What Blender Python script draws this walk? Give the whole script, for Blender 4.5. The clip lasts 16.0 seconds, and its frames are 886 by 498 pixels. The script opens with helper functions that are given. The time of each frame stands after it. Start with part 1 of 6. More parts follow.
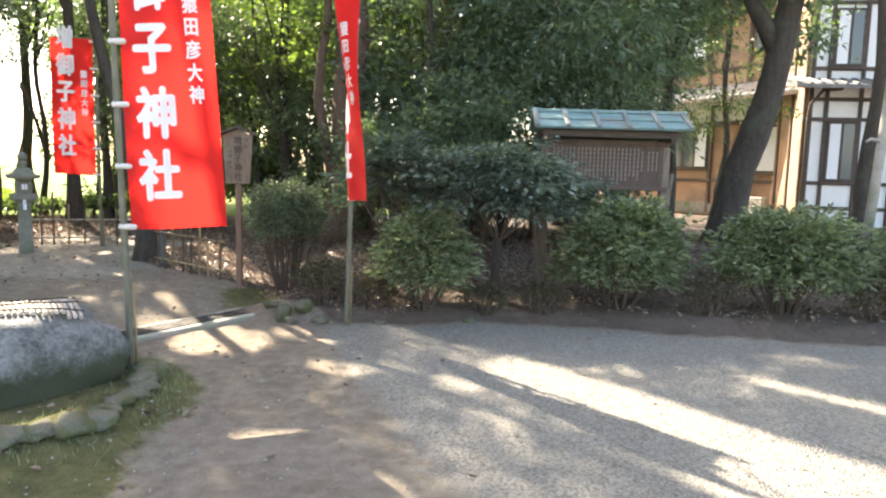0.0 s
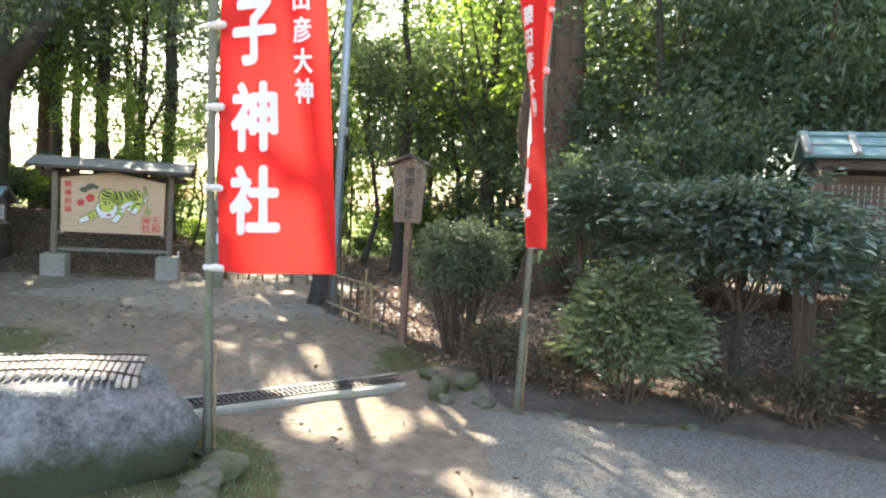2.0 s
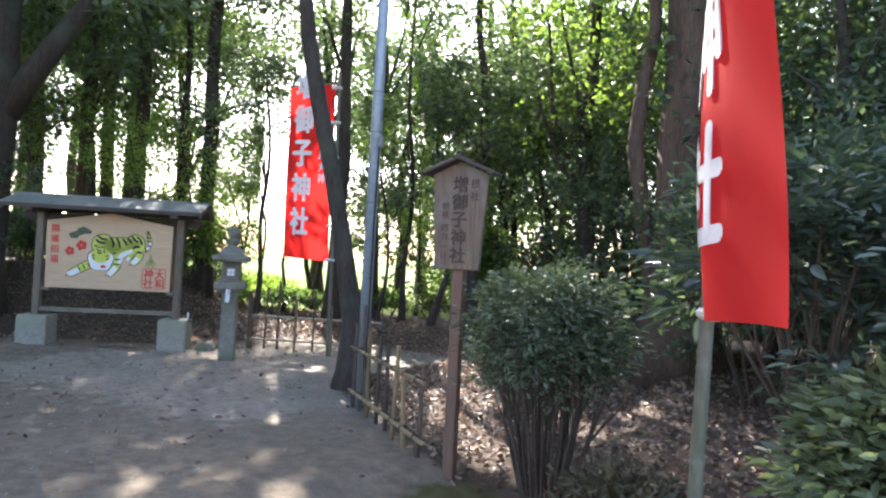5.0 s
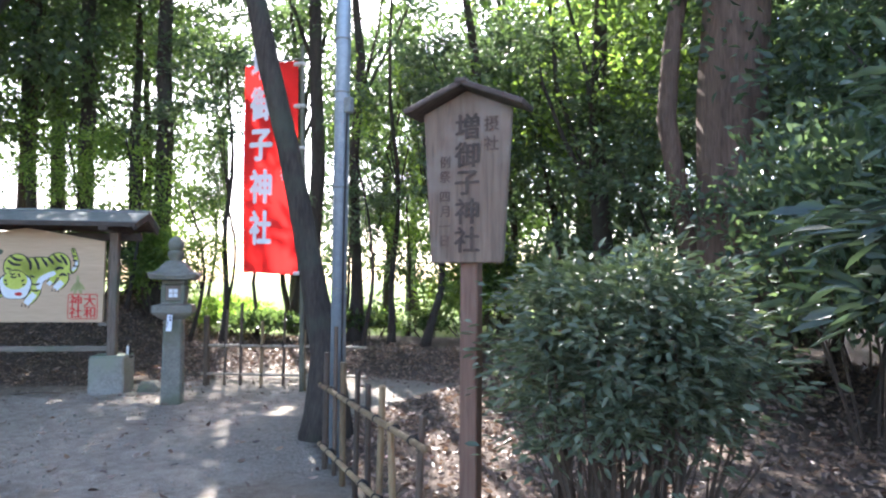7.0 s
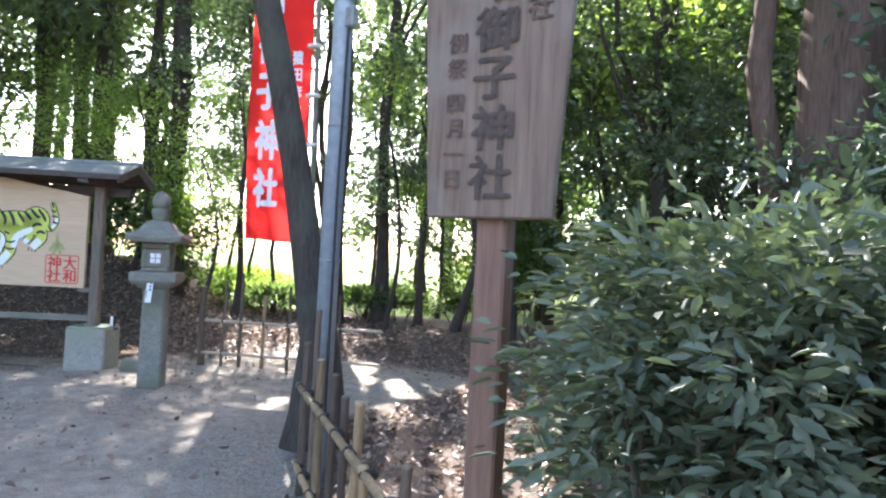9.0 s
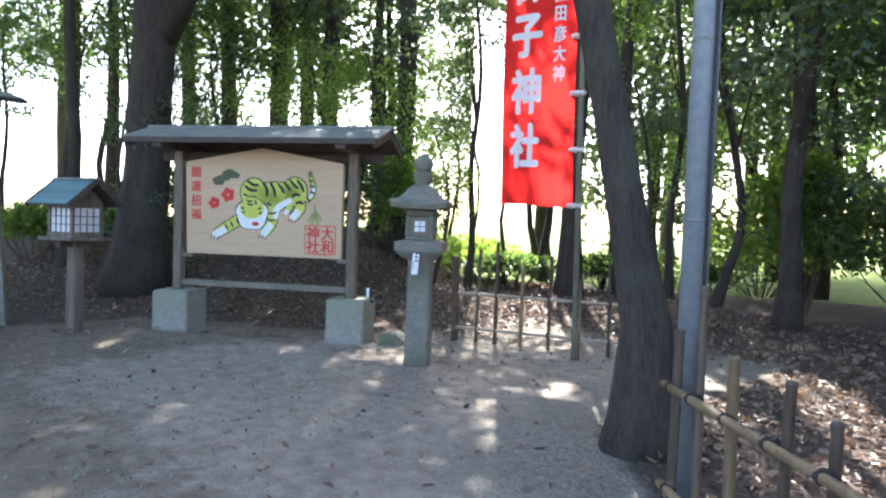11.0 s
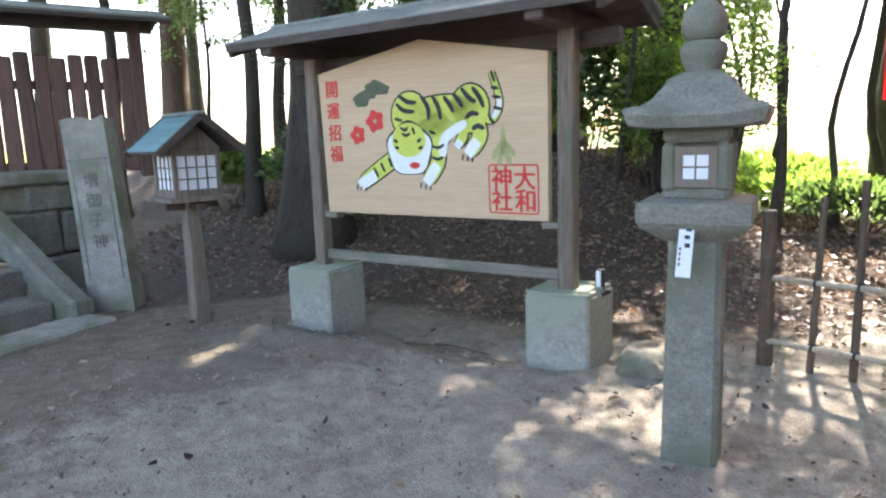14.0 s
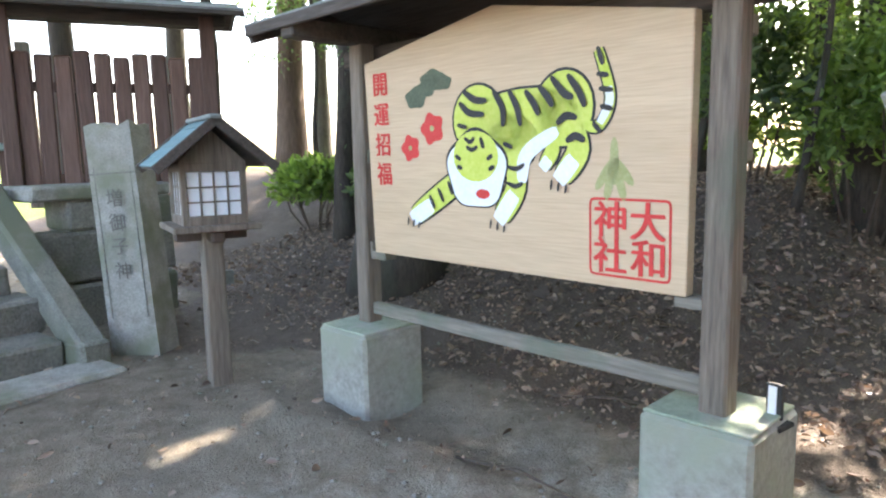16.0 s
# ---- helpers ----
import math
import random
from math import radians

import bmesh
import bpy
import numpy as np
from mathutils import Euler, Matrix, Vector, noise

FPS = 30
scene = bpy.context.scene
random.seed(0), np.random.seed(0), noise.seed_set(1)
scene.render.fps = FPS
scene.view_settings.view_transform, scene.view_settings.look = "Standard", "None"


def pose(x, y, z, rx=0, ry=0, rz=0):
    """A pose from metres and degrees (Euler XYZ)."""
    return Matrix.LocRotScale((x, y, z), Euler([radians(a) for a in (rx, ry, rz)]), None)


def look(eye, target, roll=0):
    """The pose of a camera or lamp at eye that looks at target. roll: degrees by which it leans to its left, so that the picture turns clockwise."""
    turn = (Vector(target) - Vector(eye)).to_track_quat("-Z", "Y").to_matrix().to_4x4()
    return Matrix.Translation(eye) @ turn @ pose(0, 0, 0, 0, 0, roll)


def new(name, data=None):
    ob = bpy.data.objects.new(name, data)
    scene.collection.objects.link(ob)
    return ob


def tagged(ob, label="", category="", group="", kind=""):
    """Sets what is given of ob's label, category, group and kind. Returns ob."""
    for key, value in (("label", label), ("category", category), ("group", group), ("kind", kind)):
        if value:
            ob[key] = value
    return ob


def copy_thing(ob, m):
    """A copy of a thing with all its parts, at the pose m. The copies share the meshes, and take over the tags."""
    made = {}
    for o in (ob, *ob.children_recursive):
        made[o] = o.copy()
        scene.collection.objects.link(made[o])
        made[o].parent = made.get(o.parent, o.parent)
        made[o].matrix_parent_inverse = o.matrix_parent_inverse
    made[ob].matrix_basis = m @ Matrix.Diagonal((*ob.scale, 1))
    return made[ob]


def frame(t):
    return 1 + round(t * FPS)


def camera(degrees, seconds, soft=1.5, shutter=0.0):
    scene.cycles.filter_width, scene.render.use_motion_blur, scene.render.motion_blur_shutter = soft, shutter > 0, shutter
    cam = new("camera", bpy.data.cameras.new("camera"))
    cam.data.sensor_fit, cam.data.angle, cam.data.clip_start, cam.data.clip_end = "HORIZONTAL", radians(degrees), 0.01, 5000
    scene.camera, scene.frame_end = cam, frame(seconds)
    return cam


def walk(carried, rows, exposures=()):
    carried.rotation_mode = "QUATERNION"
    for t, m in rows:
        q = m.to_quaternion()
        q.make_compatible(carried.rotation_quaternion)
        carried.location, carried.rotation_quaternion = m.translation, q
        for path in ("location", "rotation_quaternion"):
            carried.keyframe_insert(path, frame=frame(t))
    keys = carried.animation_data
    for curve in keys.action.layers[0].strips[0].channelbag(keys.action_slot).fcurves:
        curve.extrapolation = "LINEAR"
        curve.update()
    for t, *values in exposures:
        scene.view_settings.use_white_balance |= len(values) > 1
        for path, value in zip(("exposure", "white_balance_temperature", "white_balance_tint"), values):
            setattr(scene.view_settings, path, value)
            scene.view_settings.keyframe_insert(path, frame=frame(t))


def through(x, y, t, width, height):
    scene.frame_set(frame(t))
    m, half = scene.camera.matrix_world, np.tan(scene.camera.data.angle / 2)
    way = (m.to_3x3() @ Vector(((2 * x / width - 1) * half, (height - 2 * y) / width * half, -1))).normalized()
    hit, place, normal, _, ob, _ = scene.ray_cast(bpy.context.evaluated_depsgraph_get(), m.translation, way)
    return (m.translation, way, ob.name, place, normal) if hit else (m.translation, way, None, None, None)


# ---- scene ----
cam = camera(66.7, 16.0, 2.2)
PATH = [
    (0, (0.142, 0.121, 1.575), (0.105, 2.108, 1.351), 1.5),
    (0.5, (0.109, 0.521, 1.533), (-0.131, 2.491, 1.282), 1.8),
    (1, (0.173, 0.945, 1.535), (-0.276, 2.893, 1.455), 1.8),
    (1.5, (0.151, 1.396, 1.525), (-0.402, 3.315, 1.425), 2.9),
    (2, (0.179, 1.85, 1.501), (-0.5, 3.728, 1.395), 3.3),
    (2.5, (0.076, 2.293, 1.472), (-0.647, 4.152, 1.326), 3.8),
    (3, (-0.007, 2.738, 1.431), (-0.901, 4.52, 1.274), 3.5),
    (3.5, (-0.163, 3.19, 1.406), (-1.141, 4.93, 1.277), 3.2),
    (4, (-0.273, 3.631, 1.385), (-1.234, 5.383, 1.293), 3.9),
    (4.5, (-0.476, 4.043, 1.385), (-1.443, 5.794, 1.363), 4.6),
    (4.7, (-0.538, 4.21, 1.409), (-1.487, 5.97, 1.436), 4.0),
    (6.8, (-1.355, 5.568, 1.363), (-2.284, 7.336, 1.46), 0.5),
    (7, (-1.375, 5.728, 1.317), (-2.286, 7.506, 1.418), 0.4),
    (7.5, (-1.463, 6.112, 1.275), (-2.332, 7.913, 1.281), 0.9),
    (8, (-1.569, 6.375, 1.278), (-2.388, 8.199, 1.284), -0.2),
    (8.5, (-1.65, 6.667, 1.282), (-2.715, 8.36, 1.299), -0.7),
    (9, (-1.776, 6.689, 1.295), (-2.794, 8.411, 1.334), 3.0),
    (9.5, (-2.004, 6.66, 1.288), (-3.037, 8.371, 1.365), 3.1),
    (10, (-2.212, 6.695, 1.238), (-3.442, 8.27, 1.316), 4.3),
    (10.2, (-2.328, 6.68, 1.239), (-3.612, 8.213, 1.289), 4.0),
    (12.3, (-3.456, 7.627, 1.21), (-5.095, 8.75, 0.976), -1.0),
    (12.5, (-3.592, 7.751, 1.222), (-5.253, 8.838, 0.974), -1.1),
    (12.7, (-3.729, 7.796, 1.253), (-5.39, 8.875, 0.975), -1.3),
    (13, (-3.949, 7.973, 1.272), (-5.631, 9.016, 0.981), -1.2),
    (13.2, (-4.07, 8.094, 1.278), (-5.773, 9.097, 0.969), -1.4),
    (13.5, (-4.257, 8.289, 1.297), (-6.032, 9.158, 0.991), -2.1),
    (14, (-4.599, 8.494, 1.325), (-6.437, 9.211, 0.998), -1.8),
    (14.5, (-4.884, 8.749, 1.314), (-6.751, 9.401, 1.016), -1.8),
    (15, (-5.198, 8.954, 1.332), (-7.104, 9.477, 1.024), -2.2),
    (15.5, (-5.469, 9.125, 1.338), (-7.41, 9.505, 1.037), -1.8),
    (16, (-5.66, 9.163, 1.333), (-7.615, 9.474, 1.049), -1.1),
]
walk(cam, [(t, look(eye, target, roll)) for t, eye, target, roll in PATH],
     [(0.0, 2.74, 7700, 12), (2.2, 2.82, 7300, 11), (3.2, 2.72, 7000, 12), (4.0, 2.5, 6700, 14), (4.7, 2.5, 6450, 14), (6.8, 2.75, 6000, 16), (7.5, 2.85, 5950, 16), (8.2, 3.3, 5800, 16), (9.2, 2.95, 6150, 16), (10.2, 2.82, 6050, 14), (12.5, 2.75, 6300, 11), (13.0, 2.95, 6350, 11), (13.5, 2.8, 6600, 12), (14.0, 3.15, 6700, 13), (14.6, 3.35, 6750, 13), (16.0, 3.58, 6950, 14)])

# ---- daylight ----
SUN_AZIMUTH, SUN_ELEVATION = 42.0, 42.0  # degrees west of +y, degrees above the horizon
world = bpy.data.worlds.new("sky")
world.use_nodes = True
scene.world = world
wn = world.node_tree.nodes
sky = wn.new("ShaderNodeTexSky")
sky.sky_type = "NISHITA"
sky.sun_disc = False
sky.sun_elevation = radians(SUN_ELEVATION)
sky.sun_rotation = radians(-SUN_AZIMUTH)
sky.air_density, sky.dust_density = 1.0, 2.5
world.node_tree.links.new(sky.outputs[0], wn["Background"].inputs[0])
wn["Background"].inputs[1].default_value = 0.13
sun = new("sun", bpy.data.lights.new("sun", "SUN"))
sun.data.energy, sun.data.angle, sun.data.color = 4.5, radians(0.6), (1.0, 0.94, 0.84)
ca, sa = math.cos(radians(SUN_ELEVATION)), math.sin(radians(SUN_ELEVATION))
SUN_WAY = Vector((-math.sin(radians(SUN_AZIMUTH)) * ca, math.cos(radians(SUN_AZIMUTH)) * ca, sa))
sun.matrix_world = look(SUN_WAY * 40, (0, 0, 0))


# ---- materials ----
def material(name, dark, light, scale=6.0, rough=0.8, bump=0.3, stretch=(1, 1, 1), metal=0.0, fine=8.0, vary=0.0, spots=None, spot_scale=2.5, spot_at=0.58):
    """Two-scale mottled surface; stretch pulls the grain along an axis; spots: a third colour in patches (moss, wear)."""
    m = bpy.data.materials.new(name)
    m.use_nodes = True
    nt = m.node_tree
    b = nt.nodes["Principled BSDF"]
    co = nt.nodes.new("ShaderNodeTexCoord")
    mp = nt.nodes.new("ShaderNodeMapping")
    mp.inputs["Scale"].default_value = stretch
    nt.links.new(co.outputs["Object"], mp.inputs["Vector"])
    n1, n2 = nt.nodes.new("ShaderNodeTexNoise"), nt.nodes.new("ShaderNodeTexNoise")
    for n, k in ((n1, scale), (n2, scale * fine)):
        n.inputs["Scale"].default_value = k
        n.inputs["Detail"].default_value = 5
        n.inputs["Roughness"].default_value = 0.62
        nt.links.new(mp.outputs[0], n.inputs["Vector"])
    mx = nt.nodes.new("ShaderNodeMath")
    mx.operation = "MULTIPLY_ADD"
    mx.inputs[1].default_value = 0.55
    nt.links.new(n2.outputs[0], mx.inputs[0])
    m2 = nt.nodes.new("ShaderNodeMath")
    m2.operation = "MULTIPLY"
    m2.inputs[1].default_value = 0.5
    nt.links.new(n1.outputs[0], m2.inputs[0])
    nt.links.new(m2.outputs[0], mx.inputs[2])
    cr = nt.nodes.new("ShaderNodeValToRGB")
    cr.color_ramp.elements[0].position, cr.color_ramp.elements[1].position = 0.33, 0.72
    cr.color_ramp.elements[0].color, cr.color_ramp.elements[1].color = (*dark, 1), (*light, 1)
    nt.links.new(mx.outputs[0], cr.inputs[0])
    col = cr.outputs[0]
    if spots:
        n3 = nt.nodes.new("ShaderNodeTexNoise")
        n3.inputs["Scale"].default_value = spot_scale
        n3.inputs["Detail"].default_value = 6
        nt.links.new(co.outputs["Object"], n3.inputs["Vector"])
        r3 = nt.nodes.new("ShaderNodeValToRGB")
        r3.color_ramp.elements[0].position, r3.color_ramp.elements[1].position = spot_at - 0.07, spot_at + 0.09
        nt.links.new(n3.outputs[0], r3.inputs[0])
        mc = nt.nodes.new("ShaderNodeMix")
        mc.data_type = "RGBA"
        mc.inputs[7].default_value = (*spots, 1)
        nt.links.new(r3.outputs[0], mc.inputs[0])
        nt.links.new(col, mc.inputs[6])
        col = mc.outputs[2]
    if vary:
        oi = nt.nodes.new("ShaderNodeObjectInfo")
        mr = nt.nodes.new("ShaderNodeMapRange")
        mr.inputs[3].default_value, mr.inputs[4].default_value = 1 - vary, 1 + vary
        nt.links.new(oi.outputs["Random"], mr.inputs[0])
        hs = nt.nodes.new("ShaderNodeHueSaturation")
        nt.links.new(mr.outputs[0], hs.inputs["Value"])
        nt.links.new(col, hs.inputs["Color"])
        col = hs.outputs[0]
    nt.links.new(col, b.inputs["Base Color"])
    b.inputs["Roughness"].default_value = rough
    b.inputs["Metallic"].default_value = metal
    if bump:
        bp = nt.nodes.new("ShaderNodeBump")
        bp.inputs["Strength"].default_value = bump
        bp.inputs["Distance"].default_value = 0.02
        nt.links.new(mx.outputs[0], bp.inputs["Height"])
        nt.links.new(bp.outputs[0], b.inputs["Normal"])
    return m


def leaf_material(name, dark, light, rough=0.45, glow=0.45, tint=None):
    """Leaves: each leaf its own green, glossy skin, light shining through."""
    m = bpy.data.materials.new(name)
    m.use_nodes = True
    nt = m.node_tree
    b, out = nt.nodes["Principled BSDF"], nt.nodes["Material Output"]
    ge = nt.nodes.new("ShaderNodeNewGeometry")
    cr = nt.nodes.new("ShaderNodeValToRGB")
    cr.color_ramp.elements[0].color, cr.color_ramp.elements[1].color = (*dark, 1), (*light, 1)
    nt.links.new(ge.outputs["Random Per Island"], cr.inputs[0])
    nt.links.new(cr.outputs[0], b.inputs["Base Color"])
    b.inputs["Roughness"].default_value = rough
    tr = nt.nodes.new("ShaderNodeBsdfTranslucent")
    hs = nt.nodes.new("ShaderNodeMix")
    hs.data_type = "RGBA"
    hs.blend_type = "MULTIPLY"
    hs.inputs[0].default_value = 1.0
    hs.inputs[7].default_value = (*(tint or (1.6, 1.8, 0.75)), 1)
    nt.links.new(cr.outputs[0], hs.inputs[6])
    nt.links.new(hs.outputs[2], tr.inputs[0])
    mx = nt.nodes.new("ShaderNodeMixShader")
    mx.inputs[0].default_value = glow
    nt.links.new(b.outputs[0], mx.inputs[1])
    nt.links.new(tr.outputs[0], mx.inputs[2])
    nt.links.new(mx.outputs[0], out.inputs[0])
    return m


def cloth_material(name, colour, through, rough=0.7, share=0.5):
    m = bpy.data.materials.new(name)
    m.use_nodes = True
    nt = m.node_tree
    b, out = nt.nodes["Principled BSDF"], nt.nodes["Material Output"]
    co = nt.nodes.new("ShaderNodeTexCoord")
    n = nt.nodes.new("ShaderNodeTexNoise")
    n.inputs["Scale"].default_value, n.inputs["Detail"].default_value = 5, 6
    nt.links.new(co.outputs["Object"], n.inputs["Vector"])
    cr = nt.nodes.new("ShaderNodeValToRGB")
    cr.color_ramp.elements[0].position, cr.color_ramp.elements[1].position = 0.3, 0.7
    cr.color_ramp.elements[0].color = (*[c * 0.86 for c in colour], 1)
    cr.color_ramp.elements[1].color = (*colour, 1)
    nt.links.new(n.outputs[0], cr.inputs[0])
    nt.links.new(cr.outputs[0], b.inputs["Base Color"])
    b.inputs["Roughness"].default_value = rough
    tr = nt.nodes.new("ShaderNodeBsdfTranslucent")
    tr.inputs[0].default_value = (*through, 1)
    wv = nt.nodes.new("ShaderNodeTexNoise")
    wv.inputs["Scale"].default_value = 400
    nt.links.new(co.outputs["Object"], wv.inputs["Vector"])
    bp = nt.nodes.new("ShaderNodeBump")
    bp.inputs["Strength"].default_value, bp.inputs["Distance"].default_value = 0.15, 0.002
    nt.links.new(wv.outputs[0], bp.inputs["Height"])
    nt.links.new(bp.outputs[0], b.inputs["Normal"])
    mx = nt.nodes.new("ShaderNodeMixShader")
    mx.inputs[0].default_value = share
    nt.links.new(b.outputs[0], mx.inputs[1])
    nt.links.new(tr.outputs[0], mx.inputs[2])
    nt.links.new(mx.outputs[0], out.inputs[0])
    return m


def ground_material():
    """Sandy earth, gravel, leaf mould, moss and meadow, blended by the masks of the sheet."""
    m = bpy.data.materials.new("ground")
    m.use_nodes = True
    nt = m.node_tree
    b = nt.nodes["Principled BSDF"]
    b.inputs["Roughness"].default_value = 0.95
    b.inputs["Specular IOR Level"].default_value = 0.2
    ge = nt.nodes.new("ShaderNodeNewGeometry")

    def noisy(scale, detail=6):
        n = nt.nodes.new("ShaderNodeTexNoise")
        n.inputs["Scale"].default_value, n.inputs["Detail"].default_value = scale, detail
        n.inputs["Roughness"].default_value = 0.65
        nt.links.new(ge.outputs["Position"], n.inputs["Vector"])
        return n.outputs[0]

    def ramp(src, a, c, lo=0.35, hi=0.68):
        r = nt.nodes.new("ShaderNodeValToRGB")
        r.color_ramp.elements[0].position, r.color_ramp.elements[1].position = lo, hi
        r.color_ramp.elements[0].color, r.color_ramp.elements[1].color = (*a, 1), (*c, 1)
        nt.links.new(src, r.inputs[0])
        return r.outputs[0]

    def mix(f, a, c, how="MIX"):
        x = nt.nodes.new("ShaderNodeMix")
        x.data_type, x.blend_type = "RGBA", how
        if isinstance(f, float):
            x.inputs[0].default_value = f
        else:
            nt.links.new(f, x.inputs[0])
        nt.links.new(a, x.inputs[6])
        nt.links.new(c, x.inputs[7])
        return x.outputs[2]

    def mask(name, edge=0.5):
        a = nt.nodes.new("ShaderNodeAttribute")
        a.attribute_name = name
        s = nt.nodes.new("ShaderNodeMath")
        s.operation = "ADD"
        nt.links.new(a.outputs["Fac"], s.inputs[0])
        o = nt.nodes.new("ShaderNodeMath")
        o.operation = "MULTIPLY_ADD"
        o.inputs[1].default_value, o.inputs[2].default_value = edge, -edge / 2
        nt.links.new(wobble, o.inputs[0])
        nt.links.new(o.outputs[0], s.inputs[1])
        r = nt.nodes.new("ShaderNodeMapRange")
        r.inputs[1].default_value, r.inputs[2].default_value = 0.36, 0.64
        nt.links.new(s.outputs[0], r.inputs[0])
        return r.outputs[0]

    wobble, broad, mid, fine = noisy(7), noisy(0.7), noisy(9), noisy(120, 3)
    vo = nt.nodes.new("ShaderNodeTexVoronoi")
    vo.inputs["Scale"].default_value = 62
    nt.links.new(ge.outputs["Position"], vo.inputs["Vector"])
    earth = mix(0.5, ramp(broad, (0.215, 0.175, 0.130), (0.315, 0.272, 0.215)), ramp(mid, (0.165, 0.132, 0.098), (0.375, 0.325, 0.262)))
    earth = mix(0.5, earth, ramp(fine, (0.55, 0.55, 0.55), (1.25, 1.25, 1.25), 0.3, 0.7), "MULTIPLY")
    bw = nt.nodes.new("ShaderNodeRGBToBW")
    nt.links.new(vo.outputs["Color"], bw.inputs[0])
    gravel = mix(0.35, ramp(bw.outputs[0], (0.16, 0.149, 0.127), (0.43, 0.408, 0.358), 0.1, 0.9), ramp(broad, (0.23, 0.214, 0.184), (0.32, 0.299, 0.258)))
    mould = mix(0.6, ramp(mid, (0.078, 0.060, 0.047), (0.200, 0.155, 0.125)), ramp(fine, (0.070, 0.056, 0.045), (0.215, 0.170, 0.140)))
    moss = mix(0.5, ramp(mid, (0.062, 0.066, 0.026), (0.215, 0.195, 0.085)), ramp(fine, (0.055, 0.062, 0.024), (0.185, 0.180, 0.080)))
    grass = mix(0.5, ramp(broad, (0.10, 0.17, 0.03), (0.22, 0.27, 0.07)), ramp(mid, (0.10, 0.16, 0.03), (0.20, 0.26, 0.07)))
    dust = mix(0.5, ramp(mid, (0.22, 0.188, 0.150), (0.56, 0.50, 0.42)), ramp(fine, (0.23, 0.195, 0.155), (0.57, 0.505, 0.43)))
    earth = mix(mask("dry", 1.3), earth, dust)
    gm = mask("gravel")
    col = mix(gm, earth, gravel)
    col = mix(mask("mould", 0.8), col, mould)
    col = mix(mask("moss", 1.2), col, moss)
    col = mix(mask("meadow", 0.3), col, grass)
    nt.links.new(col, b.inputs["Base Color"])
    dist = nt.nodes.new("ShaderNodeMath")
    dist.operation = "MULTIPLY"
    nt.links.new(vo.outputs["Distance"], dist.inputs[0])
    nt.links.new(gm, dist.inputs[1])
    h = nt.nodes.new("ShaderNodeMath")
    h.operation = "MULTIPLY_ADD"
    h.inputs[1].default_value = -1.2
    nt.links.new(dist.outputs[0], h.inputs[0])
    nt.links.new(fine, h.inputs[2])
    h2 = nt.nodes.new("ShaderNodeMath")
    h2.operation = "MULTIPLY_ADD"
    h2.inputs[1].default_value = 2.4
    nt.links.new(mid, h2.inputs[0])
    nt.links.new(h.outputs[0], h2.inputs[2])
    bp = nt.nodes.new("ShaderNodeBump")
    bp.inputs["Strength"].default_value, bp.inputs["Distance"].default_value = 0.9, 0.024
    nt.links.new(h2.outputs[0], bp.inputs["Height"])
    nt.links.new(bp.outputs[0], b.inputs["Normal"])
    return m


GROUND = ground_material()
BARK = material("bark", (0.020, 0.016, 0.013), (0.085, 0.069, 0.055), 9, 0.95, 1.0, (1, 1, 0.14), spots=(0.065, 0.07, 0.05), spot_at=0.6)
BARK_RED = material("cedar_bark", (0.05, 0.030, 0.020), (0.17, 0.115, 0.085), 7, 0.95, 1.0, (1, 1, 0.12))
TWIG = material("twig", (0.045, 0.033, 0.024), (0.125, 0.095, 0.070), 14, 0.9, 0.3)
LEAF_DARK = leaf_material("leaf_dark", (0.044, 0.070, 0.046), (0.125, 0.170, 0.105), 0.34, 0.42, (1.5, 1.65, 0.9))
LEAF_MID = leaf_material("leaf_mid", (0.046, 0.075, 0.034), (0.130, 0.180, 0.080), 0.36, 0.5, (1.5, 1.65, 0.85))
LEAF_FRESH = leaf_material("leaf_fresh", (0.085, 0.135, 0.042), (0.21, 0.28, 0.10), 0.45, 0.58)
LEAF_BUSH = leaf_material("leaf_azalea", (0.068, 0.098, 0.052), (0.235, 0.280, 0.160), 0.42, 0.3, (1.5, 1.6, 0.8))
LEAF_PALE = leaf_material("leaf_blue_green", (0.058, 0.086, 0.054), (0.190, 0.236, 0.160), 0.36, 0.28, (1.4, 1.5, 0.8))
# LEAF_LONG is LEAF_GLOSS made darker: the shrub's shade is in the leaf colour
LEAF_LONG = leaf_material("leaf_long_shaded", (0.036, 0.060, 0.050), (0.112, 0.155, 0.130), 0.32, 0.2, (1.4, 1.6, 0.8))
LEAF_GLOSS = leaf_material("leaf_glossy_lit", (0.066, 0.100, 0.086), (0.180, 0.232, 0.198), 0.34, 0.22, (1.4, 1.6, 0.8))
LEAF_CONIFER = leaf_material("needle_spray", (0.050, 0.085, 0.060), (0.148, 0.202, 0.138), 0.55, 0.4)
LEAF_DEAD = leaf_material("dead_leaf", (0.055, 0.034, 0.025), (0.37, 0.27, 0.205), 0.45, 0.12, (1.3, 1.1, 0.8))
CLOTH_RED = cloth_material("red_cloth", (0.62, 0.014, 0.016), (0.95, 0.030, 0.024), share=0.52)
CLOTH_WHITE = cloth_material("white_dye", (0.85, 0.84, 0.86), (0.95, 0.93, 0.93), share=0.1)
TAPE = material("white_tab", (0.50, 0.47, 0.44), (0.72, 0.70, 0.67), 12, 0.7, 0.1)
BAMBOO = material("bamboo_grey_green", (0.085, 0.088, 0.062), (0.21, 0.205, 0.155), 7, 0.55, 0.15, (1, 1, 0.2), spots=(0.10, 0.12, 0.075))
BAMBOO_TAN = material("bamboo_tan", (0.14, 0.095, 0.05), (0.34, 0.25, 0.14), 8, 0.6, 0.15, (1, 1, 0.2), vary=0.35)
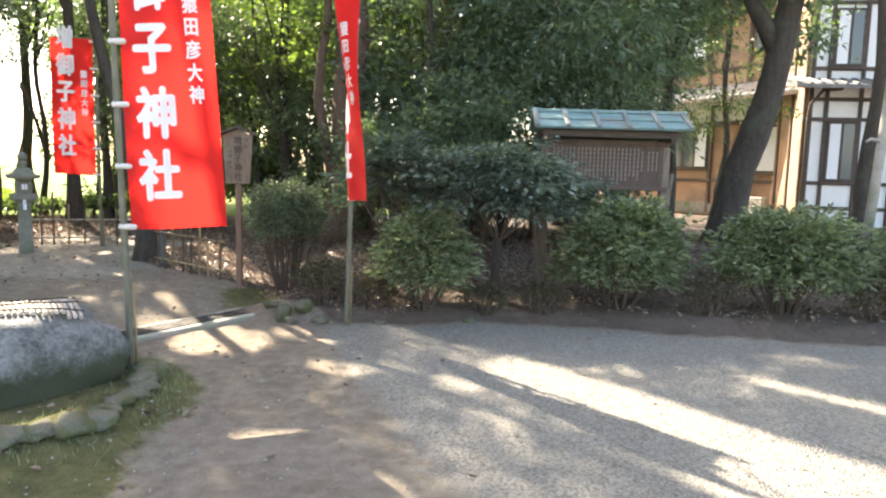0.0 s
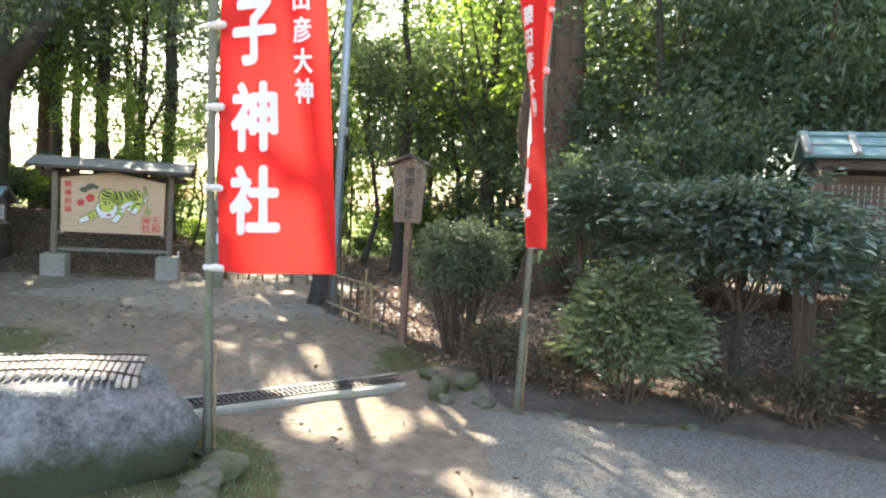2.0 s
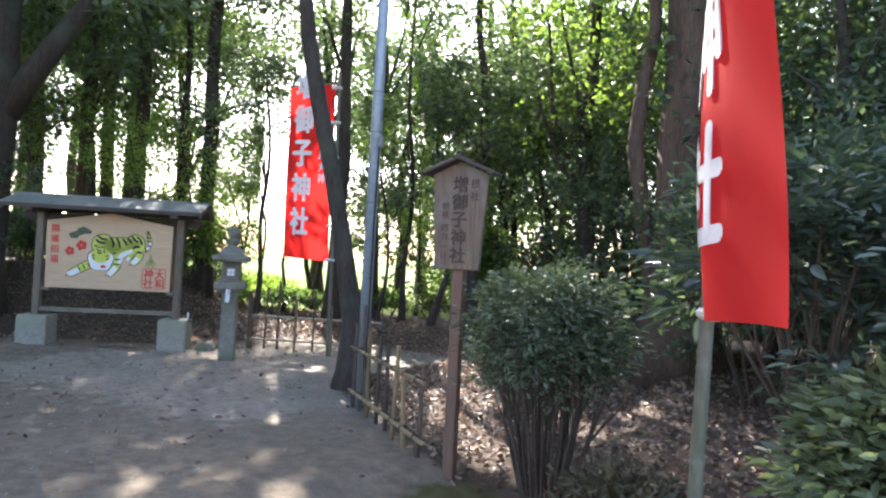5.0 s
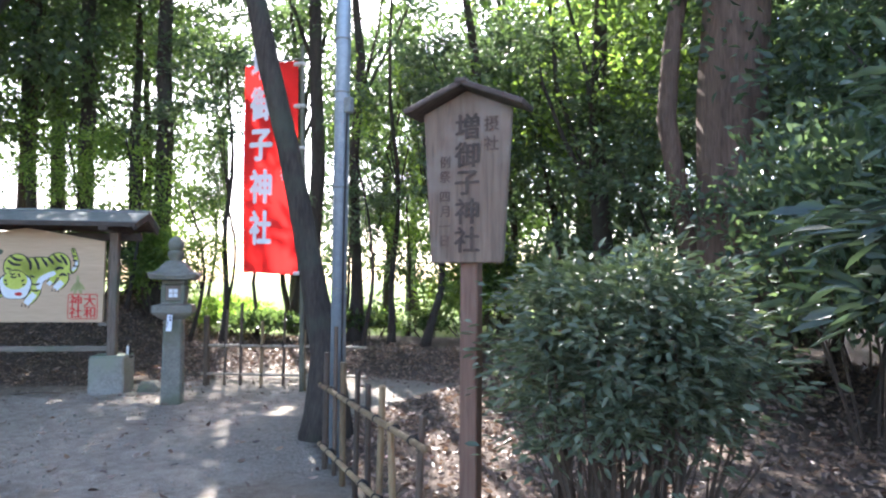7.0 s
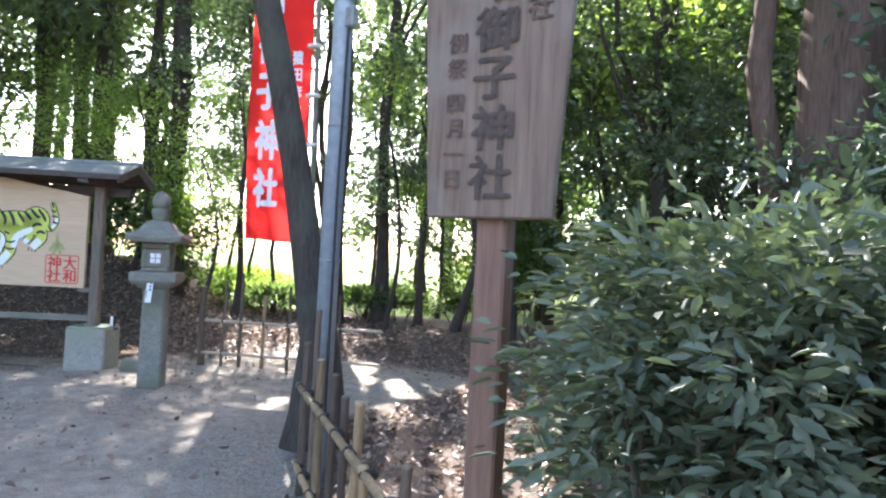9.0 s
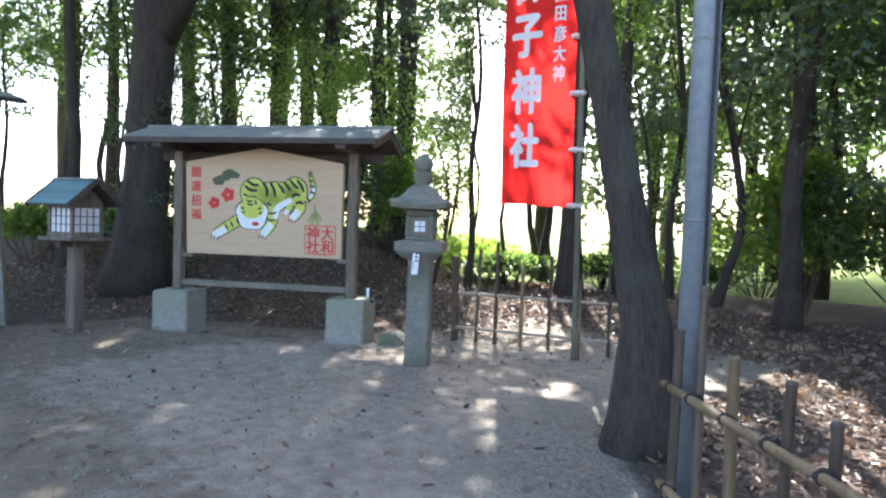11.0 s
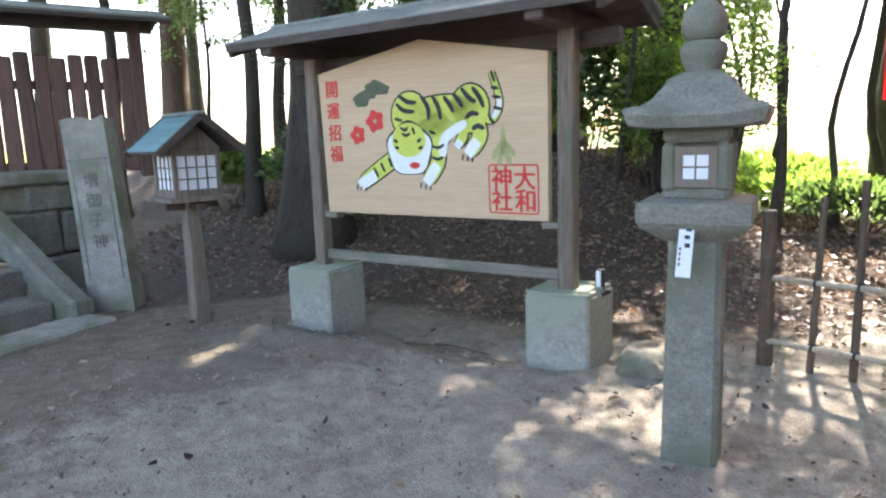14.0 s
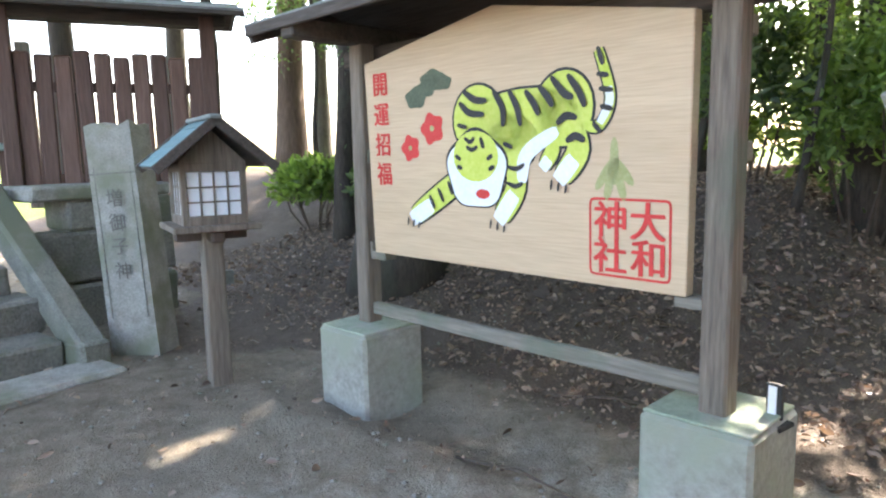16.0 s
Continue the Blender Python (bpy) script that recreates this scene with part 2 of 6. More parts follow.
# paler than BAMBOO_TAN: light falling on the rails is put into the colour
BAMBOO_LIT = material("bamboo_lit", (0.24, 0.20, 0.14), (0.46, 0.40, 0.31), 8, 0.6, 0.15, (1, 1, 0.2))
BAMBOO_DARK = material("bamboo_dark", (0.05, 0.038, 0.028), (0.15, 0.11, 0.08), 8, 0.7, 0.2, (1, 1, 0.2), vary=0.3)
ROPE = material("black_palm_rope", (0.015, 0.013, 0.012), (0.05, 0.045, 0.04), 60, 0.95, 0.6)
WOOD_GREY = material("weathered_wood", (0.085, 0.066, 0.050), (0.265, 0.215, 0.17), 9, 0.85, 0.5, (1, 1, 0.08), spots=(0.10, 0.12, 0.085), spot_at=0.63)
WOOD_GREY_H = material("weathered_rail", (0.12, 0.105, 0.082), (0.28, 0.25, 0.205), 9, 0.85, 0.4, (0.08, 1, 1), spots=(0.11, 0.135, 0.09), spot_at=0.56)
WOOD_BROWN = material("brown_stained_wood", (0.062, 0.042, 0.033), (0.135, 0.095, 0.075), 9, 0.75, 0.4, (1, 1, 0.08), vary=0.15)
WOOD_RED = material("red_brown_fence_wood", (0.085, 0.046, 0.036), (0.19, 0.112, 0.09), 9, 0.8, 0.4, (1, 1, 0.08), vary=0.25)
WOOD_DARK = material("dark_roof_timber", (0.035, 0.028, 0.024), (0.115, 0.092, 0.078), 9, 0.85, 0.4, (0.1, 1, 1))
WOOD_SIGN = material("sign_board", (0.095, 0.068, 0.047), (0.225, 0.172, 0.125), 8, 0.8, 0.4, (1, 1, 0.07), spots=(0.20, 0.172, 0.14), spot_scale=5)
WOOD_POST = material("reddish_post", (0.11, 0.062, 0.043), (0.23, 0.142, 0.10), 9, 0.7, 0.3, (1, 1, 0.08))
WOOD_PALE = material("pale_cypress", (0.48, 0.335, 0.21), (0.64, 0.475, 0.315), 7, 0.6, 0.15, (0.10, 1, 2.2))
CONCRETE = material("mossy_concrete", (0.21, 0.20, 0.17), (0.41, 0.395, 0.35), 5, 0.92, 0.35, spots=(0.265, 0.28, 0.215), spot_scale=2.6, spot_at=0.54)
MOSS_PALE = material("pale_moss_film", (0.22, 0.265, 0.19), (0.36, 0.41, 0.31), 9, 0.95, 0.4, spots=(0.33, 0.33, 0.28), spot_scale=8)
STONE = material("lantern_granite", (0.12, 0.118, 0.098), (0.29, 0.285, 0.24), 11, 0.93, 0.6, spots=(0.150, 0.158, 0.108), spot_scale=3.5, spot_at=0.53)
STONE_MOSS = material("mossy_fieldstone", (0.075, 0.072, 0.050), (0.185, 0.172, 0.130), 9, 0.95, 0.7, spots=(0.080, 0.086, 0.036), spot_scale=4, spot_at=0.47)
STONE_PALE = material("pale_granite", (0.19, 0.18, 0.155), (0.42, 0.40, 0.36), 12, 0.92, 0.6, spots=(0.19, 0.195, 0.14), spot_scale=3.5, spot_at=0.54)
STONE_DARK = material("wall_stone", (0.11, 0.105, 0.09), (0.29, 0.275, 0.24), 7, 0.95, 0.7, spots=(0.11, 0.13, 0.07), vary=0.15)
BOULDER = material("blue_grey_boulder", (0.030, 0.034, 0.031), (0.245, 0.252, 0.242), 7.0, 0.88, 1.0, fine=6.0, spots=(0.27, 0.27, 0.25), spot_scale=11, spot_at=0.70)
MAT_CANE = material("bleached_cane", (0.25, 0.20, 0.155), (0.56, 0.50, 0.42), 14, 0.8, 0.3, (1, 1, 1), vary=0.35)
COPPER = material("patina_copper", (0.085, 0.165, 0.165), (0.20, 0.32, 0.32), 4, 0.55, 0.12, metal=0.15, spots=(0.20, 0.20, 0.18), spot_at=0.6)
COPPER_GREY = material("grey_sheet_roof", (0.12, 0.135, 0.13), (0.27, 0.285, 0.27), 5, 0.6, 0.15, metal=0.2)
TEAL_TILE = material("teal_shingle", (0.075, 0.16, 0.18), (0.15, 0.27, 0.295), 6, 0.6, 0.2, vary=0.18)
STEEL = material("painted_steel_pole", (0.20, 0.25, 0.29), (0.34, 0.40, 0.45), 3, 0.42, 0.08, metal=0.25)
IRON = material("grate_iron", (0.03, 0.03, 0.03), (0.10, 0.095, 0.09), 20, 0.6, 0.3, metal=0.6)
BLACK = material("drain_shade", (0.008, 0.008, 0.008), (0.02, 0.02, 0.018), 9, 0.95, 0.2)
PAPER = material("washi_paper", (0.66, 0.68, 0.72), (0.78, 0.80, 0.84), 18, 0.8, 0.05)
INK = material("black_ink", (0.030, 0.026, 0.024), (0.075, 0.06, 0.052), 14, 0.8, 0.1)
INK_FADED = material("faded_ink", (0.065, 0.046, 0.036), (0.15, 0.108, 0.082), 16, 0.85, 0.1)
INK_SIGN = material("weathered_ink", (0.030, 0.024, 0.020), (0.105, 0.080, 0.062), 16, 0.85, 0.1)
INK_BLACK = material("painted_black", (0.010, 0.010, 0.011), (0.028, 0.027, 0.027), 12, 0.6, 0.05)
INK_RED = material("painted_red", (0.52, 0.025, 0.020), (0.66, 0.05, 0.045), 14, 0.6, 0.05)
INK_LIME = material("painted_lime", (0.46, 0.55, 0.055), (0.62, 0.66, 0.16), 7, 0.6, 0.05)
INK_WHITE = material("painted_white", (0.66, 0.72, 0.76), (0.82, 0.84, 0.84), 9, 0.6, 0.05)
INK_GREEN = material("painted_pine_green", (0.055, 0.075, 0.045), (0.12, 0.14, 0.085), 14, 0.7, 0.05)
INK_OLIVE = material("painted_olive", (0.28, 0.30, 0.10), (0.42, 0.40, 0.20), 12, 0.7, 0.05)
INK_PALE = material("engraved_white", (0.27, 0.25, 0.22), (0.38, 0.36, 0.32), 14, 0.8, 0.05)
ENGRAVED = material("engraved_grey", (0.095, 0.09, 0.076), (0.21, 0.195, 0.17), 12, 0.9, 0.2)
PLASTER = material("white_plaster", (0.66, 0.68, 0.70), (0.80, 0.81, 0.82), 3, 0.85, 0.05)
OCHRE = material("ochre_wall", (0.27, 0.155, 0.095), (0.43, 0.27, 0.18), 2, 0.88, 0.2, spots=(0.22, 0.15, 0.11), spot_scale=1.2)
ROOF_TILE = material("grey_roof_tile", (0.12, 0.12, 0.125), (0.27, 0.27, 0.275), 5, 0.7, 0.4)
PIPE_GREEN = material("green_rail_paint", (0.14, 0.20, 0.18), (0.24, 0.31, 0.28), 6, 0.5, 0.1)


def moss_foot(m, level, moss):
    """Moss that has crept up a stone's foot to about level, in its own coordinates, with a ragged edge."""
    nt = m.node_tree
    b = nt.nodes["Principled BSDF"]
    old = b.inputs["Base Color"].links[0].from_socket
    co, sp = nt.nodes.new("ShaderNodeTexCoord"), nt.nodes.new("ShaderNodeSeparateXYZ")
    n = nt.nodes.new("ShaderNodeTexNoise")
    n.inputs["Scale"].default_value, n.inputs["Detail"].default_value, n.inputs["Roughness"].default_value = 9, 10, 0.75
    nt.links.new(co.outputs["Object"], sp.inputs[0])
    nt.links.new(co.outputs["Object"], n.inputs["Vector"])
    add = nt.nodes.new("ShaderNodeMath")
    add.operation = "MULTIPLY_ADD"
    add.inputs[1].default_value = 0.42
    nt.links.new(n.outputs[0], add.inputs[0])
    nt.links.new(sp.outputs["Z"], add.inputs[2])
    r = nt.nodes.new("ShaderNodeMapRange")
    r.inputs[1].default_value, r.inputs[2].default_value = level + 0.28, level + 0.14
    nt.links.new(add.outputs[0], r.inputs[0])
    x = nt.nodes.new("ShaderNodeMix")
    x.data_type = "RGBA"
    x.inputs[7].default_value = (*moss, 1)
    nt.links.new(r.outputs[0], x.inputs[0])
    nt.links.new(old, x.inputs[6])
    nt.links.new(x.outputs[2], b.inputs["Base Color"])


moss_foot(BOULDER, 0.07, (0.038, 0.044, 0.022))


def glass_material():
    m = bpy.data.materials.new("window_glass")
    m.use_nodes = True
    b = m.node_tree.nodes["Principled BSDF"]
    b.inputs["Base Color"].default_value = (0.10, 0.12, 0.13, 1)
    b.inputs["Roughness"].default_value = 0.06
    return m


GLASS = glass_material()


# ---- makers ----
def finish(name, bm, mat, parent=None, label="", smooth=False):
    me = bpy.data.meshes.new(name)
    bmesh.ops.recalc_face_normals(bm, faces=bm.faces)
    bm.to_mesh(me)
    bm.free()
    if smooth:
        me.polygons.foreach_set("use_smooth", [True] * len(me.polygons))
    me.materials.append(mat)
    ob = new(name, me)
    if parent:
        ob.parent = parent
    if label:
        ob["label"] = label
    return ob


def part(name, bm, mat, parent, label="", smooth=False):
    return finish(name, bm, mat, parent, label, smooth)


def thing(name, m, label, category, group="", kind=""):
    ob = new(name)
    ob.empty_display_size = 0.1
    ob.matrix_basis = m
    ob.matrix_world = m
    return tagged(ob, label, category, group, kind)


def box(size, at=(0, 0, 0), bevel=0.006, turn=None, bm=None, taper=1.0, jitter=0.0):
    """A bevelled block centred at at; taper narrows its top."""
    own = bm if bm is not None else bmesh.new()
    made = bmesh.ops.create_cube(own, size=1.0)["verts"]
    for v in made:
        k = taper if v.co.z > 0 else 1.0
        v.co = Vector((v.co.x * size[0] * k, v.co.y * size[1] * k, v.co.z * size[2]))
        if jitter:
            v.co += Vector([random.uniform(-jitter, jitter) for _ in range(3)])
    if bevel:
        edges = list({e for v in made for e in v.link_edges})
        made = bmesh.ops.bevel(own, geom=edges, offset=bevel, segments=1, affect="EDGES")["verts"]
        made = list({v for f in own.faces for v in f.verts}) if bm is None else made
    m = Matrix.Translation(at) @ (turn if turn is not None else Matrix())
    bmesh.ops.transform(own, matrix=m, verts=made)
    return own


def tube(pts, radii, sides=10, bm=None, wobble=0.0, cap=True):
    """A limb along points with a radius at each."""
    own = bm if bm is not None else bmesh.new()
    pts = [Vector(p) for p in pts]
    rings = []
    for i, p in enumerate(pts):
        way = (pts[min(i + 1, len(pts) - 1)] - pts[max(i - 1, 0)]).normalized()
        side = way.cross(Vector((0.3, 1, 0.1))).normalized()
        up = way.cross(side)
        ring = []
        for k in range(sides):
            a = 2 * math.pi * k / sides
            r = radii[i] * (1 + wobble * noise.noise(Vector((math.cos(a) * 1.3, math.sin(a) * 1.3, i * 0.45 + p.x))))
            ring.append(own.verts.new(p + side * (math.cos(a) * r) + up * (math.sin(a) * r)))
        rings.append(ring)
    for a, c in zip(rings, rings[1:]):
        for k in range(sides):
            own.faces.new((a[k], a[(k + 1) % sides], c[(k + 1) % sides], c[k]))
    if cap:
        own.faces.new(rings[0])
        own.faces.new(list(reversed(rings[-1])))
    return own


def lathe(profile, sides, at=(0, 0, 0), phase=0.0):
    """Rings of radius and height, closed at both ends."""
    own = bmesh.new()
    rings = []
    for r, z in profile:
        rings.append([own.verts.new((at[0] + r * math.cos(phase + 2 * math.pi * k / sides), at[1] + r * math.sin(phase + 2 * math.pi * k / sides), at[2] + z)) for k in range(sides)])
    for a, c in zip(rings, rings[1:]):
        for k in range(sides):
            own.faces.new((a[k], a[(k + 1) % sides], c[(k + 1) % sides], c[k]))
    own.faces.new(rings[0])
    own.faces.new(list(reversed(rings[-1])))
    return own


def cane(bottom, top, r, joint=0.22, sides=8, bm=None):
    """A bamboo cane with swollen joints."""
    a, c = Vector(bottom), Vector(top)
    n = max(2, int((c - a).length / joint))
    pts, rad = [], []
    for i in range(n):
        t0, t1 = i / n, (i + 1) / n
        for t, k in ((t0 + 0.02 / n, 1.0), (t0 + 0.92 / n, 1.0), (t0 + 0.955 / n, 1.16), (t0 + 0.985 / n, 0.94)):
            pts.append(a.lerp(c, t))
            rad.append(r * k * (1 - 0.12 * t))
    return tube(pts, rad, sides, bm)


def raw_mesh(name, verts, faces, mat):
    """A mesh from arrays: faces all with the same number of corners."""
    me = bpy.data.meshes.new(name)
    n, k = faces.shape
    me.vertices.add(len(verts))
    me.vertices.foreach_set("co", verts.astype(np.float32).ravel())
    me.loops.add(n * k)
    me.loops.foreach_set("vertex_index", faces.astype(np.int32).ravel())
    me.polygons.add(n)
    me.polygons.foreach_set("loop_start", np.arange(0, n * k, k, dtype=np.int32))
    me.update(calc_edges=True)
    me.materials.append(mat)
    return me


RNG = np.random.default_rng(7)


def unit(a):
    return a / np.maximum(np.linalg.norm(a, axis=1, keepdims=True), 1e-6)


def leaf_mesh(name, centres, ways, length, width, mat, fold=0.22, full=False, level=0.0):
    """Many leaves: a folded kite each, or a longer six-cornered blade when full; level lays them face up."""
    n = len(centres)
    ways = unit(ways)
    side = unit(np.cross(ways, RNG.normal(size=(n, 3)) + np.array([0, 0, level * 4.0])))
    face = np.cross(side, ways)
    ln = (length * RNG.uniform(0.65, 1.25, n))[:, None]
    wd = (width * RNG.uniform(0.7, 1.2, n))[:, None]
    if full:
        v = np.stack([centres, centres + ways * ln * 0.3 + side * wd * 0.45 + face * wd * fold, centres + ways * ln * 0.68 + side * wd * 0.42 + face * wd * fold * 0.8,
                      centres + ways * ln - face * wd * fold * 0.6, centres + ways * ln * 0.68 - side * wd * 0.42 + face * wd * fold * 0.8, centres + ways * ln * 0.3 - side * wd * 0.45 + face * wd * fold], 1)
        base = (np.arange(n) * 6)[:, None]
        f = np.concatenate([base + np.array([0, 1, 2, 3]), base + np.array([0, 3, 4, 5])])
        return raw_mesh(name, v.reshape(-1, 3), f, mat)
    v = np.stack([centres, centres + ways * ln * 0.45 + side * wd * 0.5 + face * wd * fold, centres + ways * ln, centres + ways * ln * 0.45 - side * wd * 0.5 + face * wd * fold], 1)
    base = (np.arange(n) * 4)[:, None]
    f = np.concatenate([base + np.array([0, 1, 2]), base + np.array([0, 2, 3])])
    return raw_mesh(name, v.reshape(-1, 3), f, mat)


def writing(name, text, size, mat, parent, at, turn, label="", bold=0.0, thick=0.0, bend=None, narrow=1.0):
    """Letters as a mesh, centred at at."""
    c = bpy.data.curves.new(name, "FONT")
    c.body, c.size, c.extrude = text, size, thick
    c.align_x, c.align_y = "CENTER", "CENTER"
    tmp = new(name, c)
    dg = bpy.context.evaluated_depsgraph_get()
    me = bpy.data.meshes.new_from_object(tmp.evaluated_get(dg))
    bpy.data.objects.remove(tmp)
    bm = bmesh.new()
    bm.from_mesh(me)
    bpy.data.meshes.remove(me)
    xs, ys = [v.co.x for v in bm.verts], [v.co.y for v in bm.verts]
    mid = Vector(((min(xs) + max(xs)) / 2, (min(ys) + max(ys)) / 2, 0))
    for v in bm.verts:
        v.co -= mid
        v.co.x *= narrow
    if bend:
        bmesh.ops.triangulate(bm, faces=bm.faces)
        bmesh.ops.subdivide_edges(bm, edges=[e for e in bm.edges if e.calc_length() > 0.05], cuts=2)
        bmesh.ops.triangulate(bm, faces=bm.faces)
        # brush weight: the strokes laid again in a small circle
        src = bm.verts[:] + bm.edges[:] + bm.faces[:]
        sets = [(bm.verts[:], 0.0, 0.0, 0.0)]
        for k in range(8):
            a = k * math.pi / 4
            dup = bmesh.ops.duplicate(bm, geom=src)["geom"]
            sets.append(([v for v in dup if isinstance(v, bmesh.types.BMVert)], math.cos(a) * bold, math.sin(a) * bold, 0.0004 * (k + 1)))
        for vs, sx, sy, lift in sets:
            for v in vs:
                v.co = bend(at[0] + v.co.x + sx, at[1] + v.co.y + sy, lift)
    else:
        bmesh.ops.transform(bm, matrix=Matrix.Translation(at) @ turn, verts=bm.verts)
    if bold and not bend:
        # brush weight: the strokes laid twice more, a little to each side
        src = bm.verts[:] + bm.edges[:] + bm.faces[:]
        out = (turn @ Vector((0, 0, 1))) * 0.0006
        for k, way in ((1, Vector((1, 0, 0))), (2, Vector((-1, 0, 0))), (3, Vector((0, 1, 0)))):
            dup = bmesh.ops.duplicate(bm, geom=src)["geom"]
            bmesh.ops.translate(bm, vec=(turn @ way) * bold + out * k, verts=[v for v in dup if isinstance(v, bmesh.types.BMVert)])
    me = bpy.data.meshes.new(name)
    bm.to_mesh(me)
    bm.free()
    me.materials.append(mat)
    ob = new(name, me)
    ob.parent = parent
    if label:
        ob["label"] = label
    return ob


FACE = pose(0, 0, 0, 90, 0, 0)  # letters upright, read from -y


# ---- the ground ----
def smooth(a, lo, hi):
    t = np.clip((np.asarray(a, float) - lo) / (hi - lo), 0, 1)
    return t * t * (3 - 2 * t)


def bed_edge(x):
    """The line where the gravel meets the planted bed."""
    return 6.75 + 0.28 * np.exp(-((np.asarray(x, float) - 0.7) / 1.4) ** 2) - 0.09 * np.maximum(np.asarray(x, float) - 2, 0)


def height(x, y):
    x, y = np.asarray(x, float), np.asarray(y, float)
    z = 0.20 * smooth((x + 3.05) * -0.84 + (y - 5.6) * 0.543, 0.12, 0.95) + 0.02
    bed = smooth(y - bed_edge(x), 0.0, 0.35) * smooth(x, -2.6, -1.5)
    z = np.maximum(z, bed * (0.15 + 0.28 * smooth(y, 7.5, 12.5)))
    s = (x + 8.0) * -0.573 + (y - 9.76) * 0.82
    k = (x + 8.0) * 0.819 + (y - 9.76) * 0.574
    z = z + (0.18 + 0.68 * smooth(-k, -1.0, 0.5)) * smooth(s, 0.35, 3.6) * smooth(-x, 2.0, 5.0)
    d = np.hypot(x + 2.75, (y - 4.15) * 0.95)
    z = z + 0.12 * (1 - smooth(d, 0.75, 1.35))
    gully = 0.045 * np.exp(-((s + 0.36 + 0.08 * np.sin(x * 5.0)) / 0.15) ** 2) - 0.06 * np.exp(-((s - 0.02) / 0.20) ** 2)
    z = z + gully * smooth(-x, 7.0, 7.5) * (1 - smooth(-x, 8.5, 9.0))
    far = smooth(np.hypot(x + 4, y - 6), 16, 40)
    return z * (1 - far) + 0.15 * far


def ground_z(x, y):
    return float(height(x, y))


def axis(lo, hi, step, reach):
    mid = list(np.arange(lo, hi + 1e-6, step))
    out, d = [], step
    a, b = lo, hi
    left, right = [], []
    while a > -reach:
        d *= 1.25
        a -= d
        b += d
        left.append(a)
        right.append(b)
    return np.array(left[::-1] + mid + right)


def build_ground():
    xs, ys = axis(-13.5, 6.0, 0.09, 600), axis(-1.5, 15.5, 0.09, 600)
    X, Y = np.meshgrid(xs, ys)
    Z = height(X, Y)
    near = np.hypot(X + 4, Y - 6) < 16
    bumps = np.array([noise.noise(Vector((x * 1.7, y * 1.7, 0.0))) * 0.022 + noise.noise(Vector((x * 5, y * 5, 3.0))) * 0.012 if ok else 0.0 for x, y, ok in zip(X.ravel(), Y.ravel(), near.ravel())]).reshape(X.shape)
    Z = Z + bumps * (1 + 1.3 * np.exp(-((X + 8.2) ** 2 + (Y - 9.3) ** 2) / 2.2))
    nx, ny = len(xs), len(ys)
    i = np.arange(nx * ny).reshape(ny, nx)
    f = np.stack([i[:-1, :-1], i[:-1, 1:], i[1:, 1:], i[1:, :-1]], -1).reshape(-1, 4)
    me = raw_mesh("ground", np.stack([X, Y, Z], -1).reshape(-1, 3), f, GROUND)
    me.polygons.foreach_set("use_smooth", [True] * len(me.polygons))
    edge = bed_edge(X)
    rough = 0.62 * smooth(X, -6.0, -4.6) * smooth(Y, 7.6, 9.2) * (1 - smooth(X + Y * 0.5, 1.0, 1.6))
    gravel = smooth(X - (-0.55 - 0.42 * (Y - 4.9)), -0.6, 0.6) * (1 - smooth(Y - edge, -0.12, 0.06)) * smooth(X + Y * 0.4, 0.2, 1.8)
    gravel = np.maximum(gravel, rough)
    s = (X + 8.0) * -0.573 + (Y - 9.76) * 0.82
    mould = smooth(Y - edge, -0.05, 0.15) * smooth(X - np.maximum(-2.35 - 1.25 * (Y - 7.9), -4.6), -0.25, 0.25)
    mould = np.maximum(mould, smooth(s, 0.15, 0.8) * smooth(-X, 6.6, 7.6))
    mould = np.maximum(mould, smooth(Y, 12.0, 12.8) * smooth(-X, 1, 2))
    mould = np.maximum(mould, smooth(-X, 9.2, 9.9) * smooth(Y, 7.6, 8.4))
    d = np.hypot(X + 2.75, (Y - 4.15) * 0.95)
    moss = 0.9 * (1 - smooth(d, 1.05, 1.42))
    moss = np.maximum(moss, (1 - smooth(np.hypot((X + 2.3) * 0.9, Y - 3.2), 0.5, 1.0)))
    moss = np.maximum(moss, 0.85 * (1 - smooth(np.hypot((X + 2.15) * 1.1, Y - 7.65), 0.2, 0.62)))
    moss = np.maximum(moss, 0.75 * (1 - smooth(np.hypot(X + 5.4, (Y - 5.6)), 0.4, 1.4)))
    along = (X + 8.0) * 0.819 + (Y - 9.76) * 0.574
    reach = 4.0 * smooth(-along, -0.8, 0.8)
    meadow = smooth(np.hypot(X + 4, Y - 6) - reach, 9.0, 11.5) * smooth(Y * 0.6 - X, 13, 16)
    dry = 0.74 * smooth(X, -8.5, -7.3) * (1 - smooth(X, -4.4, -3.4)) * smooth(Y, 7.0, 8.4) * (1 - smooth(Y, 12.0, 12.8))
    for nm, a in (("dry", dry), ("gravel", gravel), ("mould", mould), ("moss", moss), ("meadow", meadow)):
        at = me.attributes.new(nm, "FLOAT", "POINT")
        at.data.foreach_set("value", a.astype(np.float32).ravel())
    tagged(new("ground", me), "packed sandy earth with gravel, moss and leaf mould", "ground", kind="structure")


build_ground()


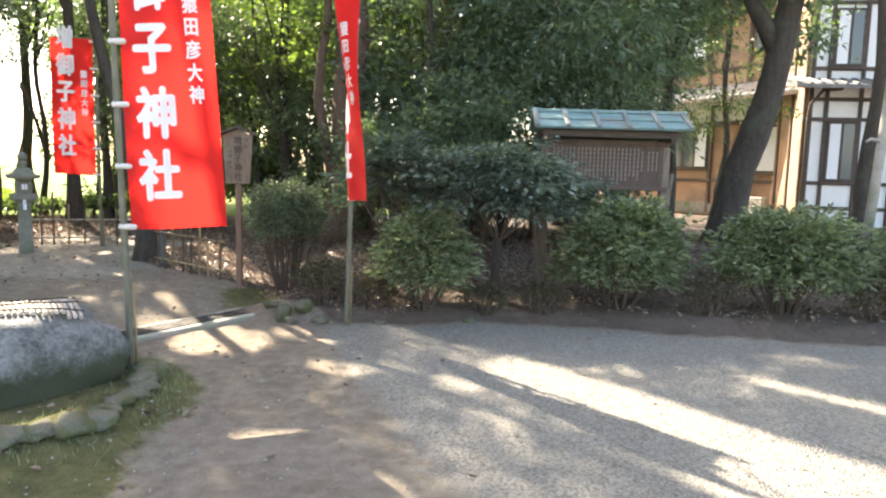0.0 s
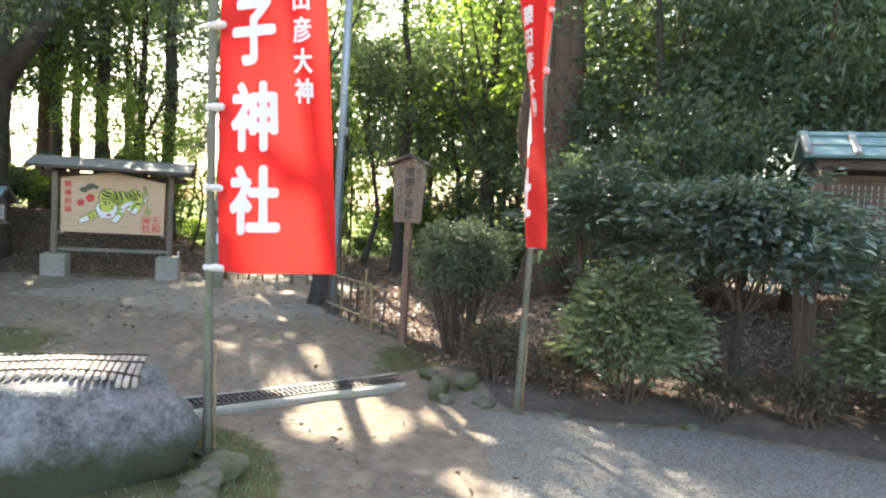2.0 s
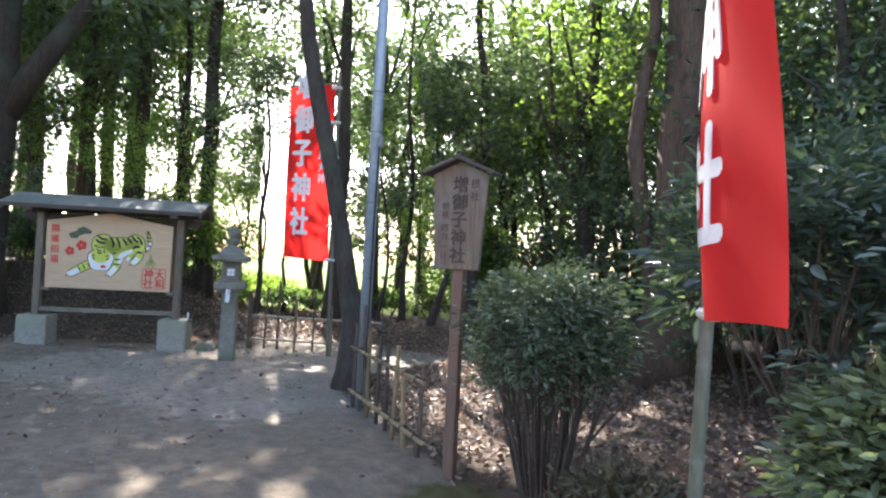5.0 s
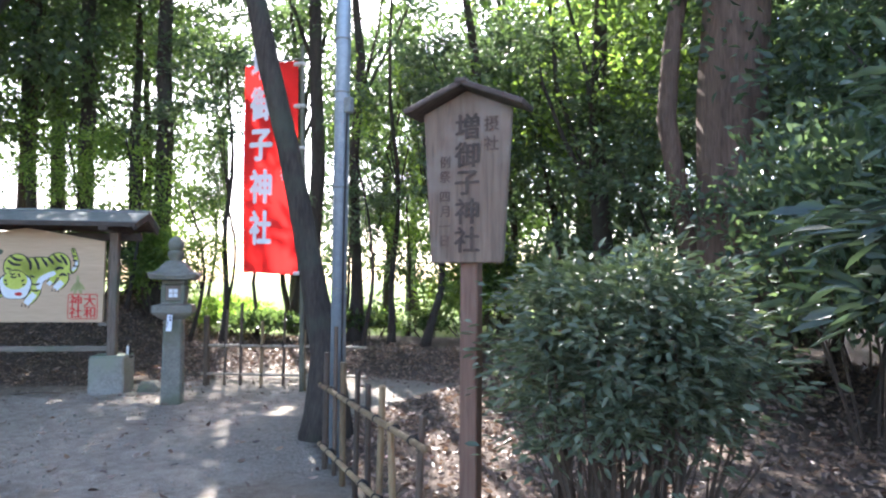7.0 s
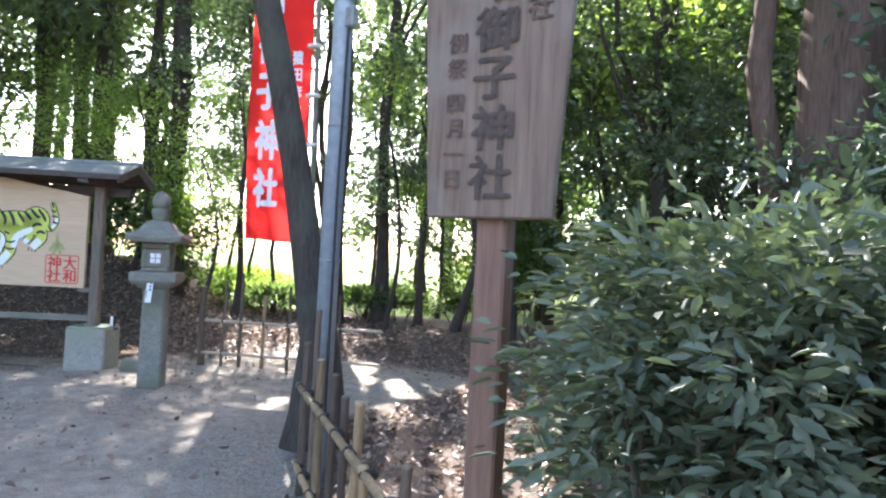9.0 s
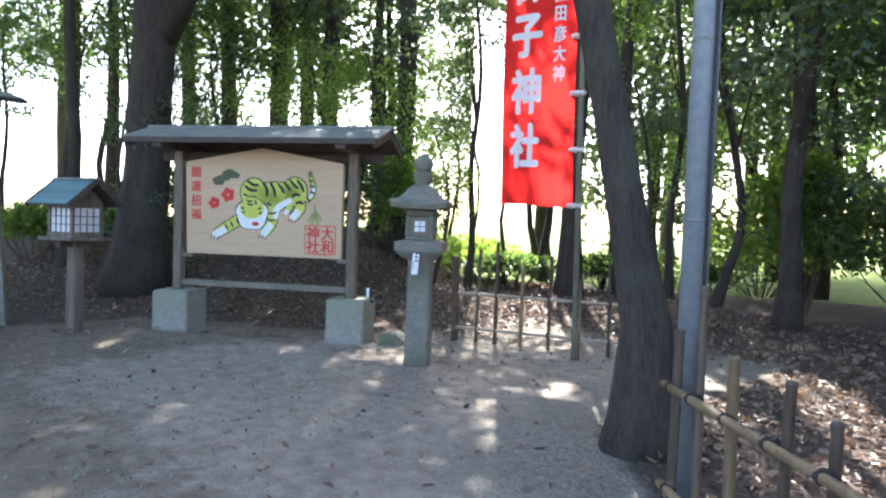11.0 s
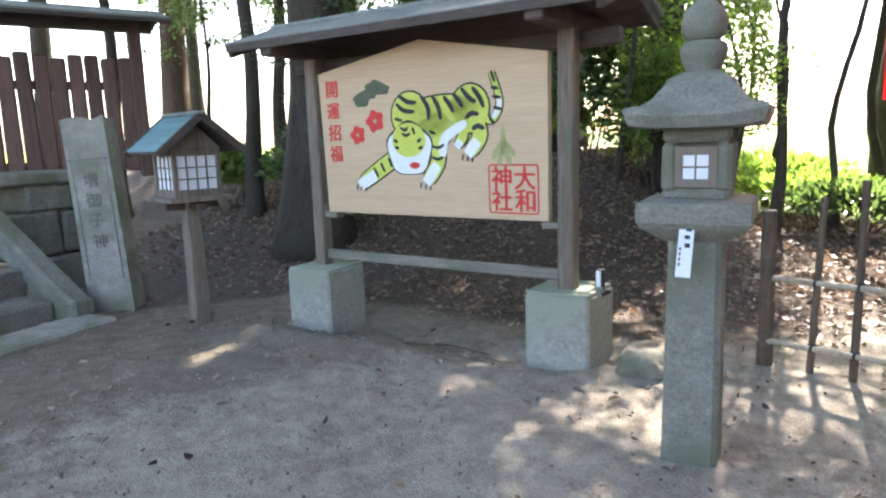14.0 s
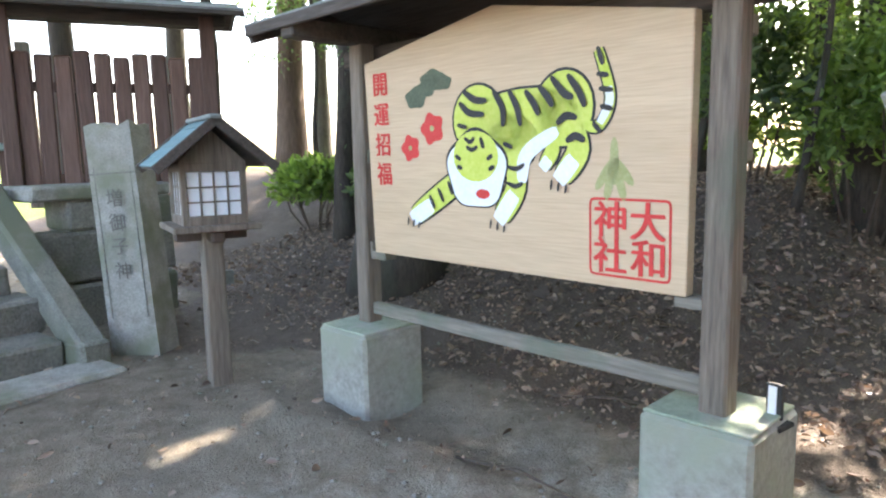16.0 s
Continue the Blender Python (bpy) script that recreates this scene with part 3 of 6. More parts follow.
# ---- trees and shrubs ----
GAPS = []  # openings in the canopy through which the sun reaches the ground: a point and the opening's radius
for x0, y0, x1, y1, z, r in ((-2.65, 6.42, -2.2, 6.5, 0.05, 0.24), (-2.1, 5.88, -1.8, 5.98, 0.05, 0.25), (-2.2, 6.2, -1.85, 6.22, 0.05, 0.24), (-1.40, 6.45, -1.16, 6.3, 0.05, 0.17), (0.72, 5.40, 3.2, 2.5, 0.05, 0.30), (1.0, 4.7, 3.0, 2.2, 0.05, 0.30), (1.6, 3.4, 2.8, 2.5, 0.05, 0.22), (2.6, 5.3, 3.4, 4.4, 0.05, 0.12), (-3.93, 8.35, -3.9, 8.3, 0.2, 0.15),
                             (-2.87, 7.1, -2.8, 7.0, 0.1, 0.10), (-0.73, 5.15, -0.7, 5.13, 0.05, 0.10), (-0.40, 5.5, -0.3, 5.48, 0.05, 0.10), (0.10, 5.05, 0.2, 5.02, 0.05, 0.11), (-7.85, 10.95, -8.2, 11.4, 0.3, 0.10), (-3.5, 6.7, -3.4, 6.6, 0.05, 0.07), (-5.8, 11.95, -5.45, 11.5, 0.25, 0.2), (-5.3, 10.4, -5.2, 10.2, 0.22, 0.09), (-3.2, 9.7, -2.8, 9.2, 0.3, 0.15), (-3.9, 10.9, -3.7, 10.6, 0.25, 0.15),
                             (-1.6, 4.76, -1.8, 4.74, 1.25, 0.20), (-1.7, 4.75, -1.75, 4.7, 1.95, 0.22), (-1.95, 4.78, -1.9, 4.77, 1.6, 0.12), (-1.65, 4.76, -1.6, 4.76, 2.4, 0.2), (-0.75, 6.45, -0.75, 6.4, 1.9, 0.13), (-6.1, 11.15, -6.0, 11.2, 1.7, 0.10), (-6.1, 11.15, -6.0, 11.2, 2.4, 0.12), (-3.1, 4.2, -2.7, 4.3, 0.7, 0.24),
                             (-6.9, 9.3, -6.8, 9.2, 0.2, 0.07), (-8.3, 8.6, -8.2, 8.5, 0.2, 0.05), (-0.9, 5.4, -0.6, 5.3, 0.05, 0.12),
                             (-4.9, 15.8, -4.3, 15.4, 6.2, 1.3), (-3.4, 18.0, -2.9, 17.8, 6.9, 1.2), (-6.4, 16.2, -6.2, 16.0, 5.4, 0.7), (-5.43, 11.35, -5.2, 11.1, 0.2, 0.14), (-4.9, 11.5, -4.7, 11.3, 0.2, 0.2), (-4.1, 11.6, -3.9, 11.0, 0.25, 0.2),
                             (-4.4, 11.9, -3.1, 9.9, 0.25, 0.22), (-3.5, 10.0, -2.5, 8.7, 0.25, 0.2), (-2.5, 8.6, -2.45, 8.5, 0.25, 0.2), (-3.5, 10.6, -3.4, 10.5, 0.25, 0.16), (-2.4, 9.9, -2.3, 9.8, 0.3, 0.16), (-2.9, 9.3, -2.9, 9.2, 0.25, 0.17), (-4.5, 10.7, -4.3, 10.5, 0.22, 0.14), (-1.9, 10.4, -1.8, 10.2, 0.3, 0.18),
                             (-2.6, 8.7, -2.7, 8.9, 0.25, 0.12), (-2.1, 9.4, -2.0, 9.5, 0.3, 0.10), (-0.4, 8.6, -0.2, 8.5, 0.25, 0.11), (0.2, 9.0, 0.3, 8.8, 0.25, 0.12), (-1.0, 9.3, -0.8, 9.2, 0.3, 0.12), (-3.1, 9.1, -3.2, 9.3, 0.25, 0.09)):
    n = max(2, int(math.hypot(x1 - x0, y1 - y0) / 0.2))
    for k in range(n):
        GAPS.append((np.array([x0 + (x1 - x0) * k / (n - 1), y0 + (y1 - y0) * k / (n - 1), z]), r))


RIDE = (np.array([-8.3, 13.6]), np.array([-0.671, 0.741]))  # an open ride through the wood, towards the sun


def crown_leaves(mat, clumps, per, reach, leaf, wide, droop=0.0, hollow=0.3, spread=0.34):
    """A crown about its own middle, as leaves of four corners: clumps scattered in an uneven ellipsoid."""
    d = unit(RNG.normal(size=(clumps, 3)))
    rad = RNG.uniform(hollow, 1.0, clumps) ** 0.6
    lump = np.array([1 + 0.45 * noise.noise(Vector(v * 1.7)) for v in d])
    c = d * (rad * lump)[:, None] * np.array(reach)
    cs = np.repeat(c, per, 0)
    off = RNG.normal(size=cs.shape) * spread * np.array([1, 1, 0.5]) * RNG.uniform(0.6, 1.35, (clumps, 1)).repeat(per, 0)
    pts = cs + off
    ways = unit(off) + 0.5 * unit(cs) + RNG.normal(size=cs.shape) * 0.7 + np.array([0, 0, -droop])
    me = leaf_mesh("crown", pts, ways, leaf, wide, mat)
    v = np.empty(len(me.vertices) * 3, np.float32)
    me.vertices.foreach_get("co", v)
    return me, v.reshape(-1, 4, 3), mat


CROWNS = {
    "dark": [crown_leaves(LEAF_DARK, 40, 170, (2.3, 2.3, 2.8), 0.15, 0.075, 0.1) for _ in range(3)],
    "mid": [crown_leaves(LEAF_MID, 34, 165, (2.2, 2.2, 2.6), 0.14, 0.07, 0.1) for _ in range(3)],
    "fresh": [crown_leaves(LEAF_FRESH, 34, 110, (1.8, 1.8, 1.6), 0.12, 0.065, 0.1) for _ in range(2)],
    "cedar": [crown_leaves(LEAF_CONIFER, 62, 150, (1.9, 1.9, 3.2), 0.17, 0.04, 0.5) for _ in range(2)],
    "thicket": [crown_leaves(LEAF_DARK, 42, 110, (1.75, 1.75, 2.0), 0.13, 0.06, 0.15, 0.15, 0.24) for _ in range(3)],
    "sparse": [crown_leaves(LEAF_MID, 22, 120, (2.3, 2.3, 2.6), 0.13, 0.065, 0.1) for _ in range(2)],
}


def crown_for(choice, m):
    """The crown's mesh at the pose m: the shared one, or one with the canopy's openings left free of leaves."""
    me, v, mat = choice
    mid = v.mean(1) @ np.array(m.to_3x3()).T + np.array(m.translation)
    keep = np.ones(len(v), bool)
    way = np.array(SUN_WAY)
    for p, r in GAPS:
        q = mid - p
        along = q @ way
        keep &= ~((np.linalg.norm(q - along[:, None] * way, axis=1) < r) & (along > 0))
    far = (mid[:, :2] - RIDE[0]) @ RIDE[1]
    off = np.abs((mid[:, :2] - RIDE[0]) @ np.array([-RIDE[1][1], RIDE[1][0]]))
    keep &= ~((far > 0) & (off < 0.7 + 0.04 * far) & (mid[:, 2] < 3.8 + 0.40 * far))
    if keep.all():
        return me
    w = v[keep].reshape(-1, 3)
    b = (np.arange(len(w) // 4) * 4)[:, None]
    return raw_mesh("crown", w, np.concatenate([b + np.array([0, 1, 2]), b + np.array([0, 2, 3])]), mat)


def tree(x, y, dia, tall, crowns, label, bark=BARK, lean=(0, 0), fork=None, bend=0.0, flare=1.5, start=0.0):
    """A tree: wavering trunk with limbs, and crowns given as (kind, dx, dy, z, scale)."""
    z0 = ground_z(x, y) - 0.12
    ob = thing("tree", pose(x, y, z0), label, "tree")
    r = dia / 2
    seed = x * 3.1 + y * 1.7
    pts, rad = [], []
    steps = 14
    sway = 0.10 if dia > 0.26 or start else 0.26
    for i in range(steps + 1):
        t = i / steps
        h = tall * t ** 1.25
        hl = max(h - start, 0.0)
        pts.append(Vector((lean[0] * hl + sway * noise.noise(Vector((seed, h * 0.5, 0))) * min(h, 1) + bend * math.sin(t * math.pi), lean[1] * hl + sway * noise.noise(Vector((seed, h * 0.5, 9))) * min(h, 1), h)))
        rad.append(r * (1 + (flare - 1) * math.exp(-h / (0.35 + dia * 0.3))) * (1 - 0.62 * t))
    bm = tube(pts, rad, 14, wobble=0.22)
    rr = random.Random(int(seed * 100))
    for k, cdx, cdy, cz, cs in crowns:
        for _ in range(3):
            i = max(3, min(steps - 1, int(steps * (max(cz - 1.8 * cs, 0.8) / tall) ** 0.8)))
            a = pts[i]
            e = Vector((cdx + rr.uniform(-1, 1) * cs, cdy + rr.uniform(-1, 1) * cs, cz + rr.uniform(-0.6, 1.2) * cs))
            m1 = a.lerp(e, 0.4) + Vector((rr.uniform(-0.2, 0.2), rr.uniform(-0.2, 0.2), 0.25))
            m2 = a.lerp(e, 0.75) + Vector((rr.uniform(-0.2, 0.2), rr.uniform(-0.2, 0.2), 0.15))
            q = rad[i] * 0.42
            tube([a, m1, m2, e], [q, q * 0.7, q * 0.42, q * 0.12], 6, bm)
    if fork:
        a = pts[fork[0]]
        tube([a, a.lerp(Vector(fork[1]), 0.35) + Vector((0, 0, 0.05)), a.lerp(Vector(fork[1]), 0.7), fork[1]], [rad[fork[0]] * k for k in (0.85, 0.72, 0.6, 0.4)], 10, bm, 0.15)
    part("trunk", bm, bark, ob, smooth=True)
    for k, cdx, cdy, cz, cs in crowns:
        m = Matrix.LocRotScale((cdx, cdy, cz), Euler((0, 0, rr.uniform(0, 6.28))), (cs, cs, cs * rr.uniform(0.85, 1.1)))
        c = new("crown", crown_for(rr.choice(CROWNS[k]), ob.matrix_world @ m))
        c.parent = ob
        c.matrix_local = m
    return ob


def high(kind, z, s=1.0, dx=0.0, dy=0.0):
    return (kind, dx, dy, z, s)


# known trunks
tree(-1.76, 12.2, 0.70, 13, [high("dark", 9.0, 1.2), high("dark", 10.8, 1.0, 1.5, 1), high("mid", 8.5, 1.0, -2, 1)], "tall evergreen with a thick straight brown trunk", BARK_RED)
tree(-2.24, 12.35, 0.22, 10, [high("mid", 7.0, 0.9, -0.5, 0.5)], "slim evergreen beside a thicker trunk", BARK_RED)
tree(-4.31, 9.66, 0.205, 8.0, [high("sparse", 6.8, 1.1, -1.2, 0.3)], "slender leaning tree beside the bamboo fence", BARK, lean=(-0.19, -0.09), flare=2.1, start=0.75)
tree(-10.6, 9.65, 0.56, 10, [high("dark", 6.6, 1.15, -0.9, 2.0), high("mid", 8.6, 1.0, 0.6, 3), high("dark", 9.8, 1.15, 0, 0), high("thicket", 1.7, 0.36, -0.15, 0.35)], "old broad tree with a forked ivy-grown trunk", BARK, lean=(0.02, 0.03), fork=(5, (1.1, 1.0, 5.2)))
tree(-11.9, 9.25, 0.17, 8, [high("sparse", 5.8, 0.8, -0.4, 0.6)], "thin woodland tree at the foot of the bank")
tree(-15.8, 8.6, 0.42, 12, [high("mid", 8.0, 1.1, 0, 1)], "straight woodland tree beyond the shrine fence", BARK_RED)
# trunk as known; its crowns above 7 m are added out of view as shade
tree(-7.7, 13.8, 0.27, 10, [high("dark", 6.4, 1.0, -1.0, 1.5), high("dark", 10.2, 1.15, 0.3, -1.9), high("mid", 10.8, 1.0, 2.2, -2.6), high("dark", 7.8, 0.85, -0.7, -0.25)], "dark woodland tree behind the bamboo fence")
tree(-7.3, 14.35, 0.20, 9, [high("mid", 5.6, 0.8, 0.6, 0.8)], "slim woodland tree behind the bamboo fence")
tree(-9.2, 15.2, 0.14, 7, [high("sparse", 5.0, 0.7)], "thin forked tree at the field's edge", fork=(4, (-0.6, 0.4, 3.0)))
tree(-4.3, 17.2, 0.42, 11, [high("mid", 6.6, 1.1, 0, 0)], "woodland tree beyond the path", BARK_RED)
# the crown at 10.4 m is an unseen addition that shades the forecourt
tree(-9.9, 12.9, 0.30, 11, [high("dark", 7.2, 1.0, 0, 0), high("dark", 10.4, 1.15, 0.6, -1.8)], "straight woodland trunk behind the votive board")
tree(-11.6, 12.8, 0.30, 11, [high("mid", 7.4, 1.0, 0, 0.4)], "straight woodland trunk behind the votive board")
tree(-13.4, 12.9, 0.34, 12, [high("mid", 7.8, 1.1, 0, 0)], "straight woodland trunk on the bank", BARK_RED)
tree(-13.6, 10.8, 0.26, 10, [high("sparse", 6.6, 1.0, 0, 0.5)], "slim woodland trunk on the bank")
tree(4.98, 12.6, 0.62, 10, [high("dark", 7.5, 1.1, 0.5, 0.6)], "thick leaning dark trunk in front of the house", BARK, lean=(0.23, 0.0), fork=(6, (0.2, 0.2, 4.8)), flare=1.35)
tree(6.22, 10.3, 0.30, 9, [high("dark", 7.2, 0.9, 0.6, 0.4)], "dark straight trunk beside a pale pole")
# lower crowns at the wood's edge, with the bright gap kept beside the banner
for x, y, d, k, z, s in ((-11.0, 13.3, 0.22, "sparse", 3.6, 0.9), (-12.5, 12.4, 0.2, "sparse", 4.4, 0.8), (-6.75, 14.5, 0.1, "fresh", 3.6, 0.55), (-12.9, 10.6, 0.15, "sparse", 3.7, 0.6), (-8.8, 17.8, 0.25, "dark", 3.6, 1.05), (-7.3, 19.4, 0.25, "mid", 3.7, 1.2), (-6.0, 17.2, 0.22, "mid", 4.7, 0.9),
                        (-4.8, 18.6, 0.25, "dark", 4.9, 1.0), (-3.3, 16.2, 0.2, "mid", 4.0, 0.7), (-14.1, 12.4, 0.34, "sparse", 5.9, 0.9), (-14.6, 10.0, 0.2, "sparse", 3.9, 0.9), (-13.4, 7.9, 0.16, "sparse", 4.0, 0.75), (-16.5, 13.5, 0.3, "mid", 4.2, 1.1),
                        (-0.4, 11.9, 0.2, "dark", 3.2, 0.8), (-14.0, 16.0, 0.25, "sparse", 4.0, 1.1), (-19.0, 9.0, 0.3, "sparse", 4.6, 1.2), (-9.9, 15.9, 0.12, "sparse", 4.5, 0.75), (6.9, 17.6, 0.2, "sparse", 4.6, 0.9), (4.5, 14.2, 0.26, "cedar", 5.3, 0.9)):
    tree(x, y, d, z + 2.2, [high(k, z, s)], "low-branched evergreen at the wood's edge")
# dense low-hung evergreens behind the lantern, the sign and the long-leaved shrub
for x, y, d, z, s in ((-9.0, 13.3, 0.10, 3.7, 0.7), (-6.9, 13.9, 0.07, 2.2, 0.42), (-6.2, 14.5, 0.12, 3.5, 0.8), (-4.5, 14.9, 0.13, 3.2, 0.85), (-3.4, 14.9, 0.12, 2.3, 0.8), (-5.7, 16.6, 0.16, 5.0, 1.0),
                      (-4.0, 17.0, 0.18, 5.2, 1.0), (-2.6, 13.6, 0.12, 2.3, 0.7), (-0.6, 12.6, 0.12, 2.6, 0.95), (0.9, 12.9, 0.14, 2.9, 1.0), (0.2, 11.4, 0.10, 1.9, 0.7), (-0.9, 11.5, 0.09, 1.4, 0.62), (0.1, 10.1, 0.09, 1.5, 0.6), (-0.1, 13.6, 0.12, 1.6, 0.8), (-1.0, 14.6, 0.12, 1.8, 0.8), (2.1, 11.6, 0.1, 2.2, 0.8)):
    tree(x, y, d, z + 1.2 * s, [high("thicket", z, s)], "dense dark evergreen with low hung foliage", bend=0.15)
# thin foliage between the trunks behind the votive board and the lantern
for x, y, d, k, z, s in ((-9.0, 14.0, 0.07, "mid", 3.0, 0.42), (-10.6, 14.9, 0.07, "mid", 2.6, 0.42), (-8.0, 14.9, 0.06, "sparse", 2.5, 0.45), (-7.3, 15.9, 0.07, "fresh", 2.3, 0.5), (-11.6, 15.4, 0.07, "mid", 2.9, 0.5),
                        (-12.6, 10.1, 0.06, "sparse", 2.7, 0.42), (-14.2, 9.0, 0.07, "mid", 2.6, 0.42), (-13.1, 11.6, 0.07, "mid", 2.7, 0.45), (-9.9, 12.3, 0.06, "fresh", 1.9, 0.5), (-10.8, 12.0, 0.07, "fresh", 2.1, 0.5), (-9.3, 12.9, 0.06, "fresh", 1.5, 0.4),
                        (-12.2, 14.2, 0.12, "sparse", 3.9, 0.9), (-13.6, 15.3, 0.15, "mid", 4.9, 0.9), (-15.6, 10.8, 0.12, "sparse", 4.6, 0.9)):
    tree(x, y, d, z + 0.7, [high(k, z, s)], "thin sapling with sparse leaves at the wood's edge", bend=0.22)
# two trees added on the sun's line to keep its light off the bank
for x, y, z, s in ((-14.8, 14.4, 7.2, 1.4), (-16.4, 12.6, 7.0, 1.2)):
    tree(x, y, 0.35, z + 2.5, [high("dark", z, s)], "far woodland tree with a high crown")
tree(-7.9, 5.1, 0.55, 8, [high("dark", 4.5, 0.62, 2.3, 1.5), high("dark", 6.6, 1.0, 0.4, 0.4)], "old evergreen with low hanging dark branches")
# added out of view, where no tree is known, to darken the board's side
tree(-10.9, 4.8, 0.45, 9, [high("dark", 5.6, 1.1, 0.0, 0.0)], "added unseen evergreen that shades the forecourt")
# farther crowns that close the wood above the bright strip of field
for x, y, z, s in ((-11.5, 23.5, 6.2, 1.4), (-9.0, 22.5, 6.6, 1.4), (-6.6, 24.5, 6.4, 1.6), (-4.4, 22.5, 6.6, 1.0), (-1.2, 24.0, 6.4, 1.1), (1.6, 24.5, 6.0, 1.3), (-8.0, 27.0, 6.5, 1.8), (-3.0, 28.0, 5.5, 1.2), (-20.0, 17.0, 6.5, 1.5), (-23.0, 12.0, 6.5, 1.5)):
    tree(x, y, 0.35, z + 2.5, [high("sparse" if (x * 7) % 2 < 1.3 else "mid", z, s)], "far woodland tree with a high crown")
# cedars and evergreens that close the view behind the shrub bed
for x, y, d, k, z, s in ((-0.2, 13.6, 0.36, "cedar", 4.6, 1.1), (1.6, 12.2, 0.30, "cedar", 4.0, 1.05), (2.7, 13.4, 0.34, "cedar", 4.6, 1.1), (0.6, 15.6, 0.4, "dark", 5.4, 1.3),
                        (2.6, 16.0, 0.4, "dark", 5.6, 1.3), (3.7, 15.6, 0.3, "cedar", 4.4, 0.95), (-3.5, 14.4, 0.3, "fresh", 4.6, 1.2), (-5.2, 14.0, 0.22, "thicket", 3.7, 0.85),
                        (-1.2, 17.0, 0.4, "fresh", 4.8, 1.1), (-2.8, 19.0, 0.4, "sparse", 6.0, 1.4), (0.9, 19.5, 0.4, "sparse", 6.0, 1.2),
                        (-15.0, 15.2, 0.3, "mid", 7.0, 1.2), (-17.5, 11.5, 0.3, "sparse", 7.0, 1.2), (-11.0, 17.5, 0.3, "sparse", 6.6, 1.1), (-18.5, 6.5, 0.4, "mid", 7.0, 1.2), (-15.0, 3.5, 0.4, "mid", 7.0, 1.2),
                        (-13.5, 6.4, 0.3, "mid", 6.4, 1.0), (3.4, 20.0, 0.4, "mid", 6.4, 1.4)):
    tree(x, y, d, z + 3.0, [high(k, z, s)] + ([high("sparse", z + 3.0, s * 0.8, 0.5, 0.4)] if y > 15 and x > -4 else []), "woodland evergreen with dense dark foliage", BARK_RED if k == "cedar" else BARK)


def bush(x, y, size, leaves, leaf, wide, mat, label, stems=14, name="shrub", shell=0.66, lift=0.13, flat=0.0, ragged=0.32, bare=0.0, trunk=0.0, level=0.0, tiers=0, spray=(0.13, 0.035)):
    """A clipped shrub: stems from the ground under a dense skin of leaves."""
    z0 = ground_z(x, y)
    ob = thing(name, pose(x, y, z0 - 0.03), label, "shrub", "shrubs of the planted bed" if name == "shrub" else "undergrowth")
    sx, sy, sz = size[0] / 2, size[1] / 2, size[2] / 2
    cz = lift + sz
    for i in range(stems):
        bm = bmesh.new()
        a = 2 * math.pi * i / stems + random.uniform(-0.2, 0.2)
        f = random.uniform(0.25, 0.9)
        e = Vector((math.cos(a) * sx * f, math.sin(a) * sy * f, cz + sz * random.uniform(-0.2, 0.55)))
        b0 = Vector((math.cos(a) * (0.03 if trunk else 0.10), math.sin(a) * (0.03 if trunk else 0.10), trunk - 0.02))
        mid = b0.lerp(e, 0.5) + Vector((random.uniform(-0.05, 0.05), random.uniform(-0.05, 0.05), -0.03))
        tube([b0, mid, e], [0.012, 0.009, 0.004], 5, bm)
        for _ in range(2):
            tube([mid, mid.lerp(e, 0.6) + Vector([random.uniform(-0.16, 0.16) for _ in range(3)])], [0.006, 0.002], 4, bm)
        part("stem", bm, TWIG, ob)
    if trunk:
        part("trunk", tube([(0.02, 0, -0.05), (-0.03, 0.02, trunk * 0.5), (0, 0, trunk + 0.05)], [0.065, 0.05, 0.042], 10, wobble=0.2), BARK, ob, smooth=True)
    d = unit(RNG.normal(size=(leaves, 3)))
    d[:, 2] = np.where(d[:, 2] < -0.55, -d[:, 2], d[:, 2])
    lump = np.array([1 + ragged * noise.noise(Vector(v * 2.2) + Vector((x, y, 0))) + ragged * 0.7 * noise.noise(Vector(v * 6.0) + Vector((y, x, 0))) for v in d])
    rad = np.clip(1 - np.abs(RNG.normal(size=leaves)) * (1 - shell), 0.25, 1.05) * lump
    p = d * rad[:, None] * np.array([sx, sy, sz]) + np.array([0, 0, cz])
    if flat:
        p[:, 2] = np.minimum(p[:, 2], cz + sz * (1 - flat) + RNG.normal(size=leaves) * 0.02)
    ways = d * 0.75 + RNG.normal(size=d.shape) * 0.75 + np.array([0, 0, 0.05])
    if tiers:
        # leaves gather in flat sprays at the tips of layered branches
        hub = p[RNG.integers(0, leaves, tiers)]
        near = RNG.integers(0, tiers, leaves)
        q = hub[near] + RNG.normal(size=p.shape) * np.array([spray[0], spray[0], spray[1]])
        out = q - np.array([0, 0, cz])
        out[:, 2] *= 0.3
        ways = unit(q - hub[near]) * np.array([1, 1, 0.4]) + 0.7 * unit(out) + RNG.normal(size=p.shape) * 0.35 + np.array([0, 0, -0.12])
        p = q
    if bare:
        keep = RNG.uniform(size=leaves) > bare * np.clip((cz - 0.1 * sz - p[:, 2]) / (0.8 * sz), 0, 1)
        p, ways = p[keep], ways[keep]
    c = new("foliage", leaf_mesh("foliage", p, ways, leaf, wide, mat, full=True, level=level))
    c.parent = ob
    return ob


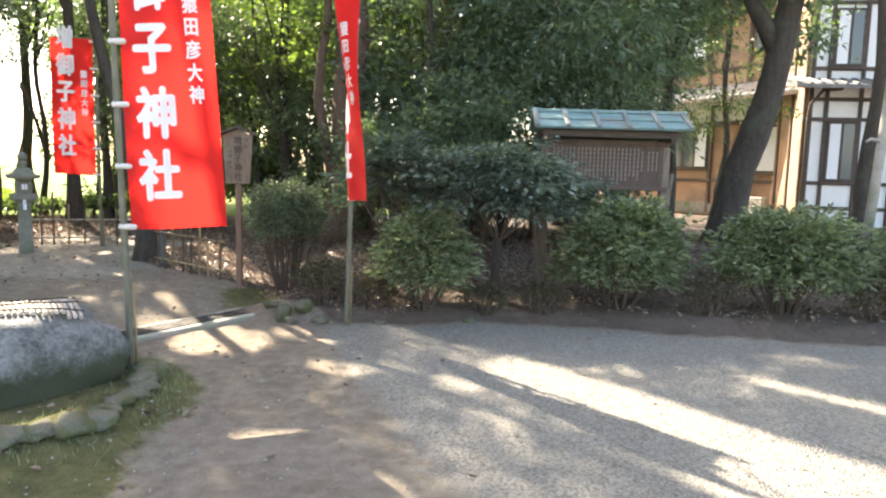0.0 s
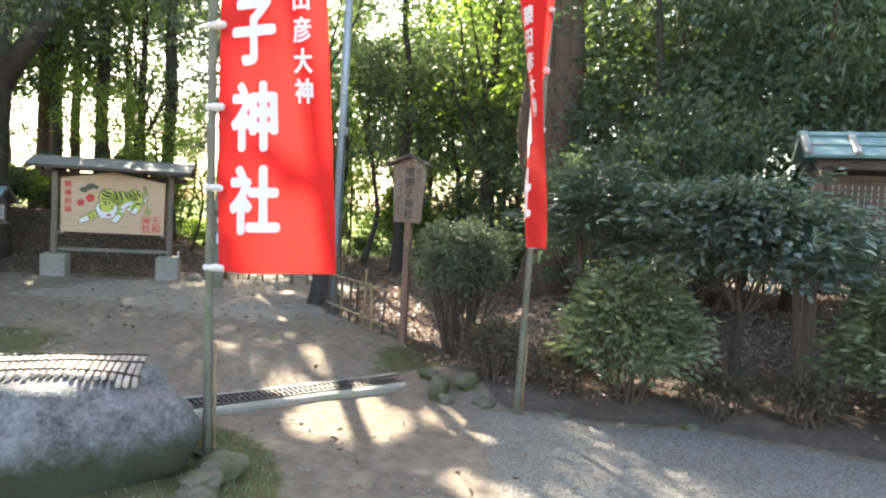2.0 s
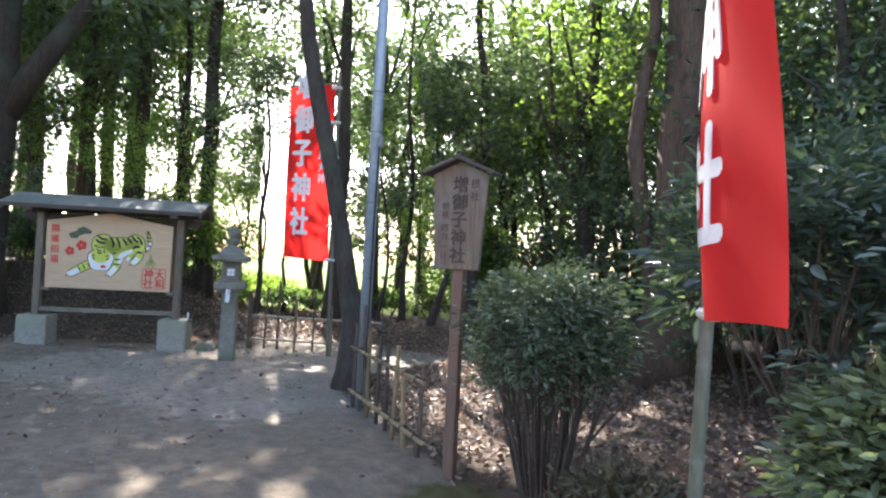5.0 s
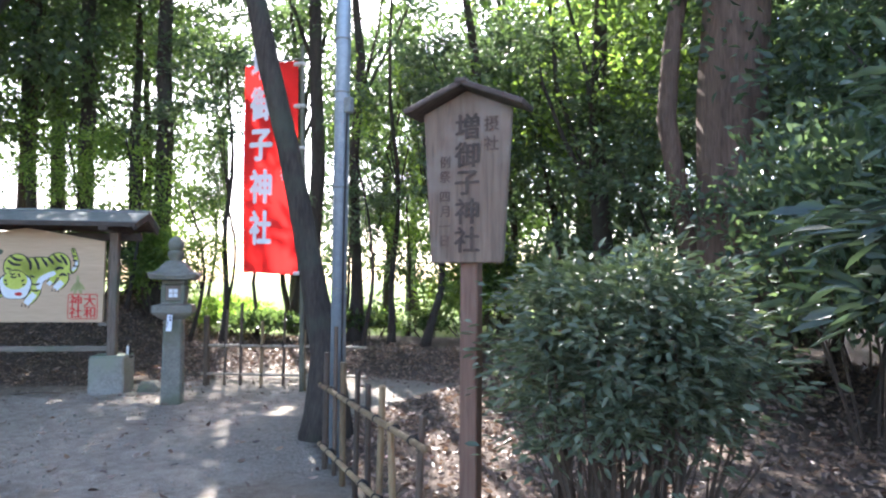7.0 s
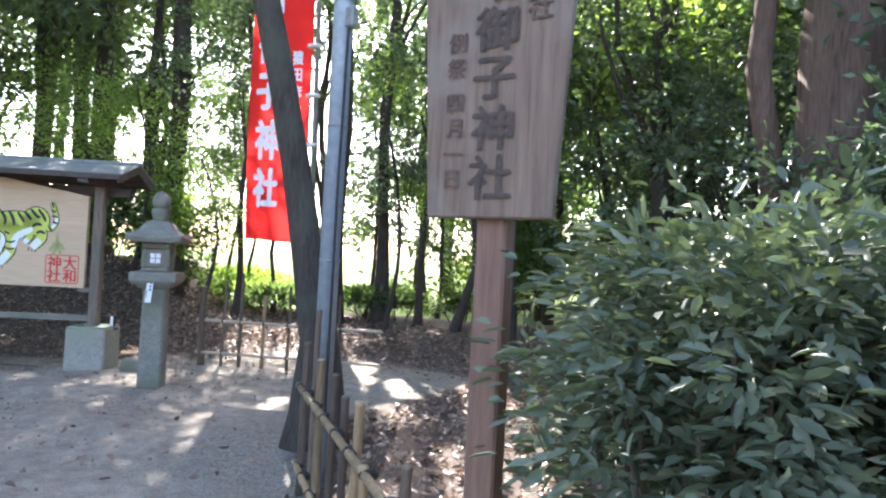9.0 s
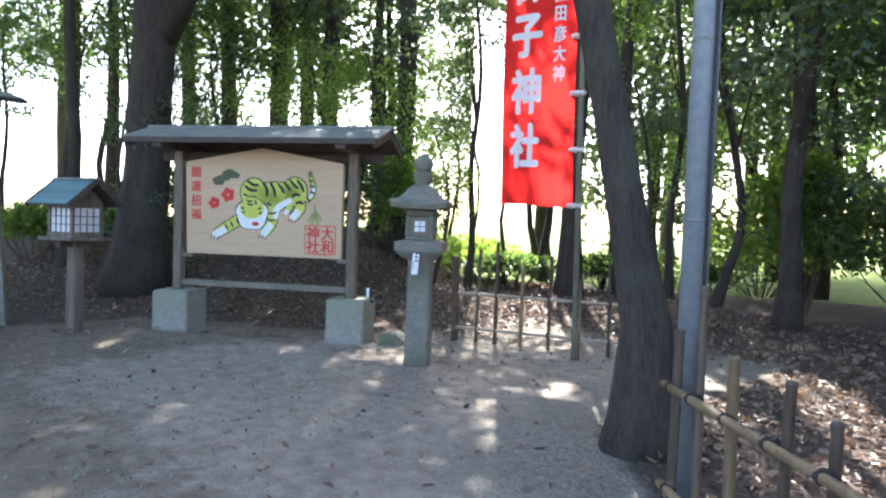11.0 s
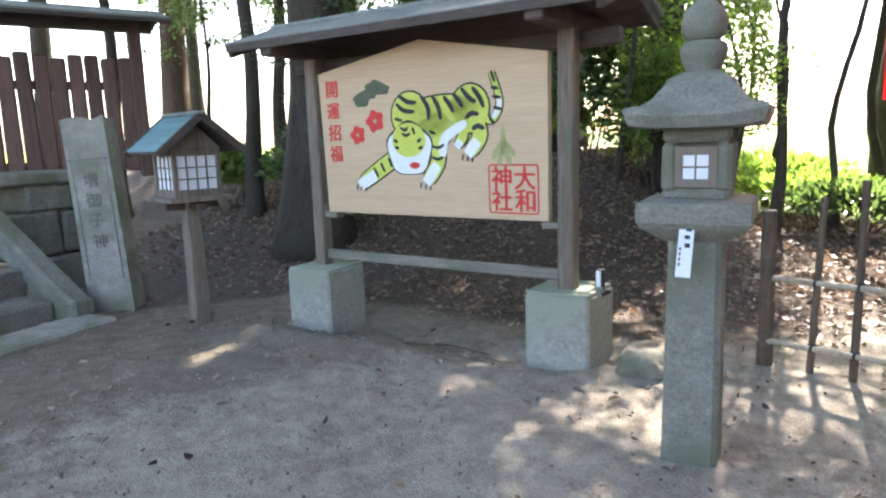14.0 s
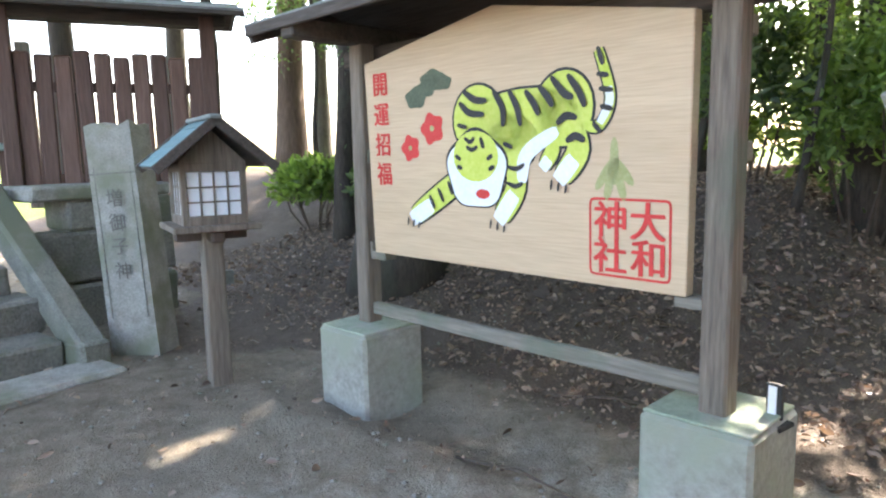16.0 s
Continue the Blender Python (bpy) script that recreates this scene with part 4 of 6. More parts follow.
bush(-0.17, 7.28, (1.02, 0.95, 0.98), 8000, 0.074, 0.026, LEAF_BUSH, "low rounded azalea with dense fresh green leaves", 22, lift=0.03, ragged=0.3, bare=0.25, tiers=560, spray=(0.06, 0.04))
bush(1.98, 7.55, (1.46, 1.15, 1.16), 10500, 0.080, 0.028, LEAF_BUSH, "clipped rounded azalea with pale sunlit leaf tips", 26, lift=0.03, ragged=0.28, bare=0.25, tiers=700, spray=(0.05, 0.03))
bush(3.72, 7.45, (1.52, 1.2, 1.12), 10500, 0.080, 0.028, LEAF_BUSH, "broad clipped azalea with pale yellow-green leaf tips", 26, lift=0.05, ragged=0.28, bare=0.25, tiers=700, spray=(0.05, 0.03))
bush(5.15, 7.35, (1.2, 1.1, 1.0), 6000, 0.065, 0.022, LEAF_BUSH, "clipped azalea at the end of the bed")
bush(-1.88, 8.1, (0.88, 0.82, 0.95), 13500, 0.046, 0.018, LEAF_PALE, "open grey-green shrub with many bare stems beside the sign", 34, lift=0.42, flat=0.05, shell=0.55, ragged=0.34, bare=0.82, level=0.5, tiers=460, spray=(0.05, 0.03))
bush(0.62, 7.66, (1.9, 1.45, 1.08), 10000, 0.085, 0.035, LEAF_GLOSS, "wide dark shrub with layered glossy leaves on a bare trunk", 12, lift=0.74, ragged=0.4, shell=0.62, trunk=0.74, level=0.8, tiers=170)
bush(-0.60, 7.9, (1.15, 0.9, 1.0), 1700, 0.125, 0.036, LEAF_LONG, "tall dark shrub with long glossy leaves behind the flag", 12, lift=0.92, ragged=0.5, shell=0.55, trunk=0.6, level=0.6, tiers=44)
LEAF_DRY = leaf_material("leaf_dry", (0.045, 0.040, 0.024), (0.115, 0.098, 0.058), 0.6, 0.15)
for x, y, w, h in ((-0.72, 7.22, 0.5, 0.32), (0.48, 7.28, 0.6, 0.24), (1.10, 7.32, 0.5, 0.28), (2.86, 7.28, 0.6, 0.46), (4.62, 7.2, 0.6, 0.4)):
    bush(x, y, (w, 0.4, h), 1000, 0.045, 0.016, LEAF_DRY, "low half-dry twiggy scrub along the edge of the bed", 16, lift=0.05, ragged=0.4)
bush(-1.25, 7.2, (0.6, 0.45, 0.45), 1400, 0.05, 0.018, LEAF_DRY, "half-dry twiggy low shrub among the edge stones", 22, lift=0.08, ragged=0.3)
for x, y, w, h, mt in ((-4.4, 15.6, 2.2, 1.3, LEAF_MID), (-2.9, 15.0, 2.0, 1.0, LEAF_MID), (-6.3, 16.2, 2.0, 0.9, LEAF_FRESH), (0.4, 11.2, 2.4, 2.0, LEAF_DARK), (2.2, 10.9, 2.2, 2.0, LEAF_DARK), (-5.4, 14.9, 1.2, 1.6, LEAF_FRESH),
                       (-0.9, 10.6, 1.8, 1.9, LEAF_DARK), (-0.7, 13.2, 2.2, 1.1, LEAF_DARK), (0.6, 14.5, 2.4, 1.2, LEAF_DARK), (-1.9, 15.0, 2.2, 0.9, LEAF_DARK), (1.2, 12.0, 2.0, 1.2, LEAF_DARK), (-9.7, 12.7, 1.2, 1.2, LEAF_FRESH), (-10.4, 12.3, 1.2, 1.1, LEAF_MID), (-12.6, 11.6, 1.4, 0.7, LEAF_FRESH), (-10.6, 14.9, 2.0, 0.4, LEAF_FRESH), (-11.6, 9.9, 1.3, 0.35, LEAF_MID), (-12.4, 9.0, 1.0, 0.5, LEAF_FRESH), (-11.9, 10.9, 1.0, 0.7, LEAF_MID), (-8.6, 13.8, 1.2, 0.25, LEAF_MID), (-9.6, 14.4, 1.6, 0.25, LEAF_FRESH), (-7.6, 14.6, 1.4, 0.3, LEAF_MID)):
    bush(x, y, (w, w * 0.9, h), 4200 if x > -6 else 1900, 0.10, 0.042, mt, "wild evergreen undergrowth at the wood's edge", 8, "undergrowth_shrub", 0.6, 0.2, 0, 0.3)


for k in range(9):
    x, y = -10.3 + 0.819 * (k - 3.6) * 1.0, 12.9 + 0.574 * (k - 3.6) * 1.0
    if not -9.4 < x < -7.9:
        bush(x + random.uniform(-0.2, 0.2), y + random.uniform(-0.3, 0.3), (random.uniform(0.8, 1.4), 0.9, random.uniform(0.3, 0.75)), 850, 0.085, 0.035, LEAF_FRESH if k % 2 else LEAF_MID, "low leafy weeds along the crest of the bank", 5, "undergrowth_shrub", 0.3, 0.02, 0, 0.75)


# ---- flags ----
def banner(base, lean, way_low, way_high, bottom, width, tall, text, small, label, mirror=1, belly=0.05, billow=0.03, cuts=(14, 34), tab_step=0.42, text_shift=0.0, rise=0.0):
    """A tall cloth flag on a bamboo pole, tied by tabs. way_*: where the cloth points at its foot and its head."""
    x, y, z = base
    ob = thing("banner_flag", pose(x, y, z), label, "flag", "shrine banners")
    top = bottom + tall - z

    def pole_at(h):
        return Vector((lean[0] * h, lean[1] * h, h))

    part("pole", cane((0, 0, -0.1), pole_at(top + 0.15), 0.024, 0.3, 10), BAMBOO, ob, "grey-green bamboo pole", True)
    part("splint", cane((0.035, 0.01, -0.05), pole_at(0.62) + Vector((0.036, 0.01, 0)), 0.010, 0.3, 8), BAMBOO_TAN, ob, "thin split bamboo stake tied to the pole", True)

    def cloth(u, h):
        """u: metres out from the pole, h: metres above the foot of the cloth."""
        t = h / tall
        a = Vector((*way_low, 0)).lerp(Vector((*way_high, 0)), t).normalized()
        n = Vector((a.y, -a.x, 0)) * mirror
        w = u / width
        b = (belly + (billow - belly) * t) * (math.sin(w * math.pi) + 0.4 * math.sin(w * 5.2 + h * 2.2) * (0.5 + 0.5 * math.cos(h * 1.1)))
        sag = 0.03 * w * math.sin(w * 2.2) * (1 - t)
        return pole_at(bottom - z + h) + a * (0.05 + u) + n * b + Vector((0, 0, sag))

    bm = bmesh.new()
    nu, nv = cuts
    g = [[bm.verts.new(cloth(width * i / nu, tall * j / nv)) for i in range(nu + 1)] for j in range(nv + 1)]
    for j in range(nv):
        for i in range(nu):
            bm.faces.new((g[j][i], g[j][i + 1], g[j + 1][i + 1], g[j + 1][i]))
    c = part("cloth", bm, CLOTH_RED, ob, "red dyed cloth", True)
    off = 0.004

    def on(u, h, lift):
        p = cloth(u, h)
        e = 0.004
        n = (cloth(u + e, h) - p).cross(cloth(u, h + e) - p).normalized() * mirror
        return p + n * (off + lift)

    def place(sx, sy, lift):
        return on(sx if mirror > 0 else width - sx, sy, lift)

    for i, ch in enumerate(reversed(text)):
        writing("letter", ch, 0.36, CLOTH_WHITE, ob, (width * 0.35 + text_shift, 0.375 + rise + 0.425 * i), None, "white dyed character", 0.013, 0, place, 0.76)
    for i, ch in enumerate(reversed(small)):
        writing("letter", ch, 0.125, CLOTH_WHITE, ob, (width * 0.79 + text_shift, 0.92 + rise + 0.148 * i), None, "small white dyed character", 0.004, 0, place, 0.8)
    for i in range(int(tall / tab_step) + 1):
        h = bottom - z + 0.015 + i * tab_step
        a = Vector((*way_low, 0)).lerp(Vector((*way_high, 0)), min(1, i * tab_step / tall)).normalized()
        turn = Matrix.Rotation(math.atan2(a.y, a.x), 4, "Z")
        part("tab", box((0.125, 0.058, 0.038), pole_at(h) + a * 0.03, 0.012, turn), TAPE, ob, "white cloth tab")
    a = Vector((*way_high, 0)).normalized()
    part("cross_rod", cane(pole_at(top + 0.02), pole_at(top + 0.02) + a * (width + 0.06), 0.011, 0.3), BAMBOO, ob)
    return ob


banner((-2.15, 4.77, ground_z(-2.15, 4.77)), (-0.030, 0.0), (0.96, 0.18), (0.97, -0.15), 1.13, 0.64, 2.15, "増御子神社", "猿田彦大神", "red shrine banner with white brush characters on a bamboo pole")
banner((-0.94, 6.77, ground_z(-0.94, 6.77)), (0.028, -0.02), (0.33, -0.93), (0.16, -0.98), 1.285, 0.62, 2.15, "増御子神社", "猿田彦大神", "red shrine banner turned edge-on beside the shrubs", belly=0.05, billow=0.24)
banner((-5.775, 11.2, ground_z(-5.775, 11.2)), (0.03, -0.06), (-0.93, -0.20), (-0.95, -0.12), 1.39, 0.63, 2.15, "増御子神社", "猿田彦大神", "sunlit red shrine banner beside the low bamboo fence", mirror=-1, rise=0.09)


# ---- signpost ----
def signpost():
    ob = thing("signpost", pose(-2.41, 7.94, ground_z(-2.41, 7.94), 0, 0, 4), "weathered wooden notice post with a small gabled roof", "sign")
    g = ob.location.z
    lo, hi = 1.39 - g, 1.975 - g
    part("post", box((0.068, 0.062, hi - 0.02), (0, 0.046, hi / 2 - 0.06), 0.006), WOOD_POST, ob, "reddish brown square post")
    bm = bmesh.new()
    outline = [(-0.138, lo), (0.138, lo), (0.172, hi - 0.03), (0, hi + 0.045), (-0.172, hi - 0.03)]
    f = bm.faces.new([bm.verts.new((a, -0.014, b)) for a, b in outline])
    ex = bmesh.ops.extrude_face_region(bm, geom=[f])
    bmesh.ops.translate(bm, vec=(0, 0.028, 0), verts=[v for v in ex["geom"] if isinstance(v, bmesh.types.BMVert)])
    bmesh.ops.bevel(bm, geom=bm.edges[:], offset=0.004, segments=1, affect="EDGES")
    board = part("board", bm, WOOD_SIGN, ob, "grey weathered board")
    for s in (-1, 1):
        t = pose(0, 0, 0, 0, s * 22, 0)
        part("roof_board", box((0.25, 0.15, 0.02), (s * 0.112, 0.0, hi + 0.018), 0.004, t), WOOD_DARK, ob)
    part("ridge_cap", box((0.045, 0.16, 0.018), (0, 0, hi + 0.068), 0.004), WOOD_DARK, ob)
    tall = hi - lo
    for i, ch in enumerate("増御子神社"):
        writing("letter", ch, 0.100, INK_SIGN, ob, (0.005, -0.017, hi - 0.09 - i * 0.103), FACE, "faded black character", 0.003)
    for i, ch in enumerate("摂社"):
        writing("letter", ch, 0.058, INK_FADED, ob, (0.098, -0.017, hi - 0.085 - i * 0.072), FACE, "small faded character", 0.001)
    for i, ch in enumerate("例祭四月一日"):
        writing("letter", ch, 0.046, INK_FADED, ob, (-0.082, -0.017, hi - 0.215 - i * 0.054 - (0.02 if i > 1 else 0)), FACE, "small faded character", 0.001)


signpost()


# ---- low bamboo fences ----
def lashing(at, parent):
    part("lashing", box((0.05, 0.05, 0.035), at, 0.012), ROPE, parent, "black rope lashing")


def bamboo_fence(a, b, posts, rails, label, tall, mats, thick=0.016, first=None, drop=0.0, rail=None):
    """posts: fractions along a-b; rails: heights."""
    a, b = Vector(a), Vector(b)
    ob = thing("bamboo_fence", pose(a.x, a.y, ground_z(a.x, a.y)), label, "fence")
    z0 = ob.location.z
    rr = random.Random(int(a.x * 100))
    for i, t in enumerate(posts):
        p = a.lerp(b, t) - a
        g = ground_z(a.x + p.x, a.y + p.y) - z0
        h = tall * rr.uniform(0.84, 1.16) * (1 - drop * t)
        off = Vector((rr.uniform(-0.012, 0.012), rr.uniform(-0.012, 0.012), 0))
        part("post", cane(Vector((p.x, p.y, g - 0.1)) + off, Vector((p.x + rr.uniform(-0.03, 0.03), p.y + rr.uniform(-0.03, 0.03), g + h)) + off, thick * (first if first and i == 0 else rr.uniform(0.85, 1.2)), 0.2), rr.choice(mats), ob, smooth=True)
    d = (b - a).normalized()
    n = Vector((d.y, -d.x, 0)) * 0.03
    for h in rails:
        e = b - a
        ga, gb = 0.0, ground_z(b.x, b.y) - z0
        p0, p1 = Vector((0, 0, ga + h)) + n - d * 0.06, Vector((e.x, e.y, gb + h)) + n + d * 0.08
        part("rail", cane(p0, p1, 0.015, 0.25), rail or BAMBOO_LIT, ob, smooth=True)
        for t in posts:
            q = Vector((0, 0, ga + h)).lerp(Vector((e.x, e.y, gb + h)), t) + n * 0.6
            lashing(q, ob)
    return ob


bamboo_fence((-3.83, 9.02, 0), (-2.62, 8.02, 0), (0.0, 0.1, 0.24, 0.38, 0.52, 0.66, 0.8, 0.95), (0.48, 0.13), "low bamboo fence of uneven canes lashed with black rope", 0.80, (BAMBOO_TAN, BAMBOO_DARK, BAMBOO_DARK), drop=0.35, rail=BAMBOO_TAN)
bamboo_fence((-6.90, 11.02, 0), (-5.38, 11.645, 0), (0.0, 0.122, 0.226, 0.366, 0.506, 0.811), (0.42, 0.12), "low bamboo fence with two rails across the old path", 0.78, (BAMBOO_DARK, BAMBOO_DARK, BAMBOO_TAN), first=2.3)


# ---- steel pole beside the tree ----
def steel_pole():
    ob = thing("steel_pole", pose(-3.86, 9.16, ground_z(-3.86, 9.16)), "slim blue-grey steel pole with clamps and a small box", "pole")
    part("shaft", tube([(0, 0, -0.1), (0.01, 0, 3), (0.02, 0, 7.5)], [0.048, 0.047, 0.044], 16), STEEL, ob, smooth=True)
    for z in (1.05, 1.68, 2.28, 2.62, 3.6):
        part("band", tube([(0.005, 0, z), (0.005, 0, z + 0.012)], [0.0515, 0.0515], 16), COPPER_GREY, ob, "pale steel band")
    part("junction_box", box((0.05, 0.05, 0.10), (0.066, -0.012, 2.2), 0.008), COPPER_GREY, ob, "small grey junction box")
    part("cable", tube([(0.052, -0.03, 0.3), (0.054, -0.03, 1.4), (0.06, -0.02, 2.2)], [0.006] * 3, 6), INK_BLACK, ob, "thin black cable")


steel_pole()


# ---- the great votive board ----
U = Vector((0.819, 0.574, 0))      # along the board
BOARD_YAW = math.degrees(math.atan2(U.y, U.x))


def votive_board():
    g = 0.20
    ob = thing("votive_board_stand", pose(-8.03, 9.765, g, 0, 0, BOARD_YAW), "roofed wooden stand on concrete blocks with a large pale painted board", "votive board")
    for x in (-0.805, 0.805):
        p = part("post", box((0.082, 0.082, 1.26), (x, 0.0, 0.36 + 0.63), 0.008), WOOD_GREY, ob, "weathered square post")
        part("rear_post", box((0.075, 0.075, 0.95), (x * 0.90, 0.19, 1.14), 0.006), WOOD_GREY, ob)
        for bz in (0.72, 1.12, 1.48):
            part("brace", box((0.035, 0.24, 0.06), (x * 0.96, 0.10, bz), 0.005), WOOD_GREY_H, ob)
        part("tie", box((0.09, 0.80, 0.08), (x, 0.03, 1.635), 0.008), WOOD_DARK, ob)
    part("crossbeam", box((2.05, 0.07, 0.08), (0, 0.095, 1.56), 0.008), WOOD_DARK, ob)
    part("lower_rail", box((1.53, 0.035, 0.055), (0, 0.0, 0.445), 0.005), WOOD_GREY_H, ob, "moss-tinted plank rail")
    for x in (-0.72, 0.72):
        part("ledge", box((0.10, 0.07, 0.035), (x, 0.02, 0.686), 0.004), WOOD_GREY_H, ob)
    # roof: two shallow slopes of sheet on boards, ridge along the board
    for s in (-1, 1):
        t = pose(0, 0, 0, -s * 18, 0, 0)
        y = 0.02 + s * 0.195
        part("roof_lining", box((2.18, 0.42, 0.02), (0, y, 1.722), 0.004, t), WOOD_DARK, ob)
        part("roof_sheet", box((2.24, 0.44, 0.016), (0, y, 1.745), 0.004, t), COPPER_GREY, ob, "grey-green sheet roofing")
        part("fascia", box((2.20, 0.02, 0.045), (0, 0.02 + s * 0.40, 1.655), 0.004), WOOD_DARK, ob)
        for x in (-1.09, 1.09):
            part("bargeboard", box((0.03, 0.42, 0.065), (x, y, 1.70), 0.004, t), WOOD_DARK, ob)
    part("ridge_cap", box((2.26, 0.09, 0.028), (0, 0.02, 1.812), 0.008), COPPER_GREY, ob)
    # the board: cypress planks, top edges sloping to a low peak
    w, h, peak = 1.43, 0.80, 0.125
    bm = bmesh.new()
    f = bm.faces.new([bm.verts.new(v) for v in ((-w / 2, 0, 0), (w / 2, 0, 0), (w / 2 + 0.01, 0, h), (0, 0, h + peak), (-w / 2 - 0.01, 0, h))])
    ex = bmesh.ops.extrude_face_region(bm, geom=[f])
    bmesh.ops.translate(bm, vec=(0, 0.045, 0), verts=[v for v in ex["geom"] if isinstance(v, bmesh.types.BMVert)])
    bmesh.ops.bevel(bm, geom=bm.edges[:], offset=0.003, segments=1, affect="EDGES")
    board = part("board", bm, WOOD_PALE, ob, "pale cypress board with brightly painted shapes and red characters")
    board.matrix_local = pose(0, -0.030, 0.705, 1.5, 0, 0)

    def P(u, v):
        return Vector((-w / 2 + u * w, 0, (1 - v) * h))

    def blob(name, mat, cu, cv, ru, rv, layer, turn=0.0, n=22, wave=0.0):
        own = bmesh.new()
        c = P(cu, cv)
        vs = []
        for k in range(n):
            a = 2 * math.pi * k / n
            q = 1 + wave * math.sin(5 * a)
            px, pz = math.cos(a) * ru * w * q, math.sin(a) * rv * h * q
            vs.append(own.verts.new((c.x + px * math.cos(turn) - pz * math.sin(turn), -0.0015 * layer, c.z + px * math.sin(turn) + pz * math.cos(turn))))
        own.faces.new(vs)
        part(name, own, mat, board)

    def stroke(name, mat, pts, wide, layer, ends=0.5):
        own = bmesh.new()
        q = [P(*p) for p in pts]
        fine = []
        for i in range(len(q) - 1):
            p0, p1, p2, p3 = q[max(i - 1, 0)], q[i], q[i + 1], q[min(i + 2, len(q) - 1)]
            for k in range(6):
                t = k / 6
                fine.append(0.5 * (2 * p1 + (p2 - p0) * t + (2 * p0 - 5 * p1 + 4 * p2 - p3) * t * t + (3 * p1 - p0 - 3 * p2 + p3) * t ** 3))
        fine.append(q[-1])
        n = len(fine)
        rows = []
        for i, p in enumerate(fine):
            d = (fine[min(i + 1, n - 1)] - fine[max(i - 1, 0)]).normalized()
            s = Vector((d.z, 0, -d.x)) * wide / 2 * (ends + (1 - ends) * math.sin(math.pi * i / (n - 1)) ** 0.5)
            rows.append((own.verts.new(p + s + Vector((0, -0.0015 * layer, 0))), own.verts.new(p - s + Vector((0, -0.0015 * layer, 0)))))
        for a, c in zip(rows, rows[1:]):
            own.faces.new((a[0], a[1], c[1], c[0]))
        part(name, own, mat, board)

    # plain painted shapes: rounded masses with a dark rim, pale edges, bars across them
    masses = [(0.56, 0.345, 0.19, 0.135, 0.10), (0.705, 0.30, 0.078, 0.15, -0.25), (0.445, 0.325, 0.085, 0.155, 0.15), (0.535, 0.44, 0.10, 0.13, 0.3)]
    limbs = [([(0.40, 0.57), (0.31, 0.66), (0.19, 0.785)], 0.088), ([(0.555, 0.47), (0.565, 0.62), (0.515, 0.755)], 0.085), ([(0.715, 0.33), (0.745, 0.46), (0.70, 0.575)], 0.082), ([(0.665, 0.40), (0.675, 0.46), (0.65, 0.53)], 0.055)]
    tail = [(0.755, 0.36), (0.797, 0.375), (0.826, 0.27), (0.797, 0.09)]
    for cu, cv, ru, rv, a in masses:
        blob("painted_rim", INK_BLACK, cu, cv, ru + 0.007, rv + 0.012, 1, a)
    for pts, wd in limbs:
        stroke("painted_rim", INK_BLACK, pts, wd + 0.018, 1, 0.75)
    stroke("painted_rim", INK_BLACK, tail, 0.048, 1, 0.85)
    for cu, cv, ru, rv, a in masses:
        blob("painted_mass", INK_LIME, cu, cv, ru, rv, 2, a)
    for pts, wd in limbs:
        stroke("painted_mass", INK_LIME, pts, wd, 2.5, 0.75)
    stroke("painted_mass", INK_LIME, tail, 0.034, 2.5, 0.85)
    stroke("painted_patch", INK_WHITE, [(0.585, 0.60), (0.60, 0.48), (0.69, 0.385)], 0.055, 3, 0.5)
    stroke("painted_patch", INK_WHITE, [(0.265, 0.72), (0.18, 0.80)], 0.066, 3, 0.85)
    stroke("painted_patch", INK_WHITE, [(0.56, 0.65), (0.505, 0.775)], 0.062, 3, 0.85)
    stroke("painted_patch", INK_WHITE, [(0.735, 0.50), (0.69, 0.59)], 0.060, 3, 0.85)
    stroke("painted_patch", INK_WHITE, [(0.665, 0.50), (0.645, 0.54)], 0.042, 3, 0.85)
    stroke("painted_patch", INK_WHITE, [(0.80, 0.365), (0.824, 0.29), (0.822, 0.23)], 0.028, 3, 0.8)
    # a round form in front, with a wavy pale fringe
    blob("painted_rim", INK_BLACK, 0.435, 0.545, 0.106, 0.182, 3.5, 0.0, 60, 0.05)
    blob("painted_fringe", INK_WHITE, 0.435, 0.55, 0.100, 0.170, 4, 0.0, 60, 0.05)
    blob("painted_mass", INK_LIME, 0.435, 0.485, 0.078, 0.115, 4.5)
    blob("painted_patch", INK_RED, 0.458, 0.655, 0.024, 0.022, 5)
